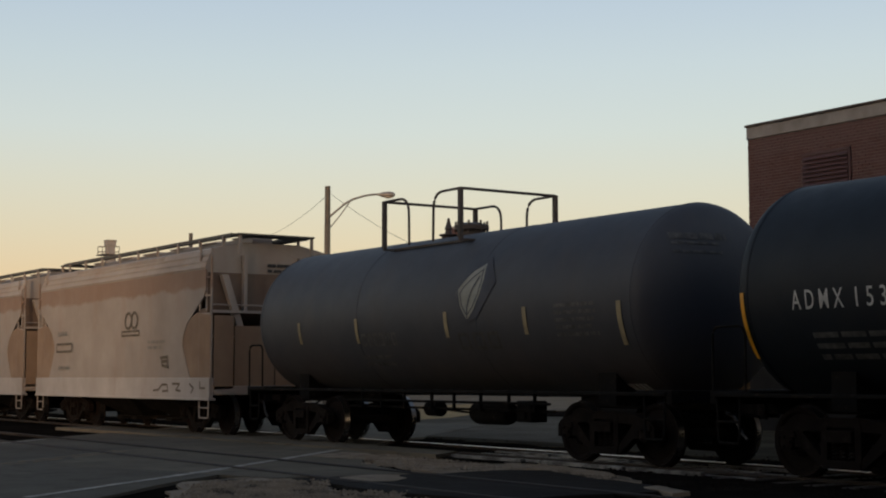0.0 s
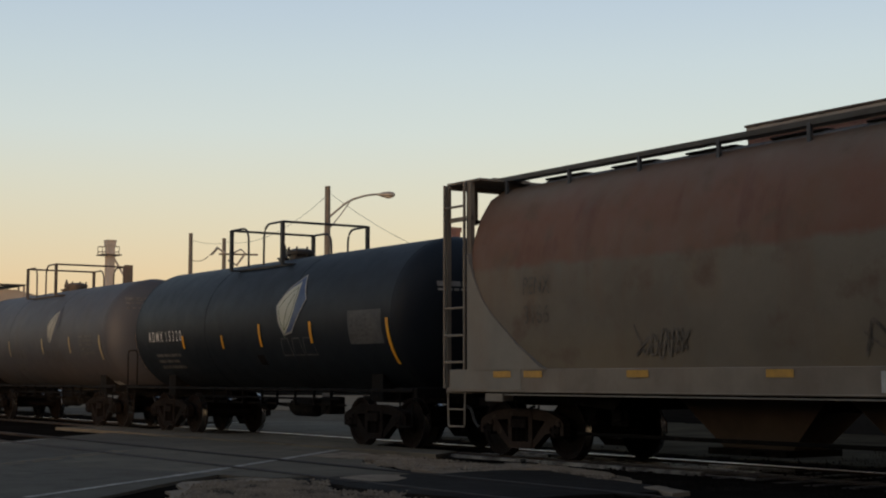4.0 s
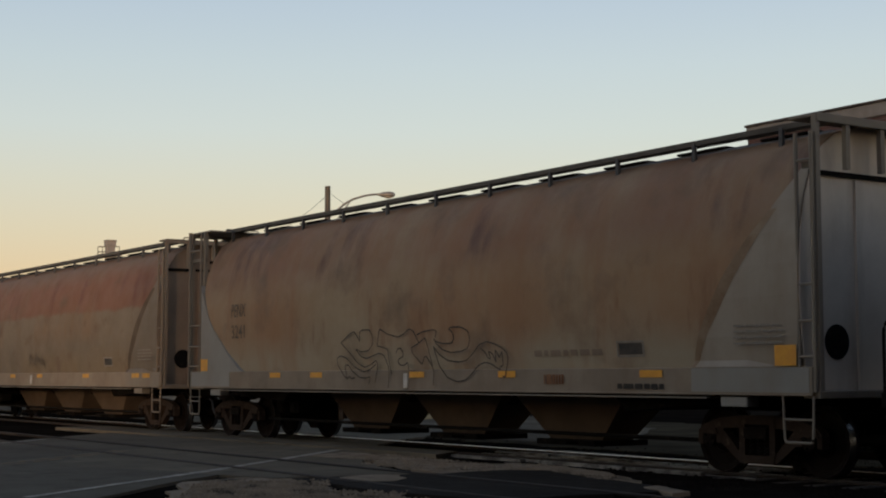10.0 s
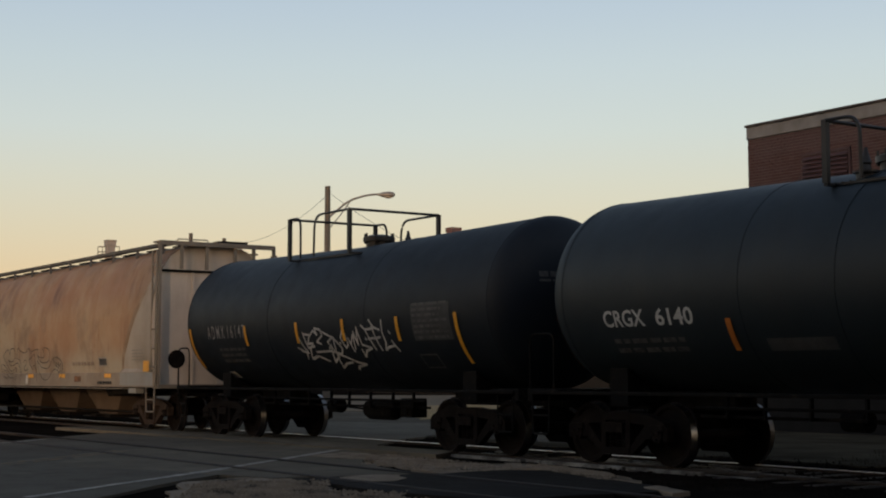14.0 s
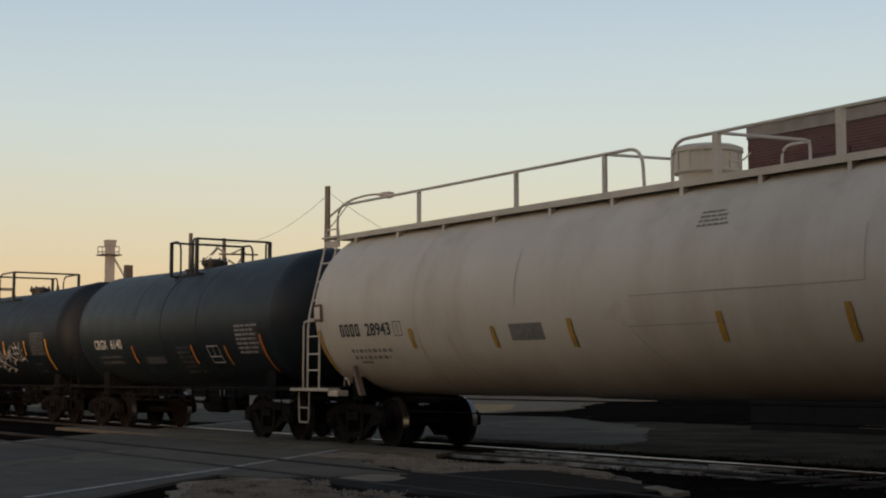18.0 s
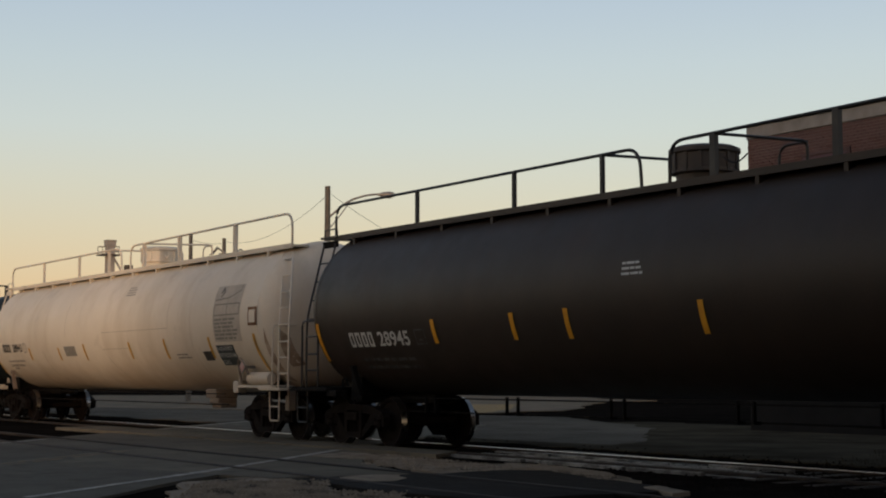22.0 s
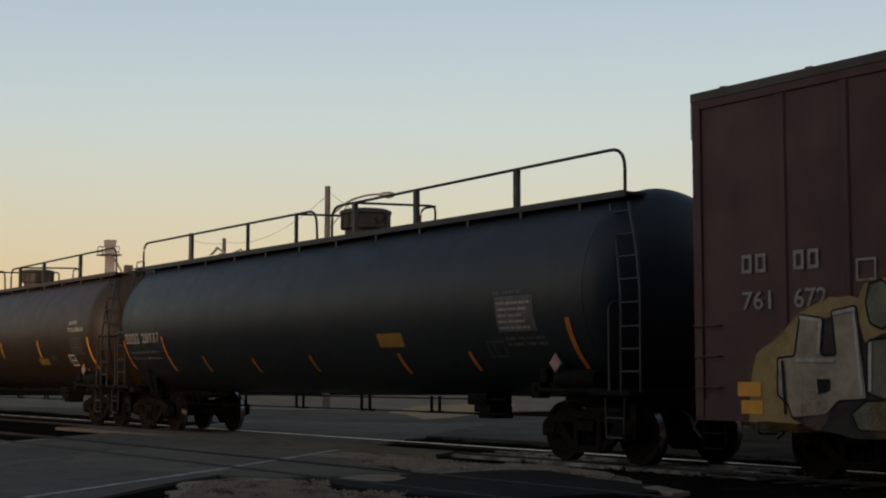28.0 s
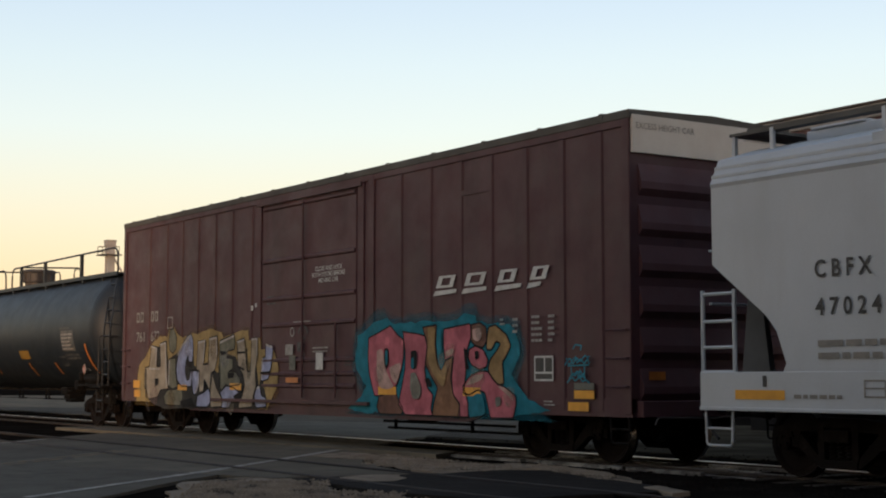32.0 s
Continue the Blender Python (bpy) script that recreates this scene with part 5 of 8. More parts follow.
    piped("gate_shaft", [(x + b * 0.5, -0.8, z_bot - 0.04), (x + b * 0.5, 0.8, z_bot - 0.04)], 0.025, UNDER, bay)


def roof_walk(car, x0, x1, z, y0, y1, hatches, material, hatch_mat, roof_z, posts):
    for s in (-1, 1):
        bm = bmesh.new()
        box(bm, x0, x1, *sorted((s * y0, s * y1)), z - 0.03, z)
        box(bm, x0, x1, *sorted((s * y1, s * (y1 + 0.02))), z - 0.07, z + 0.005)
        part("running_board", bm, GRATING, car, "steel running board along the roof")
        for x in posts:
            boxed("board_bracket", (x - 0.03, x + 0.03, *sorted((s * (y1 - 0.02), s * (y1 + 0.03))), roof_z - 0.28, z - 0.03), material, car)
    boxed("hatch_trough", (x0 + 0.4, x1 - 0.4, -0.26, 0.26, roof_z - 0.1, z - 0.02), material, car, "raised trough under the roof hatches", bevel=0.015)
    for x, w in hatches:
        bm = bmesh.new()
        prism(bm, [(-0.3, z - 0.015), (0.3, z - 0.015), (0.3, z + 0.015), (0.2, z + 0.03), (-0.2, z + 0.03), (-0.3, z + 0.015)], x - w / 2, x + w / 2, "x")
        part("roof_hatch", bm, hatch_mat, car, bevel=0.012)


def round_hopper(s, label, skin_mat, number, sill_reflect, end_mat, gusset, stencil, tape, trim, far_gusset, stain, edge_w):
    """Long teardrop-sided hopper with four outlet bays."""
    L, eL, eR = 9.25, -8.45, 9.0
    car = start_car("covered_hopper", s, label, "hopper car", 7.75, L, DUSTY_FRAME)
    bm = bmesh.new()
    skin(bm, ROUND, [eL, eL + 0.04] + [eL + 0.04 + (eR - eL - 0.08) * i / 6 for i in range(1, 6)] + [eR - 0.04, eR])
    part("body", bm, skin_mat, car, "rust-stained rounded body")
    for sy in (-1, 1):
        bm = bmesh.new()
        box(bm, -9.0, 9.2, *sorted((sy * 1.5, sy * 1.6)), 1.06, 1.41)
        box(bm, -9.0, 9.2, *sorted((sy * 1.42, sy * 1.612)), 1.05, 1.075)
        part("side_sill", bm, SILLTAN, car, "dusty side sill", smooth=False, bevel=0.008)
        boxed("sill_groove", (-7.4, 7.4, *sorted((sy * 1.4, sy * 1.57)), 1.022, 1.05), UNDER, car, "dark gap along the sill")
        boxed("sill_lip", (-7.4, 7.4, *sorted((sy * 1.42, sy * 1.63)), 1.004, 1.022), GUSSET, car, "pale worn lower lip of the sill")
        low = [(eL, 1.4), (eL, 3.3), (-8.4, 3.15), (-8.28, 2.9), (-8.06, 2.55), (-7.8, 2.3), (-7.49, 2.07), (-7.1, 1.78), (-6.53, 1.44), (-6.4, 1.4)]
        bm = bmesh.new()
        prism(bm, low, *sorted((sy * 1.45, sy * 1.617)))
        part("end_gusset", bm, gusset, car, "pale grey corner plate", smooth=False)
    high = [(eR, 1.4), (eR, 4.05), (8.86, 3.9), (8.76, 3.75), (8.48, 3.4), (8.08, 3.0), (7.7, 2.57), (7.42, 2.15), (7.24, 1.85), (7.14, 1.6), (7.1, 1.4)]
    bm = bmesh.new()
    outline2d(bm, high)
    for x in (7.3, 7.6, 8.1, 8.6):
        bmesh.ops.bisect_plane(bm, geom=list(bm.verts) + list(bm.edges) + list(bm.faces), plane_co=(x, 0, 0), plane_no=(1, 0, 0))
    painted("end_gusset", bm, round_side, far_gusset, car, "pale corner plate", 0.012)
    # brown strip along the plate's curved edge, widest midway
    edge = high[4:]
    bm = bmesh.new()
    for (xa, za), (xb, zb) in zip(edge, edge[1:]):
        wa, wb = (edge_w * (0.3 + 0.7 * math.sin(math.pi * min(1.0, (z - 1.4) / 2.2))) for z in (za, zb))
        outline2d(bm, [(xa - 0.012, za), (xa + wa, za), (xb + wb, zb), (xb - 0.012, zb)])
    painted("gusset_edge_strip", bm, round_side, stain, car, "brown strip along the edge of the corner plate", 0.016)
    bm = bmesh.new()
    prism(bm, [(x, min(z, 3.2)) for x, z in ((eR, 1.4), (eR, 3.2), (8.3, 3.2), (7.7, 2.57), (7.42, 2.15), (7.24, 1.85), (7.1, 1.4))], 1.45, 1.617)
    part("end_gusset", bm, far_gusset, car, "pale corner plate", smooth=False)
    for x, k in ((eL, -1), (eR, 1)):
        bm = bmesh.new()
        skin(bm, [(y * 0.995, z - 0.01) for y, z in ROUND], sorted((x, x + k * 0.02)))
        part("end_bulkhead", bm, end_mat, car, "weathered end bulkhead", smooth=False)
        boxed("bulkhead_apron", (*sorted((x, x + k * 0.018)), -1.5, 1.5, 1.1, 1.41), end_mat, car)
    for x in (-3.3, -0.12, 3.05):
        outlet_bay(car, x, 2.95, 1.06, 0.3, 0.5, BAY, 0.22)
    for sx in (-1, 1):
        bm = bmesh.new()
        prism(bm, [(sx * 5.0, 1.06), (sx * 5.3, 0.8), (sx * 8.8, 1.06)], -1.2, 1.2)
        part("end_slope_floor", bm, UNDER, car, smooth=False)
    boxed("centre_sill", (-L, L, -0.25, 0.25, 0.82, 1.12), UNDER, car, bevel=0.02)
    hatches = [(-7.6 + i * 1.69, 0.95) for i in range(10)]
    roof_walk(car, -8.5, 8.8, 4.57, 0.62, 0.98, hatches, SHADEGREY, UNDER, 4.36, [-8.2 + i * 1.64 for i in range(11)])
    for sx, e, c in ((-1, eL, -9.15), (1, eR, 9.26)):
        x0, x1 = sorted((e - sx * 0.2, c))
        bm = bmesh.new()
        box(bm, x0, x1, -1.5, 1.5, 4.49, 4.53)
        box(bm, c - 0.03, c + 0.03, -1.52, 1.52, 4.42, 4.53)
        part("roof_end_platform", bm, trim, car, "end platform at roof height", bevel=0.006)
        boxed("hatch_step", (*sorted((c - sx * 0.15, c - sx * 0.6)), 0.1, 0.85, 4.54, 4.6), UNDER, car)
        piped("roof_grab", bend([(c - sx * 0.4, -0.9, 4.53), (c - sx * 0.4, -0.9, 4.62), (c - sx * 0.4, -0.1, 4.62), (c - sx * 0.4, -0.1, 4.53)], 0.06), 0.014, trim, car)
        for y in (-1.5, -0.95, -0.3, 0.45, 0.95, 1.5):
            low = 1.1 if abs(y) > 1.4 else 3.86
            boxed("end_post", (c - 0.055, c + 0.015, y - 0.035, y + 0.035, low, 4.49), trim, car)
        boxed("end_crossbar", (*sorted((e + sx * 0.02, c)), -1.52, -1.47, 3.86, 3.93), trim, car)
        boxed("end_crossbar", (*sorted((e + sx * 0.02, c)), 1.47, 1.52, 3.86, 3.93), trim, car)
        # near-black bar painting the crossbars' shadow line on the bulkhead
        boxed("end_crossbar", (*sorted((e + sx * 0.022, e + sx * 0.06)), -1.4, 1.4, 3.8, 3.86), UNDER, car)
        boxed("end_sill", (*sorted((e, c + sx * 0.02)), -1.55, 1.55, 1.02, 1.12), trim, car, bevel=0.01)
        # bulkhead with two round openings, their inner shade drawn as near-black discs
        for y in (-0.95, 0.35):
            bm = bmesh.new()
            lathe(bm, [(e + sx * 0.022, 0.22), (e + sx * 0.03, 0.22)], 24, "x", (0, y, 1.72))
            part("opening_shade_disc", bm, UNDER, car, "dark disc drawn for the shade of a round opening")
        for y in (-0.55, 0.1, 0.9):
            boxed("bulkhead_rib", (*sorted((e + sx * 0.02, e + sx * 0.06)), y - 0.035, y + 0.035, 1.12, 3.78), end_mat, car)
        for sy in (-1, 1):
            tall = sx < 0
            a, b = (c - 0.02, c + 0.56) if sx < 0 else (c - 0.28, c - 0.03)
            ladder(car, a, b, sy * 1.575, 1.1, 4.49 if tall else 4.3, [1.53, 1.97, 2.42, 4.1] if tall else [1.53, 1.97, 2.42, 3.95], trim, 0.022)
            step(car, c - sx * 0.32, sy * 1.57, trim, 0.5, 1.05, 0.48, 0.76)
            if tall:
                boxed("corner_post", (c + 0.56, c + 0.68, *sorted((sy * 1.45, sy * 1.53)), 1.1, 4.49), trim, car)
    for x in (-7.77, 7.84):
        for sy in (-1, 1):
            boxed("jacking_pad", (x - 0.24, x + 0.24, *sorted((sy * 1.36, sy * 1.58)), 0.9, 1.03), gusset, car, "pale jacking pad under the sill", bevel=0.012)
            boxed("sill_end_plate", (*sorted((x - 0.75 * (1 if x > 0 else -1), 9.15 if x > 0 else -8.95)), *sorted((sy * 1.6, sy * 1.606)), 1.09, 1.4), gusset, car, "paler end of the sill")
    for x in sill_reflect:
        panel("reflector_strip", x - 0.23, x + 0.23, 1.28, 1.38, flat_side, tape, car, "yellow reflective strip", lift=0.004)
    boxed("tag_holder", (-0.06, 0.06, -1.625, -1.6, 1.1, 1.35), WHITEPAINT, car, "small white tag holder")
    lettering("PENX", -6.95, -6.28, 2.55, 2.82, round_side, stencil, car, "black reporting letters", "reporting_mark", 0.006, lift=0.012)
    lettering(number, -6.93, -6.3, 2.1, 2.38, round_side, stencil, car, "black wagon number", "wagon_number", 0.006, lift=0.012)
    framed("stencil_box", 5.55, 6.1, 1.58, 1.78, 0.03, round_side, GREYPAINT, car)
    panel("stencil_ground", 5.58, 6.07, 1.6, 1.76, round_side, BLACKPAINT, car, lift=0.004)
    print_rows("stencil_block", 7.9, 8.8, 1.7, 2.0, 4, 81, lambda x, z: -1.62, GREYPAINT, car, fill=0.35, lift=0.004)
    piped("train_line", [(-6.5, -0.9, 0.42), (6.5, -0.9, 0.42)], 0.03, UNDER, car)
    under_gear(car, -7.0 + 0.2)
    return car


def scrawl(x0, x1, z0, z1, seed):
    """Loops of a quick hand-drawn tag inside a rectangle."""
    rng = random.Random(seed)
    lines = []
    for k in range(3):
        pts = [(x0 + (x1 - x0) * (i / 6 + rng.uniform(-0.1, 0.1)), (z1 if (i + k) % 2 else z0) + (z0 - z1) * rng.uniform(-0.05, 0.4) * (1 if (i + k) % 2 else -1)) for i in range(7)]
        lines.append([tuple(p) for p in bend(pts, 0.12)])
    return lines


def hopper_banded():
    car = round_hopper(9.2, "grey covered hopper with a rust-red upper band", PENX_A, "3166", (-7.5, -6.7, -4.3, -1.64, 0.74, 4.38, 7.75, 8.4), BULKHEAD, GUSSET, WORNSTENCIL, DULLTAPE, SILLTAN, DUNGUSSET, BROWNEDGE, 0.3)
    for x0, x1, z0, z1, seed in ((-4.3, -3.3, 1.5, 2.0, 82), (-0.3, 1.0, 1.5, 1.98, 84)):
        for line in scrawl(x0, x1, z0, z1, seed):
            brushed("spray_stroke", [line], 0.04, round_side, WORNSTENCIL, car, "faint brown scribbled stroke", lift=0.012)


def hopper_scrawled():
    car = round_hopper(29.15, "tan covered hopper with rust streaks and a black outline tag", PENX_B, "3241", (-4.9, -3.2, 0.35, 2.95, 6.3), PALEEND, COOLGUSSET, WORNSTENCIL, YELLOW, GUSSET, WARMGUSSET, TANEDGE, 0.22)
    for x in (-8.25, 8.79):
        panel("reflector_patch", x - 0.18, x + 0.18, 1.42, 1.68, lambda x, z: -1.62, YELLOW, car, "yellow reflective patch", lift=0.004)
    g = [[(-2.24, 1.92), (-1.98, 2.06), (-1.77, 2.12), (-1.65, 2.03), (-1.55, 1.92), (-1.57, 2.1), (-1.47, 2.14), (-1.19, 2.13), (-1.09, 1.97), (-1.09, 1.88), (-1.24, 1.76), (-1.48, 1.74), (-1.7, 1.8), (-1.48, 1.65), (-1.3, 1.62), (-1.06, 1.67), (-0.88, 1.71), (-0.71, 1.68), (-0.6, 1.57), (-0.51, 1.42), (-0.54, 1.1)],
         [(-2.24, 1.92), (-2.04, 1.8), (-1.79, 1.65), (-1.61, 1.53), (-1.36, 1.46), (-1.12, 1.52), (-0.98, 1.59), (-0.91, 1.5), (-0.95, 1.34), (-1.01, 1.2)],
         [(-2.35, 1.51), (-2.4, 1.64), (-2.24, 1.68), (-2.05, 1.64), (-1.73, 1.47), (-1.43, 1.38), (-1.18, 1.42), (-0.98, 1.52)],
         [(-2.35, 1.51), (-2.12, 1.31), (-2.01, 1.25), (-2.06, 1.43), (-2.09, 1.51), (-1.96, 1.51), (-1.8, 1.39), (-1.55, 1.28), (-1.31, 1.27), (-1.16, 1.3), (-1.22, 1.17)],
         [(-2.01, 1.25), (-1.92, 1.31), (-1.84, 1.25), (-1.74, 1.28)]]
    for line in g:
        brushed("spray_stroke", [[tuple(p) for p in bend(line, 0.05, 2)]], 0.022, lambda x, z: min(round_side(x, z), -1.6), FADEDINK, car, "black outline stroke", lift=0.018)
    g = [[(-0.95, 1.84), (-0.9, 2.05), (-0.87, 2.15), (-0.64, 2.05), (-0.25, 1.98), (-0.06, 2.03), (0.12, 2.12), (0.26, 2.07), (0.43, 1.87), (0.37, 1.84), (0.19, 1.79), (0.26, 1.67), (0.42, 1.58), (0.55, 1.49), (0.6, 1.62), (0.67, 1.64), (0.85, 1.48), (0.91, 1.4), (0.9, 1.16)],
         [(-0.95, 1.84), (-0.74, 1.81), (-0.59, 1.77), (-0.52, 1.5), (-0.45, 1.34)],
         [(-0.31, 1.71), (-0.26, 1.78), (-0.15, 1.79), (-0.07, 1.7), (-0.09, 1.63), (-0.2, 1.61), (-0.25, 1.55), (-0.16, 1.49), (-0.01, 1.49), (0.08, 1.55), (0.12, 1.41)],
         [(0.37, 2.01), (0.56, 2.06), (0.87, 2.08), (0.97, 2.06), (0.93, 1.95)],
         [(0.43, 1.87), (0.61, 1.96), (0.71, 1.78), (0.85, 1.48)]]
    for line in g:
        brushed("spray_stroke", [[tuple(p) for p in bend(line, 0.05, 2)]], 0.022, lambda x, z: min(round_side(x, z), -1.6), FADEDINK, car, "black outline stroke", lift=0.018)
    g = [[(0.88, 1.92), (1.01, 1.86), (1.21, 1.84), (1.43, 1.84), (1.5, 1.93), (1.44, 2.03), (1.32, 2.08), (1.44, 2.11), (1.7, 2.1), (1.91, 2.03), (1.96, 1.89), (1.9, 1.75), (1.69, 1.7), (1.4, 1.69), (1.16, 1.74), (0.94, 1.87)],
         [(0.88, 1.79), (1.06, 1.66), (1.3, 1.56), (1.64, 1.53), (1.87, 1.56), (2.06, 1.68), (2.2, 1.8), (2.42, 1.85), (2.64, 1.81), (2.85, 1.74), (2.99, 1.65), (3.01, 1.53), (2.96, 1.4), (2.93, 1.28), (2.87, 1.3)],
         [(0.88, 1.79), (1.05, 1.48), (1.29, 1.28), (1.58, 1.21), (1.81, 1.23), (2, 1.33), (2.19, 1.47), (2.36, 1.52), (2.54, 1.5), (2.71, 1.43), (2.81, 1.4)],
         [(2.26, 1.74), (2.39, 1.67), (2.45, 1.59), (2.54, 1.57), (2.46, 1.7), (2.59, 1.65), (2.69, 1.5), (2.65, 1.73), (2.78, 1.58), (2.84, 1.7), (2.88, 1.46), (2.79, 1.45)]]
    for line in g:
        brushed("spray_stroke", [[tuple(p) for p in bend(line, 0.05, 2)]], 0.022, lambda x, z: min(round_side(x, z), -1.6), FADEDINK, car, "black outline stroke", lift=0.018)
    print_rows("faded_stencil", 3.6, 5.3, 1.6, 1.78, 1, 85, round_side, BULKHEAD, car, fill=0.5, cut=9, lift=0.012)
    print_rows("rust_tag", 3.9, 4.5, 1.18, 1.34, 1, 86, flat_side, SPRAY["tan"], car, fill=0.9, cut=6, lift=0.006)
    print_rows("black_tag", 5.6, 6.6, 1.12, 1.3, 1, 87, flat_side, SPRAY["grime"], car, fill=0.4, cut=6, lift=0.006)


# ---- flat-sided covered hoppers ----
def flat_hopper(s, label, L, truck_x, material, sill_mat, roof_mat, sill_z, sill_top, bays, eave, shoulder, roof_z, walk_z, bends, trim):
    """Straight sides cut away at the lower corners, a chamfered roof edge, sloped ends."""
    car = start_car("covered_hopper", s, label, "hopper car", truck_x, L)
    e = L - 0.25
    z0 = bends[0][1]
    right = [(e - b, z) for b, z in bends] + [(e - bends[-1][0] + 0.05, sill_top)]
    side_poly = [(e, shoulder)] + right + [(-x, z) for x, z in right[::-1]] + [(-e, shoulder)]
    for sy in (-1, 1):
        bm = bmesh.new()
        prism(bm, side_poly, *sorted((sy * 1.56, sy * 1.6)))
        part("side_sheet", bm, material, car, smooth=False)
        bm = bmesh.new()
        box(bm, -L, L, *sorted((sy * 1.5, sy * 1.61)), sill_z, sill_top)
        box(bm, -L, L, *sorted((sy * 1.44, sy * 1.63)), sill_z - 0.02, sill_z + 0.03)
        part("side_sill", bm, sill_mat, car, smooth=False, bevel=0.008)
        bm = bmesh.new()
        prism(bm, [(sy * 1.6, shoulder), (sy * 1.62, shoulder + 0.05), (sy * 1.46, eave), (sy * 1.3, eave + 0.05), (sy * 0.7, roof_z), (0, roof_z), (0, roof_z - 0.06), (sy * 1.5, shoulder - 0.02)], -e, e, "x")
        roof = part("roof_side", bm, roof_mat, car, smooth=False)
        bm = bmesh.new()
        for k in (0.3, 0.65):
            y, z = 1.62 + (1.46 - 1.62) * k, shoulder + 0.05 + (eave - shoulder - 0.05) * k
            box(bm, -e, e, *sorted((sy * (y - 0.02), sy * (y + 0.018))), z - 0.02, z + 0.02)
        part("roof_rib", bm, roof_mat, roof, smooth=False)
    # slope sheets (pale hopper: darkened to paint the cutaway's shade) and inner hull
    for sx in (-1, 1):
        bm = bmesh.new()
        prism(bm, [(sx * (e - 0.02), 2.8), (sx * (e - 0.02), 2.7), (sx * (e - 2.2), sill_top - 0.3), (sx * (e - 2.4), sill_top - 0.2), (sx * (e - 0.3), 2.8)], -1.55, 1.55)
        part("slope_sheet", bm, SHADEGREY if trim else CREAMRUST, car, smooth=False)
        bm = bmesh.new()
        prism(bm, [(-1.56, 2.75), (1.56, 2.75), (1.58, shoulder), (1.44, eave - 0.02), (0.7, roof_z - 0.02), (-0.7, roof_z - 0.02), (-1.44, eave - 0.02), (-1.58, shoulder)], *sorted((sx * (e - 0.06), sx * (e - 0.01))), "x")
        part("end_sheet", bm, material if trim else roof_mat, car, smooth=False)
        if not trim:
            boxed("lower_end_sheet", (*sorted((sx * (e - 0.012), sx * (e + 0.012))), -1.55, 1.55, 2.72, 3.6), CREAMRUST, car, "rust-washed lower end sheet")
            for sy in (-1, 1):
                bm = bmesh.new()
                prism(bm, [(sx * x, z) for x, z in ((L, 1.03), (L, 2.64), (L - 0.7, 2.72), (L - 1.1, 2.6), (L - 1.5, 2.3), (L - 1.6, 1.9), (L - 1.4, 1.5), (L - 0.9, 1.2))], *sorted((sy * 1.55, sy * 1.588)))
                part("corner_plate", bm, RUSTPLATE, car, "rust-washed corner plate", smooth=False)
                boxed("end_panel", (*sorted((sx * (L - 0.03), sx * L)), *sorted((sy * 1.03, sy * 1.5)), 1.03, 2.64), RUSTPLATE, car, "rust-washed end panel")
                boxed("end_panel", (*sorted((sx * (L - 0.05), sx * (L - 0.02))), *sorted((sy * 0.015, sy * 0.99)), 1.03, 2.42), RUSTPLATE, car, "rust-washed end panel")
                bm = bmesh.new()
                prism(bm, [(sy * 1.3, 3.55), (sy * 1.14, 3.55), (sy * 0.76, 2.42), (sy * 0.92, 2.42)], *sorted((sx * (e + 0.03), sx * (L - 0.06))), "x")
                part("end_brace", bm, CREAMROOF, car, "slanting end brace", smooth=False)
                boxed("end_post", (*sorted((sx * (e + 0.02), sx * (L - 0.1))), *sorted((sy * 0.66, sy * 0.74)), 2.7, 4.0), CREAMROOF, car)
            boxed("end_crossbar", (*sorted((sx * (L - 0.1), sx * L)), -1.53, 1.53, 2.7, 2.76), CREAMROOF, car)
        boxed("end_sill", (*sorted((sx * (L - 0.35), sx * L)), -1.5, 1.5, sill_z + 0.1, sill_z + 0.3), material, car, bevel=0.015)
        # pale hopper's braces, shade put into their grey too
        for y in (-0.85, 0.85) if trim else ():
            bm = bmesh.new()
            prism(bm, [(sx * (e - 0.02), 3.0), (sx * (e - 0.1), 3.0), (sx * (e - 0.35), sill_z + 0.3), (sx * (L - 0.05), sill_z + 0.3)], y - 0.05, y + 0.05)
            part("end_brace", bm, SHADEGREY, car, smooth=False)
        for sy in (-1, 1):
            a, b = sorted((sx * (L - 0.6), sx * (L - 0.02)))
            ladder(car, a, b, sy * 1.56, sill_z + 0.1, 2.42 if trim else eave, [sill_top + 0.0, sill_top + 0.32, sill_top + 0.66, sill_top + 1.02] + ([] if trim else [sill_top + 1.4, sill_top + 1.8, sill_top + 2.2]), material, 0.024)
            step(car, sx * (L - 0.32), sy * 1.58, material, 0.5, sill_z + 0.05, 0.4, 0.62)
        boxed("end_platform", (*sorted((sx * (L - 0.55), sx * (L + 0.05))), -0.95, 0.95, walk_z - 0.06, walk_z - 0.02), GRATING, car)
        for y in (-0.9, 0.9):
            boxed("platform_post", (sx * L - 0.03, sx * L + 0.03, y - 0.03, y + 0.03, eave - 0.1, walk_z - 0.06), material, car)
        for z in (sill_top + 0.9, sill_top + 1.6):
            piped("end_grab", [(sx * (L - 0.1), -1.5, z), (sx * (L - 0.1), 1.5, z)], 0.018, material, car)
    boxed("inner_hull", (-e + 2.6, e - 2.6, -1.5, 1.5, sill_z + 0.1, roof_z - 0.2), material, car)
    w = 2 * (e - 1.9) / len(bays)
    for x in bays:
        outlet_bay(car, x, min(w, 3.6), sill_z + 0.1, 0.3, 1.3, UNDER if not trim else material)
    boxed("centre_sill", (-L, L, -0.25, 0.25, 0.72, 1.0), UNDER, car, bevel=0.02)
    n = int(e * 2 / 1.7)
    hatches = [(-e + 1.0 + i * (2 * e - 2.0) / (n - 1), 0.9) for i in range(n)]
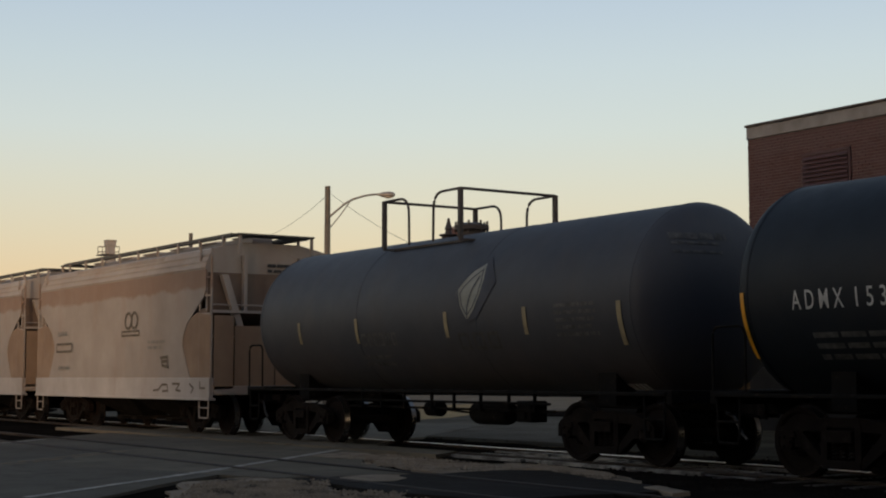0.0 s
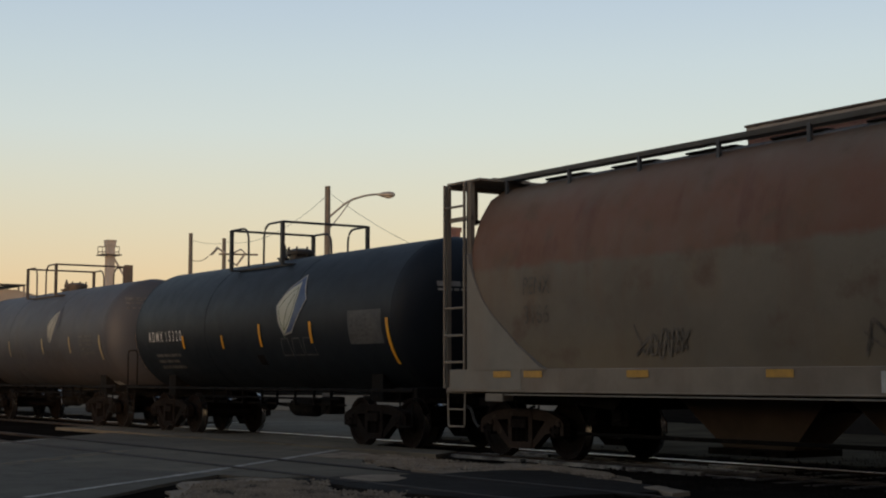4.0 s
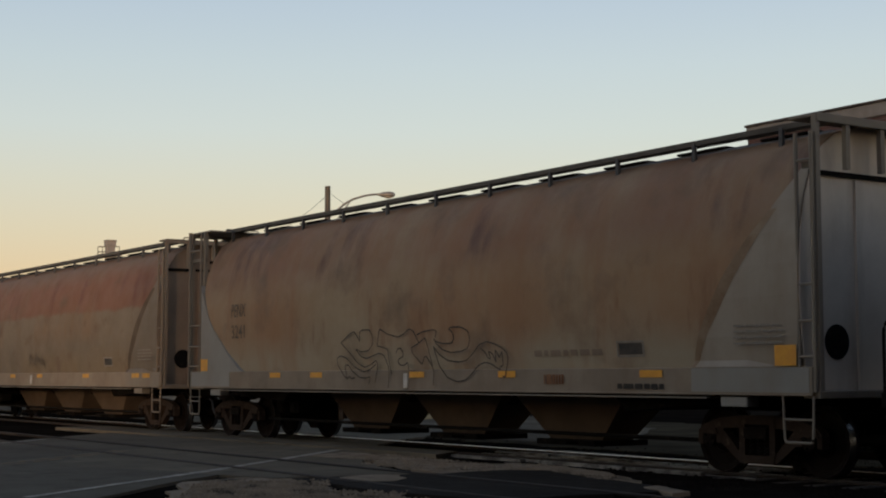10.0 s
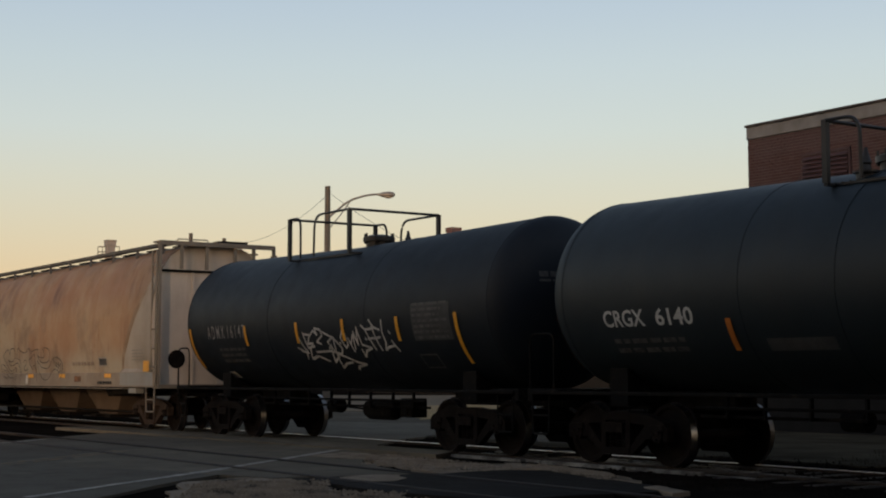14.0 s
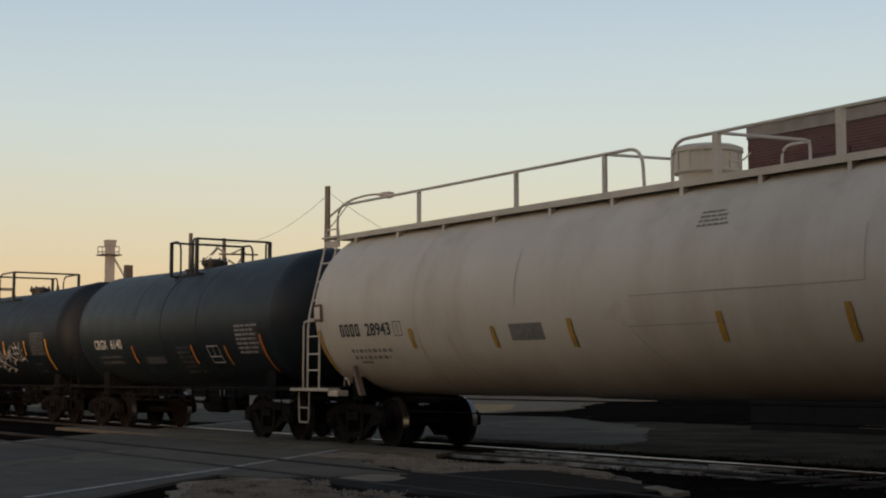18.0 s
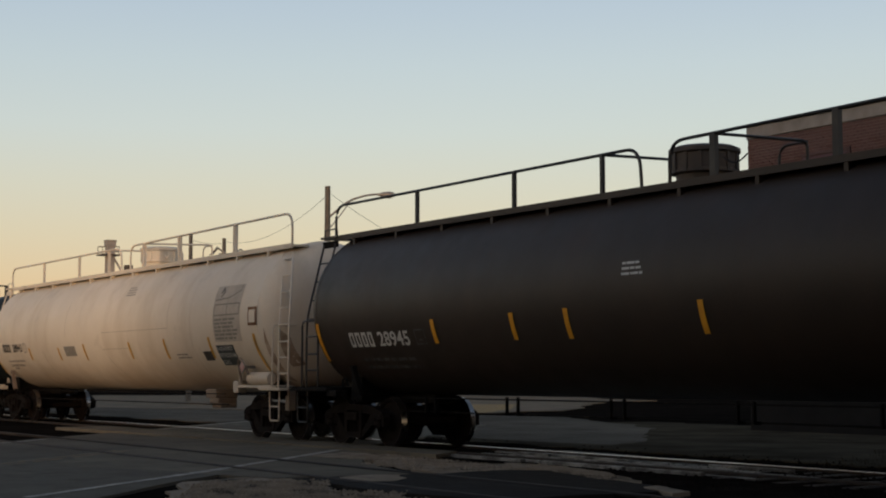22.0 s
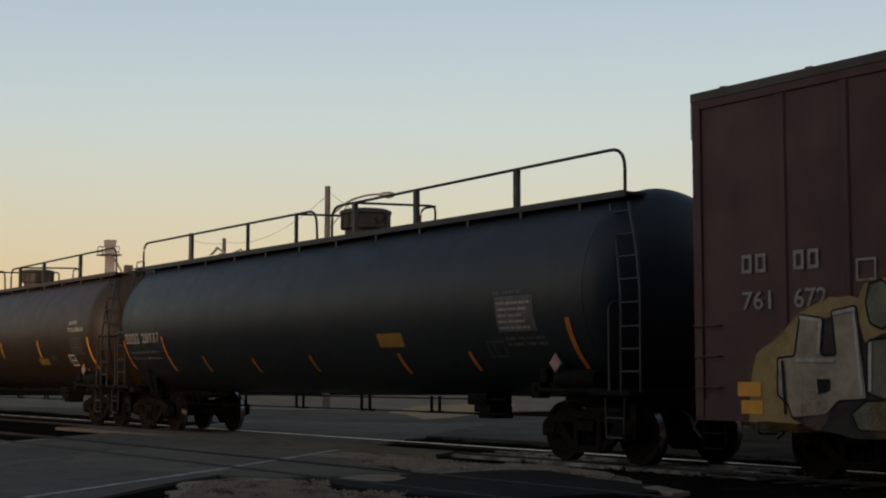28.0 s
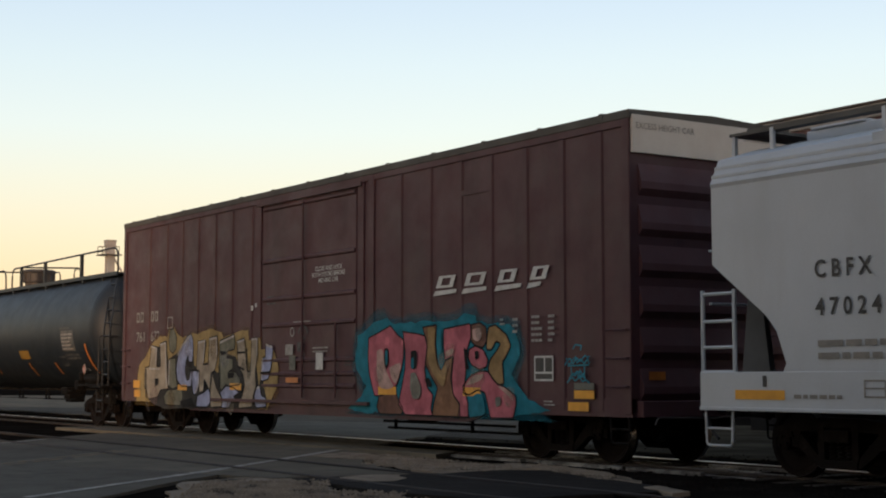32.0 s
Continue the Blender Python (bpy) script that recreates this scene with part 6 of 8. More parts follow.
    roof_walk(car, -L + 0.3, L - 0.3, walk_z, 0.62, 0.95, hatches, material, material, roof_z, [-e + 0.5 + i * (2 * e - 1) / 8 for i in range(9)])
    under_gear(car, 0.6)
    return car


def hopper_cream(s, marks):
    car = flat_hopper(s, "weathered cream two-bay covered hopper", 5.75, 4.1, CREAM, CREAMSILL, CREAMROOF, 0.8, 1.28, (-1.6, 1.6), 4.12, 3.66, 4.3, 4.5, ((0.0, 3.2), (0.12, 3.05), (0.6, 2.74), (1.0, 2.47), (1.2, 2.18), (1.22, 2.0), (1.03, 1.64), (0.85, 1.36)), False)
    if marks:
        side = flat_side
        bm = bmesh.new()
        for cx in (1.06, 1.46):
            pts = [(cx + 0.2 * math.cos(a), 2.66 + 0.19 * math.sin(a)) for a in (k * math.tau / 14 for k in range(15))]
            stroke2d(bm, pts, 0.07)
        painted("round_emblem", bm, side, WORNSTENCIL, car, "dark round emblem", 0.004, 0)
        framed("emblem_bar", 0.68, 1.76, 2.3, 2.4, 0.05, side, WORNSTENCIL, car)
        print_rows("stencil_block", 2.3, 3.35, 1.95, 2.22, 2, 91, side, GREYPAINT, car, lift=0.004)
        framed("stencil_frame", -4.04, -2.88, 1.98, 2.18, 0.06, side, WORNSTENCIL, car)
        print_rows("stencil_block", -4.0, -3.2, 2.4, 2.55, 1, 92, side, GREYPAINT, car, fill=0.8, cut=7, lift=0.004)
        print_rows("stencil_block", -3.9, -2.8, 1.48, 1.62, 1, 93, side, GREYPAINT, car, fill=0.8, cut=7, lift=0.004)
        brushed("painted_symbol", [[(3.1, 1.74), (3.5, 1.76)], [(3.14, 1.74), (3.2, 1.55)], [(3.2, 1.56), (3.56, 1.52)], [(3.48, 1.74), (3.5, 1.54)], [(3.2, 1.65), (3.48, 1.66)]], 0.07, side, WORNSTENCIL, car, lift=0.006)
        for line in ([(2.7, 0.98), (3.0, 1.0), (3.2, 1.12), (3.5, 1.12), (3.55, 0.98), (3.25, 0.97)], [(3.8, 1.14), (4.2, 1.14), (4.0, 1.0), (4.25, 0.98)], [(4.75, 1.14), (4.95, 1.05), (4.85, 0.95)], [(5.3, 1.18), (5.3, 1.05), (5.55, 1.05)]):
            brushed("sill_tag", [line], 0.05, side, WORNSTENCIL, car, "grey scribble on the sill", lift=0.006)
        print_rows("end_stencil", 0, 0.9, 3.65, 3.9, 2, 95, lambda x, z: -1.0, BLACKPAINT, car).matrix_basis = pose(5.5 - 0.98, -0.1, 0, 0, 0, 90)


def hopper_grey():
    car = flat_hopper(156.3, "clean pale grey covered hopper with black lettering", 8.15, 6.3, GREYWHITE, GREYWHITE, GREYWHITE, 0.87, 1.35, (-3.9, 0, 3.9), 4.14, 3.76, 4.36, 4.6, ((0.0, 2.75), (0.95, 2.05), (1.12, 1.85), (1.27, 1.45)), True)
    side = flat_side
    lettering("C B F X", -6.13, -5.25, 2.48, 2.7, side, BLACKPAINT, car, "black reporting letters", "reporting_mark", 0.02, lift=0.004)
    lettering("4 7 0 2 4", -6.13, -5.13, 2.02, 2.24, side, BLACKPAINT, car, "black wagon number", "wagon_number", 0.02, lift=0.004)
    print_rows("stencil_block", -6.1, -4.9, 1.5, 1.8, 2, 96, side, GREYPAINT, car, lift=0.004)
    panel("reflector_strip", -7.5, -6.65, 1.0, 1.12, side, YELLOW, car, "yellow reflective strip", lift=0.006)
    print_rows("stencil_block", -6.5, -5.7, 1.02, 1.08, 1, 97, side, GREYPAINT, car, fill=0.8, cut=8, lift=0.006)
    framed("stencil_box", -5.4, -5.1, 1.05, 1.24, 0.02, side, GREYPAINT, car, bars=(((-5.4, 1.15), (-5.1, 1.15)),))
    panel("sill_slot", -7.02, -6.95, 1.16, 1.3, side, BLACKPAINT, car, lift=0.006)


# ---- boxcar ----
def swollen(pts, d):
    """A polygon grown by d about its middle line."""
    cx, cz = sum(p[0] for p in pts) / len(pts), sum(p[1] for p in pts) / len(pts)
    wx, wz = max(p[0] for p in pts) - cx, max(p[1] for p in pts) - cz
    return [(cx + (x - cx) * (1 + d / wx), max(0.62, cz + (z - cz) * (1 + d / wz))) for x, z in pts]


def layered(car, side, polys, lift):
    """Spray-painted letters: a dark outline under each fill."""
    for name, colour, pts in polys:
        if colour != "cloud":
            cx, cz = sum(p[0] for p in pts) / len(pts), sum(p[1] for p in pts) / len(pts)
            pts = [(x, max(0.64, z)) for x, z in pts]
            pts = [tuple(p) for p in bend(pts + pts[:1], 0.025, 1)][1:]
            bm = bmesh.new()
            ring2d(bm, pts, 0.026)
            painted("spray_outline", bm, side, SPRAY["ink"], car, "", lift + 0.004, 0)
        bm = bmesh.new()
        outline2d(bm, pts)
        painted(name, bm, side, SPRAY[colour], car, "", lift, 0)
        lift += 0.0006


def boxcar():
    L = 9.48
    car = start_car("boxcar", 137.3, "oxide-red boxcar with graffiti and a plug door", "boxcar", 7.2, L)
    bm = bmesh.new()
    box(bm, -L, L, -1.585, 1.585, 0.78, 5.0)
    part("body", bm, BOXRED, car, smooth=False, bevel=0.015)
    bm = bmesh.new()
    prism(bm, [(-1.62, 4.95), (-1.62, 5.075), (0, 5.125), (1.62, 5.075), (1.62, 4.95)], -L - 0.02, L + 0.02, "x")
    roof = part("roof", bm, ROOFSTEEL, car, "shallow gabled grey steel roof", smooth=False, bevel=0.01)
    for i in range(13):
        x = -L + 0.6 + i * (2 * L - 1.2) / 12
        bm = bmesh.new()
        prism(bm, [(-1.626, 5.0), (-1.626, 5.087), (0, 5.14), (1.626, 5.087), (1.626, 5.0)], x - 0.045, x + 0.045, "x")
        part("roof_seam", bm, ROOFSTEEL, roof, smooth=False)
    ribs = [-7.89, -6.88, -6.0, -5.14, -4.25, -3.4, -2.46, 3.37, 4.31, 5.24, 6.09, 7.02, 7.93, 8.81]
    for sy in (-1, 1):
        for x in ribs:
            bm = bmesh.new()
            prism(bm, [(x - 0.085, sy * 1.58), (x - 0.05, sy * 1.61), (x + 0.05, sy * 1.61), (x + 0.085, sy * 1.58)], 0.8, 4.838, "z")
            part("side_post", bm, BOXRED, car, smooth=False)
        for x0, x1 in ((-2.2, -1.98), (1.94, 2.14), (2.3, 2.5), (-L, -L + 0.16), (L - 0.16, L)):
            boxed("door_post" if abs(x0) < 3 else "corner_post", (x0, x1, *sorted((sy * 1.55, sy * 1.615)), 0.76, 4.95), BOXRED, car, bevel=0.01)
        bm = bmesh.new()
        prism(bm, [(-L, 0.98), (-L, 0.72), (-6.2, 0.72), (-5.4, 0.56), (5.4, 0.56), (6.2, 0.72), (L, 0.72), (L, 0.98)], *sorted((sy * 1.52, sy * 1.6)))
        part("side_sill", bm, BOXRED, car, smooth=False)
        boxed("top_chord", (-L, L, *sorted((sy * 1.55, sy * 1.61)), 4.84, 4.96), BOXRED, car, bevel=0.01)
        # plug door
        door = boxed("plug_door", (-1.9, 1.86, *sorted((sy * 1.55, sy * 1.603)), 0.85, 4.78), BOXRED, car, "plug door with horizontal bars", bevel=0.01)
        for z in (1.12, 1.35, 1.62, 2.32, 2.85, 3.62, 4.7):
            bm = bmesh.new()
            prism(bm, [(sy * 1.6, z - 0.05), (sy * 1.635, z - 0.02), (sy * 1.635, z + 0.02), (sy * 1.6, z + 0.05)], -1.88, 1.84, "x")
            part("door_bar", bm, BOXRED, door, smooth=False)
        for x in (-0.1, 1.2):
            piped("lock_rod", [(x, sy * 1.66, 0.9), (x, sy * 1.66, 4.7 if x < 0 else 2.3)], 0.022, BOXRED, door)
        boxed("door_track", (-4.2, 2.4, *sorted((sy * 1.6, sy * 1.68)), 0.78, 0.84), BOXRED, car)
        boxed("door_track", (-2.1, 2.1, *sorted((sy * 1.6, sy * 1.66)), 4.78, 4.86), BOXRED, car)
        bm = bmesh.new()
        box(bm, 5.32, 6.02, *sorted((sy * 1.56, sy * 1.594)), 2.6, 4.3)
        box(bm, 5.28, 6.06, *sorted((sy * 1.58, sy * 1.61)), 4.26, 4.34)
        part("side_patch_panel", bm, BOXRED, car, smooth=False)
        for sx in (-1, 1):
            a, b = sorted((sx * (L - 0.5), sx * (L - 0.04)))
            for z in (1.15, 1.55, 1.95):
                piped("grab_iron", [(a, sy * 1.6, z), (a, sy * 1.66, z), (b, sy * 1.66, z), (b, sy * 1.6, z)], 0.012, BOXRED, car)
            step(car, sx * (L - 0.3), sy * 1.56, UNDER, 0.42, 0.78, 0.35, 0.55)
    for sx in (-1, 1):
        for z in [0.95 + 0.58 * i for i in range(6)]:
            bm = bmesh.new()
            prism(bm, [(sx * L, z), (sx * (L + 0.075), z + 0.1), (sx * (L + 0.075), z + 0.2), (sx * L, z + 0.46)], -1.45, 1.45)
            part("end_corrugation", bm, BOXEND, car, "horizontal corrugation of the end wall", smooth=False)
        boxed("end_panel", (*sorted((sx * L, sx * (L + 0.05))), -1.58, 1.58, 4.46, 5.0), WHITEPANEL, car, "white panel across the top of the end")
        for z in (1.3, 1.9, 2.5, 3.1, 3.7, 4.2):
            piped("end_grab", [(sx * (L + 0.1), 0.95, z), (sx * (L + 0.16), 0.95, z), (sx * (L + 0.16), 1.4, z), (sx * (L + 0.1), 1.4, z)], 0.013, BOXEND, car)
        boxed("end_sill", (*sorted((sx * (L - 0.1), sx * (L + 0.12))), -1.5, 1.5, 0.72, 0.95), BOXEND, car, bevel=0.01)
        piped("uncoupling_lever", bend([(sx * (L + 0.25), -1.4, 0.62), (sx * (L + 0.25), -1.35, 0.72), (sx * (L + 0.3), -0.3, 0.7), (sx * (L + 0.5), -0.05, 0.75)], 0.08), 0.013, DARKPIPE, car)
    bm = bmesh.new()
    text2d(bm, "EXCESS HEIGHT CAR", -1.52, -0.4, 4.8, 4.89, 0.004)
    text2d(bm, "EXCESS", 0.6, 1.1, 4.8, 4.89, 0.004)
    painted("end_lettering", bm, lambda x, z: 0.0, GREYPAINT, car, "grey warning lettering", 0.0, 0).matrix_basis = pose(L + 0.055, 0, 0, 0, 0, 90)
    print_rows("end_stencil", 0.5, 1.3, 3.2, 4.0, 4, 101, lambda x, z: 0, DIMPAINT, car, fill=0.25).matrix_basis = pose(L + 0.085, 0, 0, 0, 0, 90)
    boxed("reflector_strip", (L + 0.08, L + 0.085, -1.35, -1.05, 1.24, 1.36), ORANGE, car, "orange reflective strip")
    boxed("centre_sill", (-L, L, -0.3, 0.3, 0.55, 0.8), UNDER, car, bevel=0.02)
    under_gear(car, 2.5)
    brake_pipes(car, 2.2, 6.2, 0.5, -1.2, 0.12, (2.6, 5.0))

    def side(x, z):
        return -1.602
    # marks and stencils
    marked("mark_block", -8.6, -8.12, 2.6, 2.84, 2, side, MIDPAINT, car, "dusty block mark", 0.004)
    marked("mark_block", -7.72, -7.25, 2.6, 2.84, 2, side, MIDPAINT, car, "dusty block mark", 0.004)
    lettering("761", -8.6, -8.1, 2.13, 2.37, side, MIDPAINT, car, "white wagon number", "wagon_number", lift=0.004)
    lettering("672", -7.72, -7.19, 2.13, 2.37, side, MIDPAINT, car, "white wagon number", "wagon_number", lift=0.004)
    framed("stencil_box", -6.72, -6.45, 2.42, 2.66, 0.03, side, MIDPAINT, car)
    for x, w, u in ((4.53, 0.5, 0.66), (5.37, 0.53, 0.67), (6.29, 0.44, 0.68), (7.14, 0.4, 0.33)):
        bm = bmesh.new()
        for d, e, z0, z1 in ((0.0, w, 2.77, 2.81), (0.0, w, 2.93, 2.97), (0.0, 0.13, 2.81, 2.93), (w - 0.12, w, 2.81, 2.93)):
            outline2d(bm, [(x + d + (z0 - 2.77) * 0.5, z0), (x + e + (z0 - 2.77) * 0.5, z0), (x + e + (z1 - 2.77) * 0.5, z1), (x + d + (z1 - 2.77) * 0.5, z1)])
        painted("emblem_block", bm, side, WHITEPAINT, car, "slanted white block of the emblem", 0.012, 0)
        bm = bmesh.new()
        outline2d(bm, [(x - 0.08, 2.64), (x - 0.06 + u, 2.675), (x - 0.04 + u, 2.735), (x - 0.02, 2.725)])
        painted("emblem_bar", bm, side, WHITEPAINT, car, "white bar under the emblem", 0.012, 0)
    for text, x0, x1, z0 in (("CLOSE AND LOCK", 0.32, 1.37, 3.31), ("BOTH DOORS BEFORE", 0.2, 1.47, 3.195), ("MOVING CAR", 0.46, 1.22, 3.08)):
        lettering(text, x0, x1, z0, z0 + 0.088, side, WHITEPAINT, car, "white door warning lettering", "door_warning", 0.012, lift=0.012)
    ring = [(-0.545 + 0.075 * math.cos(k * math.tau / 14), 2.17 + 0.085 * math.sin(k * math.tau / 14)) for k in range(14)]
    bm = bmesh.new()
    ring2d(bm, ring, 0.03)
    painted("round_stencil", bm, side, MIDPAINT, car, "dusty white ring stencil", 0.04, 0)
    for a0, a1 in ((0.15, 1.25), (1.9, 3.0)):
        arc = [(-0.1 + 0.18 * math.cos(a0 + (a1 - a0) * k / 5), 2.12 + 0.15 * math.sin(a0 + (a1 - a0) * k / 5)) for k in range(6)]
        brushed("arc_stencil", [arc], 0.05, side, DIMPAINT, car, "faded arched lettering block", lift=0.04)
    panel("stencil_bar", -0.17, -0.03, 2.03, 2.07, side, DIMPAINT, car, lift=0.04)
    panel("stencil_bar", -0.5, 0.19, 2.35, 2.375, side, MIDPAINT, car, lift=0.04)
    print_rows("stencil_block", 0.29, 0.95, 1.76, 1.9, 2, 107, side, MIDPAINT, car, fill=0.4, cut=4, lift=0.04)
    print_rows("stencil_block", -1.7, -1.3, 2.75, 2.95, 3, 103, side, DIMPAINT, car, fill=0.5, cut=2, lift=0.012)
    for x0, x1, z0, z1, m in ((-0.83, -0.51, 1.72, 1.93, MIDPAINT), (-0.66, -0.4, 1.43, 1.71, SPRAY["grey"]), (0.42, 0.7, 1.43, 1.75, WHITEPAINT), (-0.33, -0.12, 1.78, 1.97, DIMPAINT)):
        panel("paper_placard", x0, x1, z0, z1, side, m, car, "weathered paper placard", lift=0.04)
    panel("placard", -2.4, -2.3, 2.66, 2.76, side, WHITEPAINT, car, lift=0.02)
    panel("placard", -2.22, -2.14, 2.72, 2.8, side, WHITEPAINT, car, lift=0.02)
    print_rows("stencil_block", 1.45, 1.8, 1.5, 1.7, 3, 104, side, DIMPAINT, car, lift=0.012)
    panel("reflector_strip", -0.78, -0.28, 1.18, 1.28, side, ORANGE, car, "orange reflective strip", lift=0.05)
    for x0, x1, z0, z1 in ((2.7, 3.3, 0.98, 1.12), (5.35, 5.85, 0.98, 1.12), (-8.68, -8.28, 1.04, 1.22), (-8.62, -8.25, 0.82, 0.99), (-6.05, -5.55, 1.0, 1.12), (-3.35, -2.8, 1.02, 1.16), (8.23, 8.69, 0.97, 1.09), (8.09, 8.56, 0.79, 0.92)):
        panel("reflector_strip", x0, x1, z0, z1, side, YELLOW, car, "yellow reflective strip", lift=0.03)
    for x0, x1, z0, z1, rows, seed, cut in ((7.2, 7.5, 1.82, 2.27, 5, 105, 3), (7.62, 7.78, 1.82, 2.27, 5, 108, 2), (6.38, 6.52, 2.1, 2.24, 2, 106, 2), (6.72, 6.86, 1.97, 2.25, 3, 109, 2), (7.5, 7.8, 0.86, 0.96, 2, 110, 3)):
        print_rows("data_block", x0, x1, z0, z1, rows, seed, side, MIDPAINT, car, fill=0.45, cut=cut, lift=0.03)
    framed("stencil_box", 7.26, 7.7, 1.24, 1.59, 0.03, side, WHITEPAINT, car, bars=(((7.26, 1.35), (7.7, 1.35)), ((7.5, 1.35), (7.5, 1.59))))
    panel("stencil_ground", 7.28, 7.68, 1.26, 1.57, side, BLACKPAINT, car, lift=0.004)
    panel("faded_board", 8.23, 8.69, 1.1, 1.2, side, SPRAY["grey"], car, "grey painted-over strip", lift=0.03)
    # first piece of graffiti
    cloud = [(-8.51, 0.73), (-8.45, 1.16), (-8.37, 1.57), (-7.85, 1.85), (-7.61, 2.07), (-7.13, 2.24), (-6.7, 2.22), (-6.62, 2.36), (-6.3, 2.43), (-6.08, 2.23), (-5.83, 2.18), (-5.5, 2.21), (-5.33, 2.28), (-5.08, 2.24), (-4.59, 2.32), (-4.27, 2.35), (-3.81, 2.24), (-3.69, 2.15), (-3.14, 2.2), (-2.92, 2.27), (-2.53, 2.26), (-2.47, 2.03), (-1.98, 2.08), (-1.93, 1.85), (-1.36, 1.82), (-1.17, 1.51), (-1.2, 1.1), (-1.43, 0.84), (-1.63, 0.65), (-5.94, 0.55), (-6.84, 0.7)]

    def cap(x, z):
        return -1.618
    rng = random.Random(21)
    for out, lift, m, name in ((0.09, 0.0025, MIST["ochre"], "overspray"), (0.0, 0.004, SPRAY["ochre"], "spray_cloud")):
        bm = bmesh.new()
        outline2d(bm, ragged(swollen(cloud, out), rng, 0.12, 0.018))
        painted(name, bm, cap, m, car, "ochre spray-paint cloud" if out == 0 else "fine ochre overspray", lift, 0)
    bm = bmesh.new()
    outline2d(bm, ragged([(-7.76, 0.76), (-7.61, 1.97), (-6.73, 2.05), (-6.62, 1.7), (-6.12, 1.84), (-5.76, 2.02), (-5.25, 1.92), (-5.17, 1.54), (-4.88, 1.45), (-4.35, 1.54), (-3.99, 1.4), (-3.81, 1.44), (-3.51, 1.79), (-3.07, 1.7), (-2.86, 1.44), (-2.44, 1.31), (-2.1, 1.51), (-1.99, 1.1), (-1.86, 1.51), (-1.78, 1.1), (-1.63, 0.86), (-1.63, 0.66), (-6.84, 0.56)], rng, 0.2, 0.02))
    painted("spray_shadow", bm, cap, SPRAY["grime"], car, "dark sprayed shade between the letters", 0.006, 0)
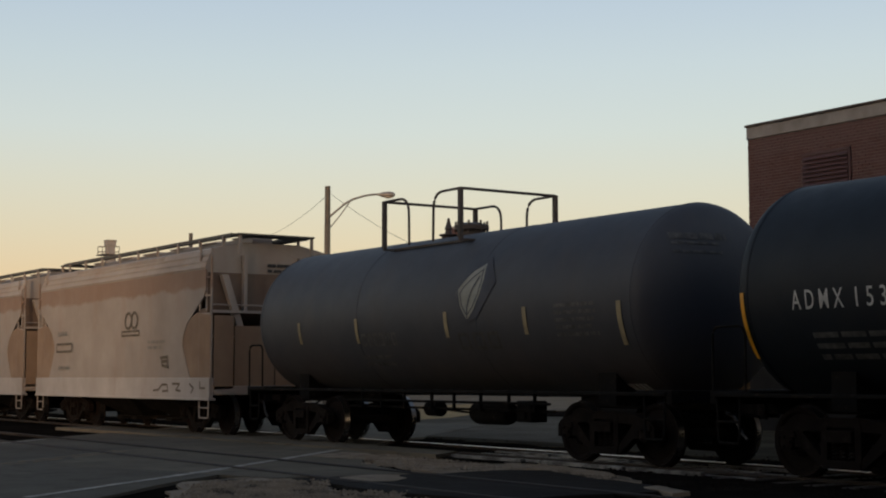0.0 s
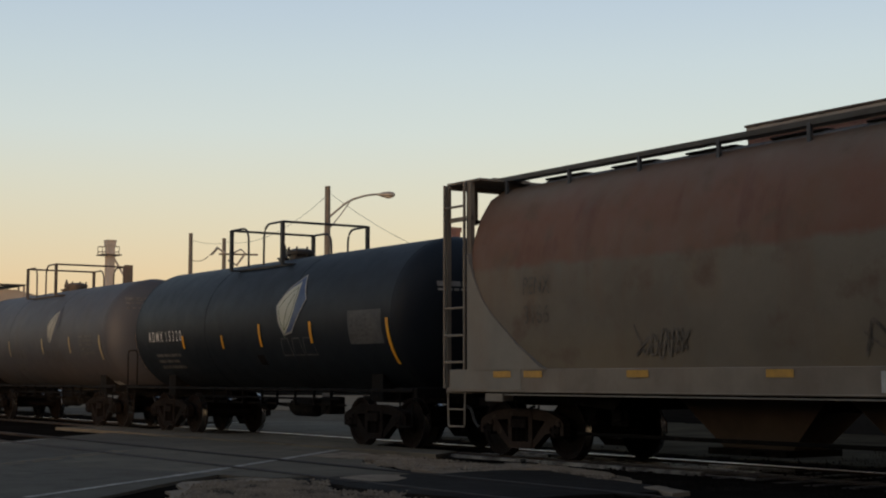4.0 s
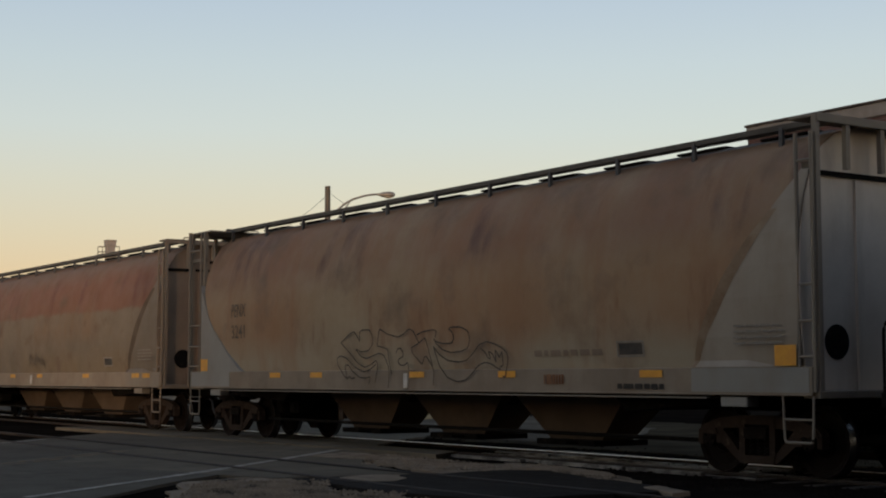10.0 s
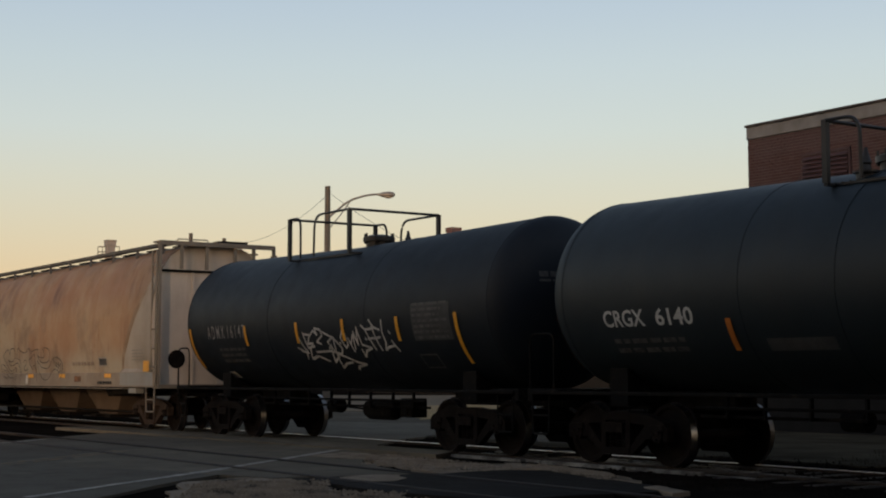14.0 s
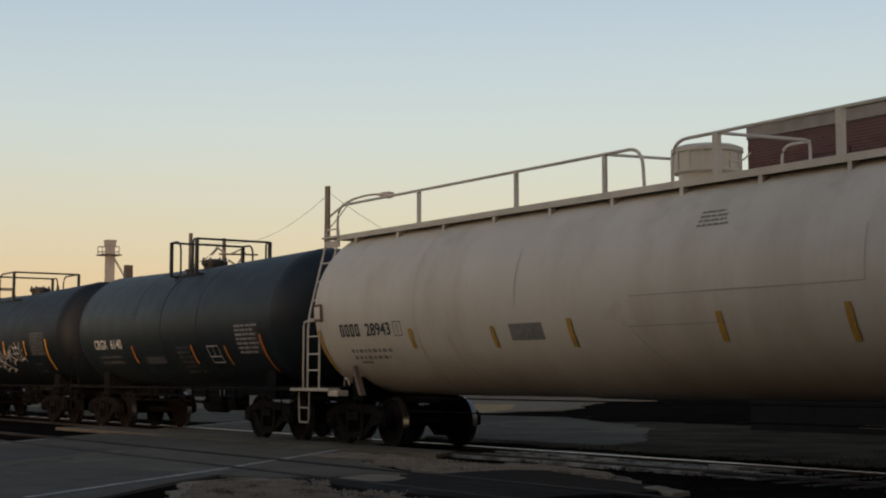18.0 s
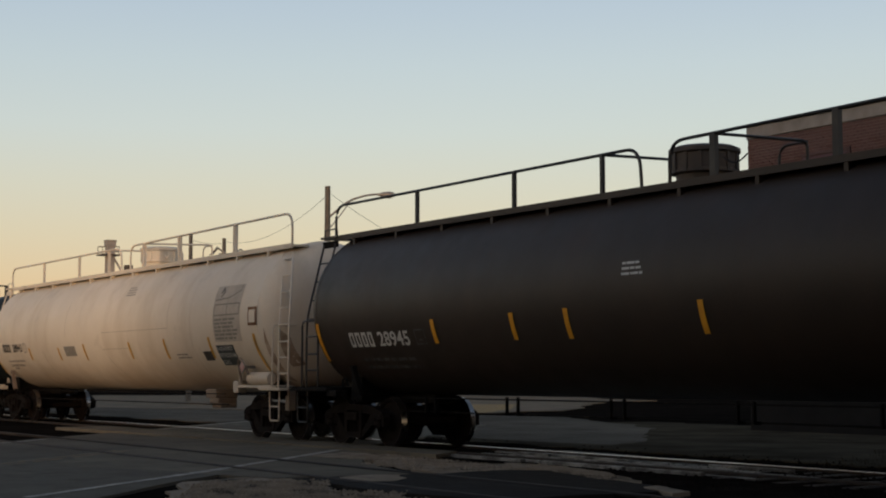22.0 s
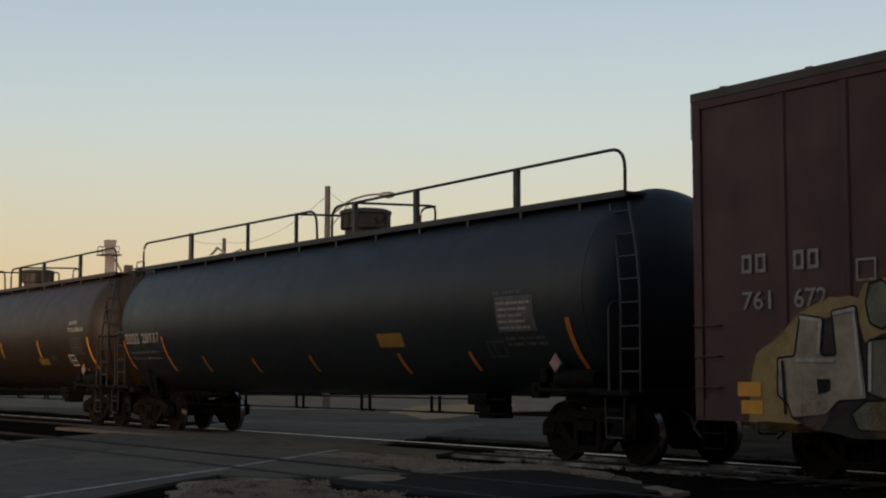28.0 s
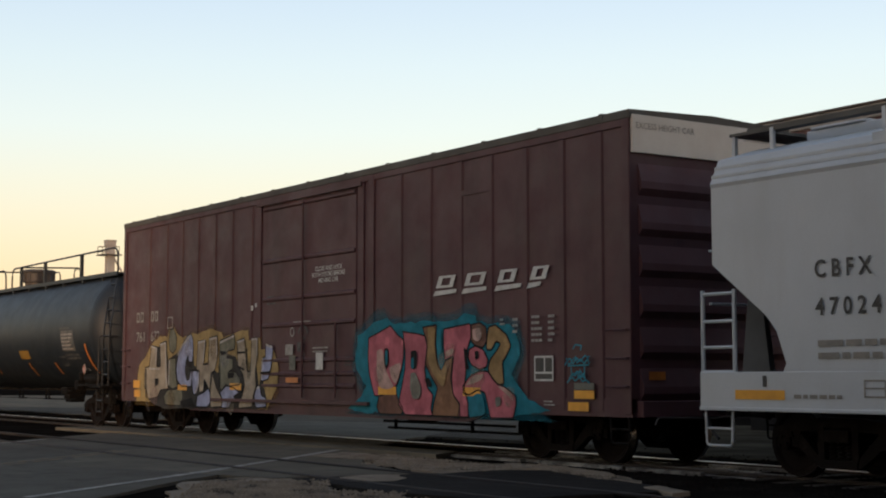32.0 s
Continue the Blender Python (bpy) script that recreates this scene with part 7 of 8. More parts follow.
    layered(car, cap, [
        ("spray_letter", "cream", [(-7.61, 2.04), (-7.24, 1.99), (-7.28, 1.54), (-7.05, 1.54), (-7.11, 2.07), (-6.73, 2.12), (-6.6, 1.02), (-7.03, 1), (-7.22, 0.83), (-7.76, 0.78), (-7.84, 0.96), (-8, 1.06), (-7.99, 1.52), (-7.71, 1.54)]),
        ("spray_letter", "olive", [(-6.53, 2.36), (-6.33, 2.41), (-6.15, 2.18), (-6.17, 1.94), (-6.35, 1.83), (-6.53, 1.9), (-6.59, 2.14)]),
        ("spray_letter", "olive", [(-6.55, 1.71), (-6.19, 1.73), (-6.2, 1.46), (-6.08, 1.07), (-6.33, 1.02), (-6.58, 1.09), (-6.6, 1.46)]),
        ("spray_letter", "olive", [(-6.62, 1), (-6.11, 1.02), (-5.83, 1.11), (-5.76, 0.84), (-5.9, 0.65), (-6.73, 0.66), (-6.84, 0.85)]),
        ("spray_letter", "blue", [(-5.35, 2.25), (-5.56, 2.21), (-5.82, 2.03), (-6.04, 1.79), (-6.15, 1.5), (-6.08, 1.22), (-5.85, 1.09), (-5.33, 1.08), (-5.27, 1.31), (-5.25, 1.47), (-5.35, 1.43), (-5.42, 1.25), (-5.55, 1.21), (-5.66, 1.41), (-5.62, 1.64), (-5.5, 1.78), (-5.47, 1.64), (-5.27, 1.62), (-5.23, 1.92), (-5.27, 2.15)]),
        ("spray_letter", "blue", [(-5.3, 1.4), (-5.12, 1.45), (-4.87, 1.42), (-4.88, 1.13), (-5.05, 0.91), (-5.18, 0.91), (-5.25, 1.08)]),
        ("spray_letter", "cream", [(-4.98, 2.08), (-4.57, 2.1), (-4.67, 1.56), (-4.42, 1.59), (-4.4, 2.14), (-3.98, 2.18), (-3.96, 1.71), (-4.09, 1.44), (-4.23, 1.39), (-4.03, 1.09), (-3.87, 0.95), (-3.69, 0.81), (-3.75, 0.66), (-4.28, 0.64), (-4.31, 0.94), (-4.43, 1.08), (-4.63, 1.25), (-4.67, 0.99), (-4.89, 0.94), (-4.9, 1.4), (-5.05, 1.47)]),
        ("spray_letter", "blue", [(-5.03, 0.62), (-4.98, 0.88), (-4.67, 0.95), (-4.39, 1.05), (-4.31, 0.92), (-4.31, 0.74), (-4.47, 0.61)]),
        ("spray_letter", "olive", [(-3.85, 2.07), (-3.15, 2.19), (-3.11, 2), (-3.14, 1.87), (-3.48, 1.84), (-3.51, 1.7), (-3.21, 1.68), (-3.2, 1.46), (-3.42, 1.41), (-3.07, 1.4), (-2.86, 1.27), (-2.83, 1.14), (-3.44, 1.09), (-3.51, 1.14), (-3.75, 1.01), (-3.87, 1.09), (-3.89, 1.53)]),
        ("spray_letter", "blue", [(-3.81, 0.96), (-3.51, 1.11), (-3.15, 1.07), (-3, 1.01), (-2.86, 0.96), (-3.22, 0.8), (-3.4, 0.63), (-3.74, 0.62), (-3.69, 0.82)]),
        ("spray_letter", "cream", [(-3.01, 2.04), (-2.67, 2.1), (-2.61, 1.78), (-2.53, 1.43), (-2.4, 1.39), (-2.34, 1.69), (-2.33, 2.08), (-2.06, 2.1), (-2.05, 1.72), (-2.15, 1.43), (-2.1, 1.1), (-2.24, 0.89), (-2.28, 0.68), (-2.91, 0.64), (-2.88, 0.75), (-2.76, 0.97), (-2.62, 1.11), (-2.72, 1.35), (-2.96, 1.52), (-2.98, 1.8)]),
        ("spray_letter", "blue", [(-1.68, 1.96), (-1.4, 1.91), (-1.37, 1.83), (-1.44, 1.51), (-1.56, 1.25), (-1.86, 1.2), (-1.89, 1.39), (-1.83, 1.68), (-1.7, 1.69)]),
        ("spray_letter", "blue", [(-2.06, 1.1), (-1.94, 1.12), (-1.86, 0.92), (-1.66, 0.87), (-1.65, 0.69), (-2.07, 0.66), (-2.16, 0.77), (-2.17, 0.93)])], 0.008)
    highlights = [
        [(-7.59, 2.01), (-7.28, 1.96), (-7.32, 1.58)],
        [(-7.07, 2.04), (-6.77, 2.08), (-6.67, 1.09)],
        [(-4.95, 2.05), (-4.61, 2.08), (-4.69, 1.61)],
        [(-4.37, 2.11), (-4.01, 2.14), (-3.99, 1.78)],
        [(-2.98, 2.02), (-2.68, 2.06)],
        [(-2.31, 2.06), (-2.08, 2.07), (-2.07, 1.75)],
        [(-6.04, 1.8), (-5.8, 2.01), (-5.38, 2.22)],
        [(-4.9, 1.38), (-4.9, 1.14), (-5.07, 0.95)],
        [(-3.82, 2.03), (-3.17, 2.15)],
        [(-1.66, 1.94), (-1.41, 1.89)],
        [(-1.82, 1.66), (-1.86, 1.25)],
        [(-6.53, 1.67), (-6.55, 1.13)],
        [(-7.67, 1.49), (-7.11, 1.48)],
        [(-2.05, 1.07), (-1.96, 1.08)]]
    for line in highlights:
        brushed("spray_highlight", [line], 0.045, cap, SPRAY["silver"], car, "pale highlight line", lift=0.022)
    inner = [
        [(-2.98, 1.8), (-2.63, 1.8)],
        [(-2.96, 1.52), (-2.65, 1.44)],
        [(-4.23, 1.39), (-4.31, 0.96)],
        [(-5.42, 1.45), (-4.87, 1.43)],
        [(-4.66, 1.57), (-4.42, 1.58)],
        [(-2.54, 1.86), (-2.51, 1.43)],
        [(-1.89, 1.37), (-1.47, 1.39)],
        [(-2.65, 1.1), (-2.76, 0.96)],
        [(-3.87, 1.53), (-3.81, 1.09)],
        [(-7.9, 1.47), (-7.86, 0.84)]]
    for line in inner:
        brushed("spray_line", [line], 0.042, cap, SPRAY["ink"], car, "thin dark inner line", lift=0.026)
    for pts in (
            [(-7.35, 1.26), (-7.14, 1.26), (-7.16, 1.12), (-7.33, 1.08)],
            [(-5.62, 1.62), (-5.5, 1.76), (-5.47, 1.62), (-5.27, 1.59), (-5.27, 1.49), (-5.45, 1.51)],
            [(-3.44, 1.39), (-3.1, 1.38), (-3.16, 1.28), (-3.42, 1.26)],
            [(-4.61, 1.22), (-4.47, 1.09), (-4.61, 1.03)],
            [(-3.81, 1.85), (-3.51, 1.83), (-3.54, 1.77), (-3.78, 1.76)],
            [(-3.15, 0.9), (-2.85, 0.99), (-2.62, 1.08), (-2.79, 0.8), (-3.08, 0.78)],
            [(-5.9, 0.75), (-5.25, 0.84), (-5.08, 0.64), (-5.76, 0.62)]):
        bm = bmesh.new()
        outline2d(bm, pts)
        painted("spray_wash", bm, cap, SPRAY["ink"], car, "", 0.024, 0)
    for x, z, r, k in ((-3.58, 1.66, 0.2, "silver"), (-3, 1.23, 0.14, "silver"), (-3.29, 0.7, 0.2, "cream"), (-7.41, 0.88, 0.25, "rose"), (-6.38, 0.78, 0.22, "ochre"), (-2.58, 1.43, 0.25, "olive"), (-4.12, 1.89, 0.25, "ochre"), (-5.5, 1.92, 0.2, "silver")):
        bm = bmesh.new()
        outline2d(bm, ragged([(x + r * math.cos(a * math.tau / 9), z + r * math.sin(a * math.tau / 9)) for a in range(9)], rng, 0.1, 0.03))
        painted("overspray", bm, cap, MIST[k], car, "speckled overspray", 0.021, 0)
    # second piece
    cloud = [(1.91, 1.44), (1.87, 1.7), (1.96, 2.04), (2.28, 2.16), (2.63, 2.32), (2.97, 2.35), (3.1, 2.26), (3.49, 2.21), (3.75, 2.24), (4.06, 2.24), (4.37, 2.25), (4.61, 2.21), (4.84, 2.21), (5.19, 2.26), (5.41, 2.33), (5.68, 2.3), (5.74, 2.2), (6.05, 2.15), (6.47, 2.15), (6.76, 2.05), (6.9, 1.83), (6.93, 1.62), (6.8, 1.48), (6.7, 1.34), (6.89, 1.12), (7.12, 0.92), (7.67, 0.75), (6.73, 0.66), (1.98, 0.62), (1.61, 0.68), (2.05, 0.92), (2.27, 1.09)]
    for out, lift, m, name in ((0.16, 0.0018, MIST["teal"], "overspray"), (0.08, 0.003, MIST["teal"], "overspray"), (-0.02, 0.0042, SPRAY["teal"], "spray_cloud")):
        bm = bmesh.new()
        outline2d(bm, ragged(swollen(cloud, out), rng, 0.12, 0.022))
        painted(name, bm, cap, m, car, "teal spray-paint cloud" if out < 0 else "fine teal overspray", lift, 0)
    layered(car, cap, [
        ("spray_letter", "pink", [(2.36, 1.99), (2.76, 2.09), (3.1, 2.19), (3.34, 2.02), (3.54, 1.93), (3.54, 1.67), (3.48, 1.43), (3.35, 1.18), (3.15, 1.03), (2.75, 0.95), (2.57, 0.96), (2.38, 1.35), (2.34, 1.65)]),
        ("spray_letter", "brown", [(2.74, 0.96), (3.25, 1.08), (3.37, 0.9), (3.54, 0.74), (3.47, 0.6), (2.75, 0.58), (2.65, 0.76)]),
        ("spray_letter", "pink", [(3.52, 2.07), (3.94, 2.03), (4.24, 1.98), (4.29, 1.82), (4.21, 1.42), (4.29, 1.11), (4.47, 0.99), (4.4, 0.76), (4.46, 0.62), (3.6, 0.6), (3.37, 0.82), (3.48, 1.1), (3.59, 1.43), (3.59, 1.75)]),
        ("spray_letter", "tan", [(4.15, 2.13), (4.58, 2.16), (4.55, 1.81), (4.62, 1.5), (4.73, 1.38), (4.85, 1.57), (5.08, 1.63), (5.03, 1.27), (5.07, 1), (5.25, 0.85), (5.27, 0.63), (4.44, 0.61), (4.49, 0.84), (4.61, 1.11), (4.41, 1.3), (4.24, 1.5), (4.29, 1.82)]),
        ("spray_letter", "pink", [(4.79, 2.08), (5.18, 2.12), (5.57, 2.15), (5.6, 1.94), (5.49, 1.76), (5.45, 1.42), (5.39, 1.11), (5.49, 0.89), (5.51, 0.61), (5.21, 0.61), (5.27, 0.85), (5.07, 1), (5, 1.27), (5.06, 1.61), (4.83, 1.56), (4.79, 1.81)]),
        ("spray_letter", "brown", [(5.6, 2.13), (5.84, 2.16), (6.01, 2.08), (6.03, 1.86), (5.92, 1.75), (5.71, 1.79), (5.58, 1.87)]),
        ("spray_letter", "pink", [(5.54, 1.73), (5.71, 1.79), (5.94, 1.72), (6.06, 1.56), (6.02, 1.45), (5.83, 1.4), (5.59, 1.49), (5.51, 1.6)]),
        ("spray_letter", "gold", [(6.03, 1.89), (6.08, 2.08), (6.26, 2.11), (6.56, 1.95), (6.68, 1.77), (6.55, 1.61), (6.45, 1.52), (6.47, 1.34), (6.49, 1.18), (6.34, 1.16), (6.16, 1.28), (6.06, 1.41), (6.12, 1.56), (6.3, 1.7), (6.41, 1.81), (6.28, 1.85), (6.15, 1.71), (6.02, 1.72)]),
        ("spray_letter", "pink", [(5.36, 1.14), (5.55, 1.3), (5.83, 1.38), (6.06, 1.38), (6.29, 1.19), (6.54, 1.12), (6.79, 1), (6.81, 0.88), (6.73, 0.65), (6.12, 0.63), (6.05, 0.86), (5.98, 1.04), (5.77, 1.08), (5.55, 1), (5.38, 1.02)])], 0.008)
    washes = [
        ("rose", [(2.66, 1.75), (2.85, 1.8), (2.93, 1.52), (2.97, 1.41), (3.09, 1.27), (3.25, 1.12), (3.02, 1.07), (2.75, 1.1), (2.66, 1.35)]),
        ("ink", [(2.92, 1.79), (3.06, 1.8), (3.07, 1.51), (2.98, 1.42), (2.92, 1.52)]),
        ("teal", [(2.95, 1.75), (3.02, 1.76), (3.03, 1.51), (2.96, 1.5)]),
        ("rose", [(3.09, 1.45), (3.28, 1.51), (3.49, 1.54), (3.43, 1.33), (3.3, 1.15), (3.14, 1.28)]),
        ("ink", [(3.79, 1.73), (3.99, 1.75), (3.98, 1.43), (3.79, 1.41)]),
        ("teal", [(3.8, 1.6), (3.89, 1.63), (3.89, 1.43), (3.8, 1.43)]),
        ("grey", [(3.79, 1.35), (3.93, 1.38), (4.13, 1.11), (4.1, 0.93), (3.86, 0.9), (3.76, 1.1)]),
        ("gold", [(4.32, 2.11), (4.56, 2.13), (4.53, 1.81), (4.59, 1.52), (4.71, 1.36), (4.85, 1.5), (4.92, 1.42), (4.8, 1.11), (4.66, 1.19), (4.45, 1.38), (4.31, 1.58), (4.36, 1.82)]),
        ("teal", [(4.61, 2.11), (4.72, 2.08), (4.76, 1.81), (4.73, 1.46), (4.62, 1.59), (4.59, 1.89)]),
        ("ink", [(4.23, 1.25), (4.38, 1.28), (4.47, 1.14), (4.33, 1.11)]),
        ("rose", [(4.86, 1.71), (5.11, 1.76), (5.08, 1.66), (4.88, 1.61)]),
        ("rose", [(5.65, 2.05), (5.84, 2.08), (5.92, 1.97), (5.84, 1.85), (5.66, 1.88)]),
        ("ink", [(5.71, 1.7), (5.83, 1.71), (5.81, 1.58), (5.73, 1.56)]),
        ("ink", [(5.4, 1.76), (5.51, 1.73), (5.48, 1.55), (5.57, 1.42), (5.45, 1.4)]),
        ("rose", [(5.45, 1.15), (5.66, 1.31), (5.98, 1.34), (5.89, 1.24), (5.67, 1.18)]),
        ("rose", [(6.34, 1.14), (6.49, 1.14), (6.74, 1.01), (6.75, 0.91), (6.58, 1.02)]),
        ("grey", [(6.28, 0.96), (6.42, 0.99), (6.43, 0.85), (6.29, 0.8)]),
        ("teal", [(5.57, 0.95), (5.82, 1.04), (5.97, 0.96), (6.02, 0.69), (5.54, 0.64)])]
    for i, (colour, pts) in enumerate(washes):
        bm = bmesh.new()
        outline2d(bm, [tuple(p) for p in bend(pts + pts[:1], 0.08, 3)][:-1])
        painted("spray_wash", bm, cap, SPRAY[colour], car, "", 0.022 + 0.0006 * i, 0)
    for x, z, r in ((2.75, 1.35, 0.16), (3.29, 1.39, 0.14), (3.96, 1.11, 0.16), (4.81, 1.5, 0.2), (5, 1.71, 0.14), (5.77, 1.28, 0.22), (6.64, 0.98, 0.16), (5.84, 2.01, 0.12)):
        bm = bmesh.new()
        outline2d(bm, ragged([(x + r * math.cos(k * math.tau / 8), z + r * math.sin(k * math.tau / 8)) for k in range(8)], rng, 0.1, 0.02))
        painted("overspray", bm, cap, MIST["cream"], car, "pale speckled overspray", 0.031, 0)
    tag = scrawl(8.06, 8.58, 1.46, 1.62, 31)[:2] + scrawl(8.14, 8.5, 1.24, 1.42, 32)[:2] + scrawl(8.06, 8.58, 1.18, 1.3, 33)[:1] + [[(8.2, 1.7), (8.26, 1.76), (8.4, 1.74), (8.38, 1.68)], [(8.08, 1.45), (8.56, 1.46)]]
    for line in tag:
        brushed("spray_stroke", [line], 0.024, cap, SPRAY["skyblue"], car, "small blue spray-paint stroke", lift=0.006)


# ---- the setting ----
def ragged(points, rng, seg=0.35, amp=0.08):
    """A polygon whose edges wander."""
    out = []
    for p, q in zip(points, points[1:] + points[:1]):
        n = max(1, int(math.dist(p, q) / seg))
        for i in range(n):
            t = i / n
            out.append((p[0] + (q[0] - p[0]) * t + rng.uniform(-amp, amp), p[1] + (q[1] - p[1]) * t + rng.uniform(-amp, amp)))
    return out


def patch(name, points, z, material, label, seed=1, seg=0.35, amp=0.08, category="", thick=0.05):
    bm = bmesh.new()
    prism(bm, ragged(points, random.Random(seed), seg, amp), z - thick, z, "z")
    bmesh.ops.triangulate(bm, faces=[f for f in bm.faces if len(f.verts) > 4])
    ob = part(name, bm, material, smooth=False)
    return tagged(ob, label, category, kind="structure")


GROUND_Z = -0.06
D45 = math.sqrt(0.5)


def street_xy(along, across):
    """Street coordinates: along runs to -x +y, across to +x +y from the centre line x + y = -15.3."""
    return (-7.65 - along * D45 + across * D45, -7.65 + along * D45 + across * D45)


LOT = [(-75, 19.3), (-24.6, 18.5), (-22.6, 19.1), (-23.4, 20.6), (-30.2, 26.8), (-39.3, 31.1), (-51.4, 29.0), (-62, 24)]
OCHRE = [(-47.99, 29.59), (-58.18, 37.26), (-60.68, 41.69), (-59.25, 43.83), (-50.51, 37.15), (-41.68, 28.4), (-39.3, 25.63)]
PALE = [(-67.9, 19.5), (-59.6, 25.7), (-52.6, 30.0), (-45.7, 31.6), (-49.0, 40.0), (-62.0, 51.0), (-66.0, 58.0), (-90.0, 70.0), (-115.0, 28.0)]


def scrub_band():
    """Far brush along the horizon: many small leafy clumps."""
    rng = random.Random(12)
    verts, faces = [], []
    line = [(-330, 19), (-215, 21), (-182, 36), (-148, 84), (-123, 122), (-98, 160), (-60, 190)]
    for (ax, ay), (bx, by) in zip(line, line[1:]):
        d = math.hypot(bx - ax, by - ay)
        for _ in range(int(d * 60)):
            u = rng.random()
            h = 3.0 + 1.6 * noise.noise((u * d * 0.06 + ax, ay * 0.1, 0)) + 0.9 * noise.noise((u * d * 0.3 + ax, 5, 0))
            x, y, z = ax + (bx - ax) * u + rng.uniform(-3, 3), ay + (by - ay) * u + rng.uniform(-2, 2), rng.uniform(-0.1, max(1.2, h))
            n = len(verts)
            r = rng.uniform(0.15, 0.45)
            for _k in range(4):
                v = Vector((rng.gauss(0, 1), rng.gauss(0, 1), rng.gauss(0, 1))).normalized() * r
                verts.append((x + v.x, y + v.y, z + v.z))
            faces.extend([(n, n + 1, n + 2), (n, n + 2, n + 3), (n, n + 3, n + 1), (n + 1, n + 3, n + 2)])
    for (ax, ay), (bx, by) in zip(line, line[1:]):
        d = math.hypot(bx - ax, by - ay)
        m = int(d / 2)
        for i in range(m):
            n = len(verts)
            for u in (i / m, (i + 1) / m):
                x, y = ax + (bx - ax) * u, ay + (by - ay) * u
                verts.extend([(x, y, -0.3), (x, y, 2.6 + 0.8 * noise.noise((x * 0.15, y * 0.15, 3)))])
            faces.append((n, n + 2, n + 3, n + 1))
    me = bpy.data.meshes.new("scrub")
    me.from_pydata(verts, [], faces)
    me.materials.append(SCRUB)
    tagged(new("scrub", me), "dark distant scrub along the horizon", "scrub", kind="stuff")


def setting():
    bm = bmesh.new()
    cuts = [-2500, -400, -120, -70] + [-60 + 2.5 * i for i in range(33)] + [40, 120, 400, 2500]
    rows = [[bm.verts.new((x, y, GROUND_Z - (0.0 if abs(x) < 60 and -30 < y < 60 else 0.02) + (0.012 * noise.noise((x * 0.3, y * 0.3, 0)) if abs(x) < 100 and abs(y) < 100 else 0))) for y in cuts] for x in cuts]
    for ra, rb in zip(rows, rows[1:]):
        for i in range(len(cuts) - 1):
            bm.faces.new((ra[i], rb[i], rb[i + 1], ra[i + 1]))
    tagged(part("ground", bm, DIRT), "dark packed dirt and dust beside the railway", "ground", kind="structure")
    # street that crosses the tracks at an angle
    patch("road", [street_xy(-60, -3.9), street_xy(-60, 3.9), street_xy(41, 3.9), street_xy(44, -3.9)], -0.022, STREETASPHALT, "worn grey asphalt street crossing the tracks", 3, 0.8, 0.06, "street")
    patch("edge_line", [(-16.05, 5.22), (-15.95, 5.3), (-19.11, 8.92), (-23.39, 13.42), (-23.5, 13.34), (-19.22, 8.83)], -0.015, LINEWHITE, "worn white edge line of the street", 4, 0.5, 0.014, "road marking", 0.004)
    for a, k in ((3.63, 0), (-3.63, 1)):
        for u0, u1 in ((-40, 29.3), (35.5, 43)) if a < 0 else ((-40, 15.0),):
            patch("edge_line", [street_xy(u0, a - 0.045), street_xy(u0, a + 0.045), street_xy(u1, a + 0.045), street_xy(u1, a - 0.045)], -0.017, LINEWHITE, "worn white edge line of the street", 4 + k, 0.5, 0.012, "road marking", 0.004)
    for a in (-0.14, 0.1):
        patch("centre_line", [street_xy(-40, a - 0.05), street_xy(-40, a + 0.05), street_xy(25, a + 0.05), street_xy(25, a - 0.05)], -0.017, LINEYELLOW, "worn yellow centre line of the street", 8, 0.5, 0.012, "road marking", 0.004)
    patch("lot", LOT, -0.035, LOTASPHALT, "grey asphalt lot beyond the tracks", 9, 1.0, 0.25, "pavement")
    patch("crossing_asphalt", [(-24.5, 9.0), (-28.5, 13.6), (-22.9, 13.5), (-21.6, 12.9), (-20.2, 11.9), (-17.6, 11.0), (-17.0, 10.9), (-17.3, 9.3), (-17.3, 8.9), (-19.5, 8.4), (-21.5, 7.4)], -0.02, ASPHALT, "patched asphalt between the siding rails", 19, 0.3, 0.06, "pavement")
    patch("gravel_shoulder", [(-22.0, 12.0), (-22.6, 13.0), (-21.1, 13.1), (-19.3, 12.75), (-18.2, 12.7), (-18.1, 13.3), (-17.2, 12.8), (-16.95, 11.8), (-16.8, 11.2), (-17.6, 11.35), (-18.5, 11.7), (-20.6, 12.2), (-20.9, 11.9)], -0.012, GRAVEL, "pale gravel beside the crossing", 10, 0.3, 0.1, "gravel", 0.06)
    patch("gravel_verge", [(-11.6, 3.8), (-13.4, 5.2), (-15.2, 6.5), (-16.7, 7.25), (-17.4, 7.8), (-17.9, 8.6), (-17.3, 9.15), (-16.7, 9.0), (-15.7, 8.75), (-14.9, 8.68), (-14.1, 8.6), (-12.2, 8.5), (-9.0, 4.0)], -0.03, GRAVEL, "pale gravel verge along the street", 11, 0.3, 0.12, "gravel")
    patch("asphalt_apron", [(-17.0, 9.0), (-16.9, 10.9), (-16.8, 11.4), (-17.1, 12.4), (-16.4, 12.9), (-14.7, 12.3), (-13.6, 12.1), (-12.8, 11.4), (-12.9, 9.2), (-14.4, 8.9), (-16.3, 8.95)], -0.014, NEWASPHALT, "dark newer asphalt apron", 12, 0.3, 0.07, "pavement")
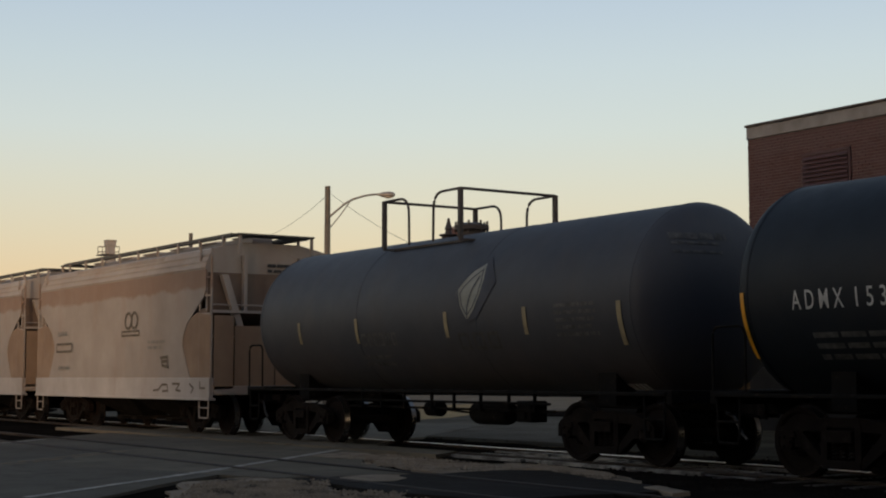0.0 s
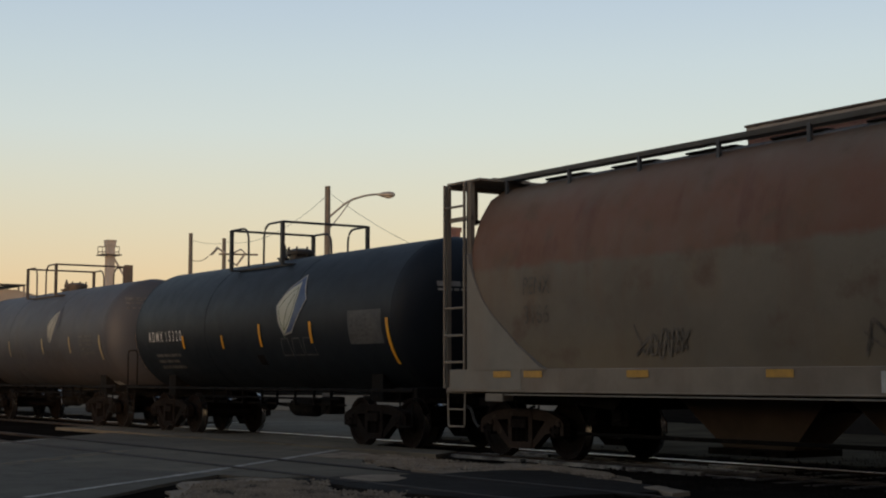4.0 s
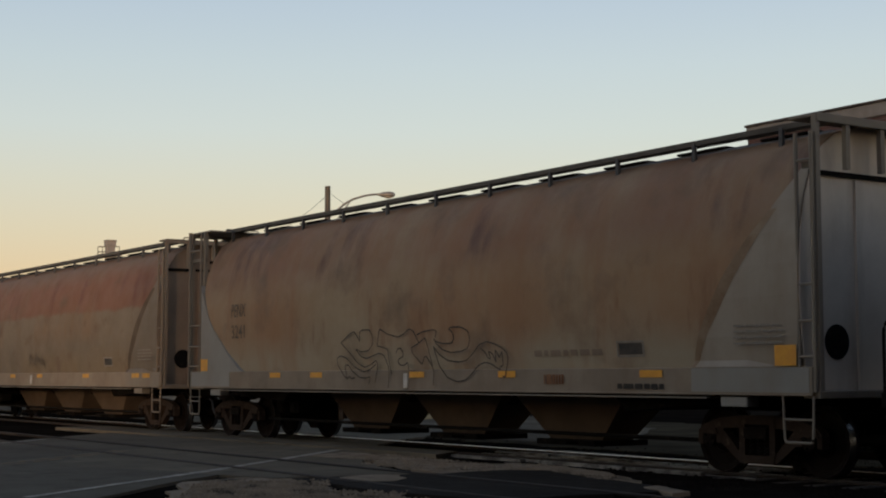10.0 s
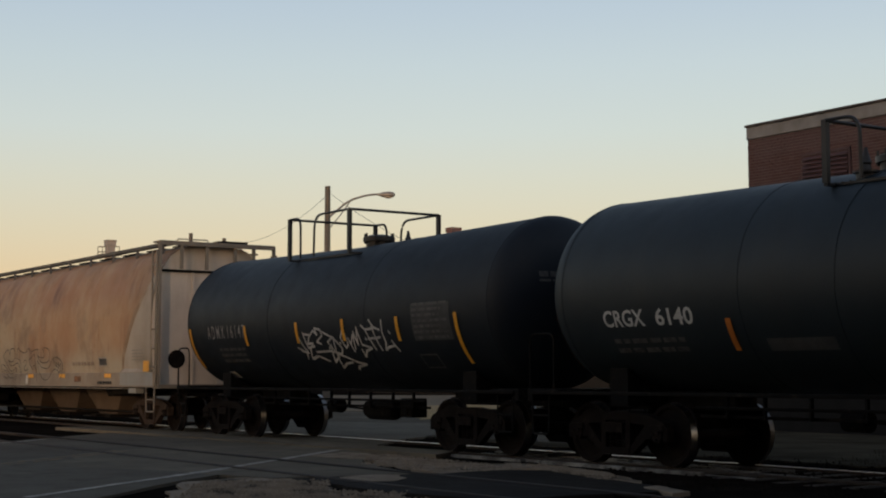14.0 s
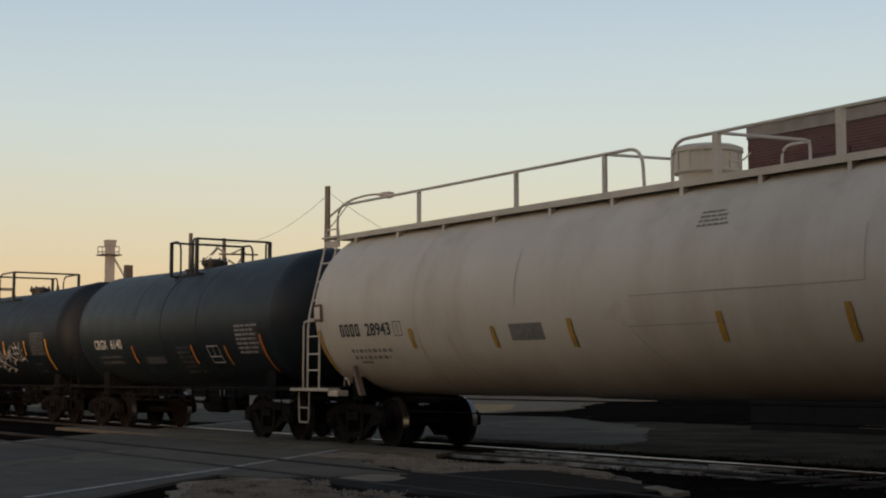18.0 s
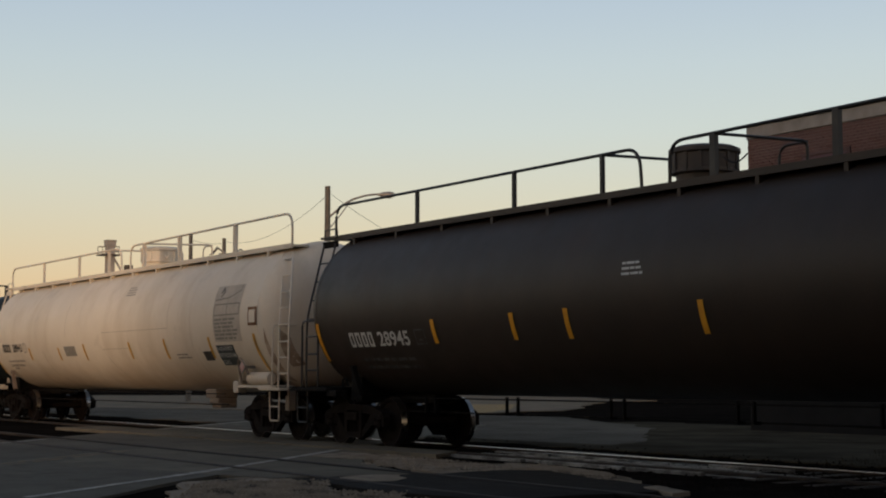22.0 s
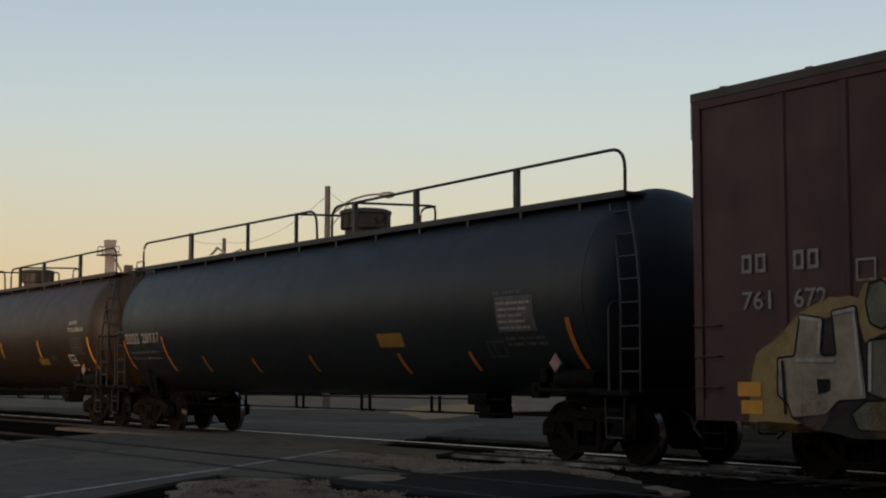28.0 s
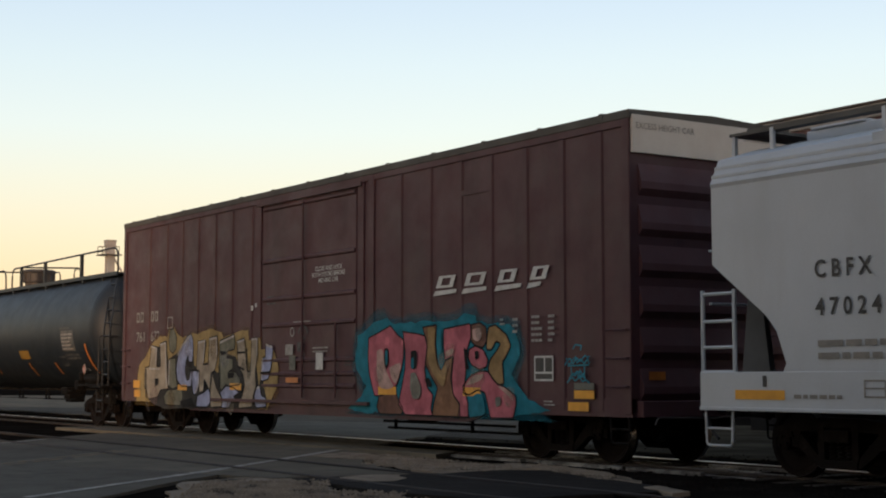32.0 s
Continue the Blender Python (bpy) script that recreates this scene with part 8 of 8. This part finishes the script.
    patch("concrete_strip", [(-18.4, 13.35), (-17.3, 13.55), (-15.8, 13.2), (-14.1, 12.4), (-13.9, 12.2), (-14.7, 12.38), (-16.4, 13.0), (-17.2, 12.75)], -0.008, GRAVEL, "worn pale strip along the apron", 20, 0.25, 0.05, "kerb")
    patch("crossing_fill", [(-37.5, 13.0), (-37.5, 14.5), (-21.3, 14.5), (-20.6, 13.6)], 0.012, ASPHALT, "raised asphalt fill beside the rail", 18, 0.4, 0.02, "pavement", 0.08)
    patch("concrete_corner", [(-13.4, 12.0), (-12.5, 11.7), (-12.4, 11.35), (-13.3, 11.7)], -0.005, GRAVEL, "broken pale concrete corner", 13, 0.2, 0.03, "kerb")
    patch("pale_asphalt", [(-16.8, 9.6), (-17.1, 10.2), (-16.8, 10.5), (-16.3, 10.3), (-15.9, 9.9), (-16.0, 9.55)], -0.009, GRAVEL, "pale worn patch", 14, 0.2, 0.05, "pavement", 0.02)
    patch("dry_grass", OCHRE, -0.024, STRAW, "dry ochre grass beyond the lot", 15, 1.0, 0.2, "grass", 0.02)
    patch("far_gravel_lot", PALE, -0.03, FARGRAVEL, "pale gravel yard in the distance", 16, 3, 0.8, "gravel")
    patch("dirt_drive", [(-37, 18.2), (-26, 17.7), (-14, 17.6), (-12, 20.5), (-14, 25.5), (-28, 30), (-34, 30)], -0.042, WEEDY, "dark weedy ground in front of the brick building", 17, 0.6, 0.3, "gravel")


def track(name, y, x0, x1, label, bright, groove):
    rails = new(name)
    tagged(rails, label, "railway track", kind="structure")
    for s in (-1, 1):
        yy = y + s * 0.7525
        bm = bmesh.new()
        prism(bm, [(yy - 0.07, -0.17), (yy + 0.07, -0.17), (yy + 0.07, -0.155), (yy + 0.012, -0.13), (yy + 0.012, -0.045), (yy + 0.037, -0.035), (yy + 0.037, -0.008), (yy + 0.028, -0.001), (yy - 0.028, -0.001), (yy - 0.037, -0.008), (yy - 0.037, -0.035), (yy - 0.012, -0.045), (yy - 0.012, -0.13), (yy - 0.07, -0.155)], x0, x1, "x")
        rail = part("rail", bm, RAILRUST, rails, "worn steel rail", smooth=False)
        if bright and s > 0:
            boxed("rail_head", (x0, x1, yy - 0.034, yy + 0.034, -0.006, 0.001), RAILTOP, rail, "polished running surface")
        if groove:
            boxed("flangeway", (-34, -12.3, *sorted((yy - s * 0.037, yy - s * 0.1)), -0.03, -0.008), NEWASPHALT, rail, "dark flangeway gap")
    return rails


def ties(rails, y, x0, x1, gap, rng):
    bm = bmesh.new()
    box(bm, -0.11, 0.11, -1.3, 1.3, -0.18, -0.045)
    me = finish(bm, "tie", TIE, False, 0.012)
    x = x0
    while x < x1:
        again("tie", me, rails, pose(x, y + rng.uniform(-0.05, 0.05), rng.uniform(-0.008, 0.006), 0, 0, rng.uniform(-1.5, 1.5)))
        x += gap


def stones(name, areas, count, size, material, label, seed, z=-0.035):
    """Loose stones strewn over areas (x, y, spread x, spread y)."""
    rng = random.Random(seed)
    verts, faces = [], []
    for _ in range(count):
        ax, ay, sx, sy, turn = rng.choice(areas)
        u, v = rng.uniform(-sx, sx), rng.uniform(-sy, sy)
        c, s = math.cos(turn), math.sin(turn)
        x, y = ax + c * u - s * v, ay + s * u + c * v
        r = size * rng.uniform(0.4, 1.0) ** 1.5
        n = len(verts)
        for k in range(5):
            a = k * math.tau / 5 + rng.random()
            verts.append((x + r * math.cos(a) * rng.uniform(0.7, 1.2), y + r * math.sin(a) * rng.uniform(0.7, 1.2), z - 0.01))
        verts.append((x + rng.uniform(-r, r) * 0.3, y + rng.uniform(-r, r) * 0.3, z + r * rng.uniform(0.35, 0.8)))
        faces += [(n + k, n + (k + 1) % 5, n + 5) for k in range(5)]
    me = bpy.data.meshes.new(name)
    me.from_pydata(verts, [], faces)
    me.materials.append(material)
    return tagged(new(name, me), label, "gravel", kind="stuff")


def tufts(name, spots, label, seed, material):
    """Dry weeds as many thin blades."""
    rng = random.Random(seed)
    verts, faces = [], []
    for cx, cy, r, count, h in spots:
        for _ in range(count):
            a, d = rng.random() * math.tau, r * math.sqrt(rng.random())
            x, y = cx + d * math.cos(a), cy + d * math.sin(a)
            lean, t = rng.random() * math.tau, rng.uniform(0.1, 0.6)
            hh = h * rng.uniform(0.4, 1.1)
            w = 0.008
            n = len(verts)
            verts += [(x - w, y, GROUND_Z), (x + w, y, GROUND_Z), (x + t * hh * 0.4 * math.cos(lean) + w * 0.6, y + t * hh * 0.4 * math.sin(lean), GROUND_Z + hh * 0.6), (x + t * hh * math.cos(lean), y + t * hh * math.sin(lean), GROUND_Z + hh)]
            faces += [(n, n + 1, n + 2), (n, n + 2, n + 3)]
    me = bpy.data.meshes.new(name)
    me.from_pydata(verts, [], faces)
    me.materials.append(material)
    return tagged(new(name, me), label, "weeds", kind="stuff")


def crossing_planks(rails):
    """Old crossing planks between and beside the rails."""
    rng = random.Random(5)
    for y in (14.16, 14.3, 14.86, 15.02, 15.24, 15.48, 15.7, 16.34, 16.52):
        x = -21.0 + rng.uniform(-0.8, 0.6)
        while x < -15.3 - 0.5 * (y - 14.2):
            w = rng.uniform(0.8, 2.4)
            bm = bmesh.new()
            box(bm, x, x + w, y - 0.055, y + 0.055, -0.12, -0.014 + rng.uniform(-0.035, 0.012))
            part("crossing_plank", bm, TIMBER, rails, "worn crossing plank", smooth=False, bevel=0.01)
            x += w + rng.uniform(0.05, 0.5)


VX0, VX1 = -25.2, -23.7   # the vent's sides


def brick_building():
    """Two-storey brick block beyond the tracks, with a concrete parapet band and a louvred vent."""
    b = new("brick_building")
    tagged(b, "red brick building with a pale concrete parapet and louvred vent", "building")
    y0, x0, x1, top = 27.5, -27.05, -3.0, 7.76
    bm = bmesh.new()
    box(bm, x0, x1, y0, y0 + 14, GROUND_Z - 0.1, top - 0.1)
    part("wall", bm, MORTAR, b, smooth=False)
    bm = bmesh.new()
    box(bm, x0 - 0.02, x1 + 0.02, y0 - 0.05, y0 + 0.3, top - 0.38, top - 0.06)
    box(bm, x0 - 0.02, x0 + 0.3, y0 + 0.3, y0 + 14, top - 0.38, top - 0.06)
    part("parapet_band", bm, CONCRETE, b, "weathered concrete parapet band", smooth=False, bevel=0.015)
    bm = bmesh.new()
    box(bm, x0 - 0.05, x1 + 0.1, y0 - 0.09, y0 + 0.35, top - 0.06, top + 0.0)
    box(bm, x0 - 0.05, x0 + 0.35, y0 + 0.35, y0 + 14.1, top - 0.06, top + 0.0)
    part("coping", bm, DARKPIPE, b, "dark metal coping", smooth=False, bevel=0.01)
    boxed("roof", (x0 + 0.3, x1, y0 + 0.3, y0 + 14, top - 0.5, top - 0.4), ROOFING, b)
    # brick courses, joined
    rng = random.Random(7)
    verts, faces = [], []

    def brick(xa, xb, za, zb, d):
        n = len(verts)
        for x in (xa, xb):
            for z in (za, zb):
                verts.extend([(x, y0 - d, z), (x, y0 + 0.01, z)])
        faces.extend([(n, n + 2, n + 6, n + 4), (n, n + 1, n + 3, n + 2), (n + 4, n + 6, n + 7, n + 5), (n, n + 4, n + 5, n + 1), (n + 2, n + 3, n + 7, n + 6)])
    bm = bmesh.new()
    box(bm, -0.1, 0.1, -0.012, 0.01, 0.0, 0.063)
    one = finish(bm, "brick", BRICK, False, 0.003)
    row = 0
    z = top - 0.38 - 0.075
    while z > 3.2:
        x = x0 + (0.0 if row % 2 else -0.1)
        fine = z > 4.0
        while x < (-15.0 if fine else x1):
            w = 0.2 if fine else 0.62
            if not (VX0 < x + w / 2 < VX1 and 5.65 < z + 0.03 < 6.72):
                if row < 6 and x > x0:
                    again("brick", one, b, pose(x + 0.1, y0 + rng.uniform(-0.005, 0.004), z, 0, 0, rng.uniform(-0.6, 0.6)))
                else:
                    brick(max(x, x0), x + w, z, z + (0.063 if fine else 0.138), 0.012 + rng.uniform(-0.004, 0.005))
            x += w + 0.012
        z -= 0.075 if fine else 0.15
        row += 1
    me = bpy.data.meshes.new("bricks")
    me.from_pydata(verts, [], faces)
    m = BRICK.copy()
    m.name = "red_brick_courses"
    nt = m.node_tree
    g = nt.nodes.new("ShaderNodeNewGeometry")
    bsdf = nt.nodes["Principled BSDF"]
    src = bsdf.inputs["Base Color"].links[0].from_socket
    nt.links.new(ramp_mix(nt, multiply(nt, g.outputs["Random Per Island"], 0.55), src, (0.09, 0.035, 0.03)), bsdf.inputs["Base Color"])
    me.materials.append(m)
    ob = hang(new("bricks", me), b)
    tagged(ob, kind="stuff")
    # dark facing that paints shade onto the lower brick wall
    boxed("ground_floor_shade", (x0 - 0.02, x1, y0 - 0.06, y0 - 0.03, GROUND_Z - 0.1, 3.2), DARKWALL, b, "dark facing standing in for shade on the lower wall")
    for i in range(5):
        xa = x0 + 1.2 + i * 4.4
        win = boxed("window", (xa, xa + 2.2, y0 - 0.085, y0 - 0.06, 0.9, 2.4), DARKWALL, b, "dusty ground-floor window")
        for k in range(2):
            boxed("pane", (xa + 0.08 + k * 1.06, xa + 1.06 + k * 1.06, y0 - 0.095, y0 - 0.085, 0.98, 2.32), PANEGREY, win)
    vent = boxed("vent", (VX0, VX1, y0 - 0.03, y0 + 0.1, 5.68, 6.72), LOUVRE, b, "louvred vent in the brick wall")
    for i in range(9):
        bm = bmesh.new()
        z = 5.74 + i * 0.107
        prism(bm, [(y0 - 0.03, z + 0.07), (y0 - 0.1, z), (y0 - 0.1, z + 0.02), (y0 - 0.03, z + 0.09)], VX0 + 0.04, VX1 - 0.04, "x")
        part("slat", bm, LOUVRE, vent, smooth=False)
    boxed("vent_frame", (VX1 - 0.02, VX1 + 0.03, y0 - 0.06, y0 + 0.02, 5.62, 6.76), LOUVRE, vent)
    boxed("vent_frame", (VX0 - 0.03, VX1 + 0.03, y0 - 0.06, y0 + 0.02, 6.72, 6.78), LOUVRE, vent)


def shade_building():
    """Unseen plain blocks added behind the viewpoint to keep light off the crossing."""
    b = new("light_block")
    tagged(b, "unseen plain block added behind the viewpoint for shade", "building")
    boxed("wall", (4.5, 75, -30, -10, GROUND_Z - 0.1, 12.0), BRICK, b)
    boxed("front_wing", (3.2, 75, -10, 7.5, GROUND_Z - 0.1, 16.0), BRICK, b)
    boxed("rear_wing", (-11.0, 4.4, -13, -4.5, GROUND_Z - 0.1, 12.0), BRICK, b)
    low_block = new("low_light_block")
    tagged(low_block, "unseen low block added behind the viewpoint for shade", "building")
    boxed("wall", (-62, 3.0, -46, -36, GROUND_Z - 0.1, 5.7), BRICK, low_block)
    bm = bmesh.new()
    prism(bm, [(-46.3, 5.7), (-35.7, 5.7), (-41, 6.4)], -62.3, 3.3, "x")
    part("roof", bm, ROOFING, low_block, smooth=False)
    boxed("roof", (4.4, 75.2, -30.2, -10.1, 12.0, 12.3), ROOFING, b)
    boxed("roof", (3.0, 75.2, -10.1, 7.7, 16.0, 16.3), ROOFING, b)
    boxed("roof", (-11.2, 4.3, -13.2, -4.3, 12.0, 12.3), ROOFING, b)


def house():
    h = new("house")
    tagged(h, "distant building with a brick chimney beyond the yard", "house")
    cx, cy = -109.3, 77.4
    boxed("wall", (cx - 9, cx + 9, cy - 7, cy + 7, GROUND_Z - 0.1, 5.6), DARKWALL, h)
    bm = bmesh.new()
    prism(bm, [(cy - 7.6, 5.5), (cy + 7.6, 5.5), (cy, 9.0)], cx - 9.5, cx + 9.5, "x")
    roof = part("roof", bm, ROOFING, h, smooth=False)
    bm = bmesh.new()
    box(bm, cx - 0.44, cx + 0.44, cy - 3.8, cy - 2.9, 6.4, 14.4)
    box(bm, cx - 0.52, cx + 0.52, cy - 3.88, cy - 2.82, 14.3, 14.7)
    part("chimney", bm, BRICK, roof, "brick chimney", smooth=False)


def street_lamp():
    lamp = new("street_lamp")
    tagged(lamp, "wooden pole street lamp with a curved metal arm", "street lamp")
    x, y = -55.86, 31.24
    d = Vector((-54.49 + 55.86, 33.57 - 31.24, 0)).normalized()
    bm = bmesh.new()
    lathe(bm, [(GROUND_Z - 0.2, 0.17), (9.57, 0.12)], 14, "z", (x, y, 0))
    part("pole", bm, POLEWOOD, lamp)

    def arm(pts):
        return [(x + d.x * a, y + d.y * a, z) for a, z in pts]
    piped("lamp_arm", bend(arm([(0.1, 8.25), (0.9, 8.95), (1.7, 9.2), (2.35, 9.25)]), 0.5, 6), 0.045, GALV, lamp)
    piped("arm_brace", bend(arm([(0.1, 7.75), (0.55, 8.3), (1.0, 8.95)]), 0.3, 5), 0.025, GALV, lamp)
    bm = bmesh.new()
    lathe(bm, [(-0.1, 0.04), (0.0, 0.08), (0.15, 0.15), (0.4, 0.19), (0.6, 0.15), (0.68, 0.04)], 16, "x")
    head = part("lamp_head", bm, GALV, lamp, "cobra-head luminaire", m=Matrix.Translation((x + d.x * 2.25, y + d.y * 2.25, 9.22)) @ Matrix.Rotation(math.atan2(d.y, d.x), 4, "Z") @ Matrix.Diagonal((1, 1, 0.75, 1)))
    bm = bmesh.new()
    bmesh.ops.create_uvsphere(bm, u_segments=14, v_segments=8, radius=0.15)
    part("lens", bm, LENS, head, "clouded glass lens", m=Matrix.Translation((0.38, 0, -0.1)) @ Matrix.Diagonal((1.3, 1, 0.8, 1)))


def utility_pole(x, y, top, label, crossarm):
    p = new("utility_pole")
    tagged(p, label, "utility pole", "utility poles")
    bm = bmesh.new()
    lathe(bm, [(GROUND_Z - 0.2, 0.16), (top, 0.11)], 12, "z", (x, y, 0))
    part("pole", bm, POLEWOOD, p)
    if crossarm:
        rt = Vector((math.cos(radians(62)), math.sin(radians(62)), 0))
        fw = Vector((-rt.y, rt.x, 0))

        def at(a, z, b=0.0):
            return (x + rt.x * a + fw.x * b, y + rt.y * a + fw.y * b, z)
        piped("crossarm", [at(-0.3, top - 0.95, -0.12), at(2.0, top - 0.97, -0.12)], 0.055, POLEWOOD, p)
        piped("arm_brace", [at(-0.75, top - 1.0, -0.1), at(-0.35, top - 0.6, -0.1), at(0.1, top - 0.9, -0.1)], 0.07, GALV, p)
        piped("arm_brace", [at(0.25, top - 1.3, -0.1), at(0.75, top - 1.6, -0.1), at(1.2, top - 0.95, -0.1)], 0.07, GALV, p)
        piped("arm_brace", [at(0.4, top - 0.95, -0.1), at(1.0, top - 0.65, -0.1), at(1.3, top - 0.95, -0.1)], 0.05, GALV, p)
    else:
        pts = [(x + 0.1 + 0.09 * k, y + 0.16 * k, top - 1.55 - 0.35 * math.sin(k * math.pi / 8) + 0.1 * k) for k in range(9)]
        piped("cable_loop", pts, 0.02, CABLE, p)
    return p


def wire(a, b, sag, r=0.009):
    a, b = Vector(a), Vector(b)
    pts = [a + (b - a) * t - Vector((0, 0, 4 * sag * t * (1 - t))) for t in (i / 20 for i in range(21))]
    ob = piped("overhead_wire", pts, r, CABLE, None, n=5)
    tagged(ob, "thin black overhead wire between poles", "wire", "overhead wires")


def grain_elevator():
    g = new("grain_elevator")
    tagged(g, "distant pale grain elevator leg with a railed platform", "elevator")
    x, y = -186.75, 71.6
    boxed("house", (x - 9, x + 5, y - 2, y + 10, GROUND_Z - 0.2, 10.5), PALECLAD, g)
    boxed("leg_tower", (x - 0.5, x + 0.5, y - 0.5, y + 0.5, 10.5, 18.7), PALECLAD, g, "pale bucket-elevator tower")
    bm = bmesh.new()
    box(bm, x - 0.6, x + 0.6, y - 0.6, y + 0.6, 18.7, 19.2)
    prism(bm, [(x - 0.6, 19.2), (x + 0.6, 19.2), (x + 0.7, 19.45), (x - 0.7, 19.45)], y - 0.65, y + 0.65)
    part("leg_head", bm, PALECLAD, g, smooth=False)
    rt = Vector((0.555, 0.832, 0))
    for z in (17.9, 18.6):
        piped("platform_rail", [(x - rt.x * 1.6, y - rt.y * 1.6, z), (x + rt.x * 1.2, y + rt.y * 1.2, z)], 0.06, DARKPIPE, g)
    for k in (-1.6, -1.0, 1.2):
        piped("rail_post", [(x + rt.x * k, y + rt.y * k, 17.5), (x + rt.x * k, y + rt.y * k, 18.65)], 0.05, DARKPIPE, g)
    boxed("platform", (x - 1.3, x + 1.2, y - 1.4, y + 1.2, 17.4, 17.55), DARKPIPE, g)
    piped("spout", [(x + 0.6 * rt.x, y + 0.6 * rt.y, 17.0), (x + 2.6 * rt.x, y + 2.6 * rt.y, 13.5)], 0.14, PALECLAD, g)
    boxed("vent_stack", (-181.8, -180.9, 71.6, 72.5, 10.4, 15.8), DARKPIPE, g)


setting()
main_track = track("main_track", TRACK_Y, -260, 180, "polished main line rails set in the street and dirt", True, False)
siding = track("siding_track", 10.2, -120, -11.5, "dull rails of a disused siding set in the street", False, True)
crossing_planks(main_track)
ties(main_track, TRACK_Y, -16.7, 2.0, 0.56, random.Random(2))
stones("ballast", [(-19.8, 12.6, 1.6, 0.5, -0.05), (-18.2, 12.1, 1.3, 0.7, -0.1), (-16.2, 12.9, 1.6, 0.22, -0.3), (-15.4, 7.7, 1.8, 0.8, 2.6), (-14.4, 8.1, 2.5, 0.5, 0.1), (-13.4, 6.9, 2.2, 1.2, 2.5)], 7500, 0.045, GRAVEL, "loose pale gravel stones", 3, -0.016)
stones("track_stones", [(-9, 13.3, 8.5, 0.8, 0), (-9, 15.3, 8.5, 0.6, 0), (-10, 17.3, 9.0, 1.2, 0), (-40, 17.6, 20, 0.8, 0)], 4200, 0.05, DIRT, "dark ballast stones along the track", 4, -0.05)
tufts("weeds", [(-14.5, 19.2, 2.2, 500, 0.08), (-11.5, 19.8, 3.0, 900, 0.1), (-15, 21.5, 2.5, 900, 0.12)], "dark dry weeds beside the track", 6, WEED)
street_lamp()
utility_pole(-77.66, 34.56, 9.48, "bare weathered utility pole with a hanging cable loop", False)
utility_pole(-79.59, 37.55, 9.5, "weathered utility pole with a crossarm and braces", True)
wire((-55.86, 31.24, 9.2), (-79.59, 37.55, 9.3), 0.75)
wire((-79.59, 37.55, 9.2), (-77.66, 34.56, 9.1), 0.1)
wire((-55.86, 31.24, 9.35), (-51.37, 34.72, 6.2), 0.3)
scrub_band()
house()
grain_elevator()
brick_building()
shade_building()

hopper_cream(-48.2, False)
hopper_cream(-35.45, True)
tank_faded()
tank_leaf()
hopper_banded()
hopper_scrawled()
tank_tagged()
tank_plain()
tank_white()
tank_brown()
tank_blue()
boxcar()
hopper_grey()


# ---- what moves ----
def motions():
    for car, s in CARS:
        walk(car, [(t, pose(s - travel(t), TRACK_Y, 0)) for t in range(33)])
    turns = [(k / 10, math.degrees(travel(k / 10) / 0.457)) for k in range(321)]
    for wheel, x in WHEELS:
        walk(wheel, [(t, pose(x, 0, 0.457, 0, -a, 0)) for t, a in turns])


motions()
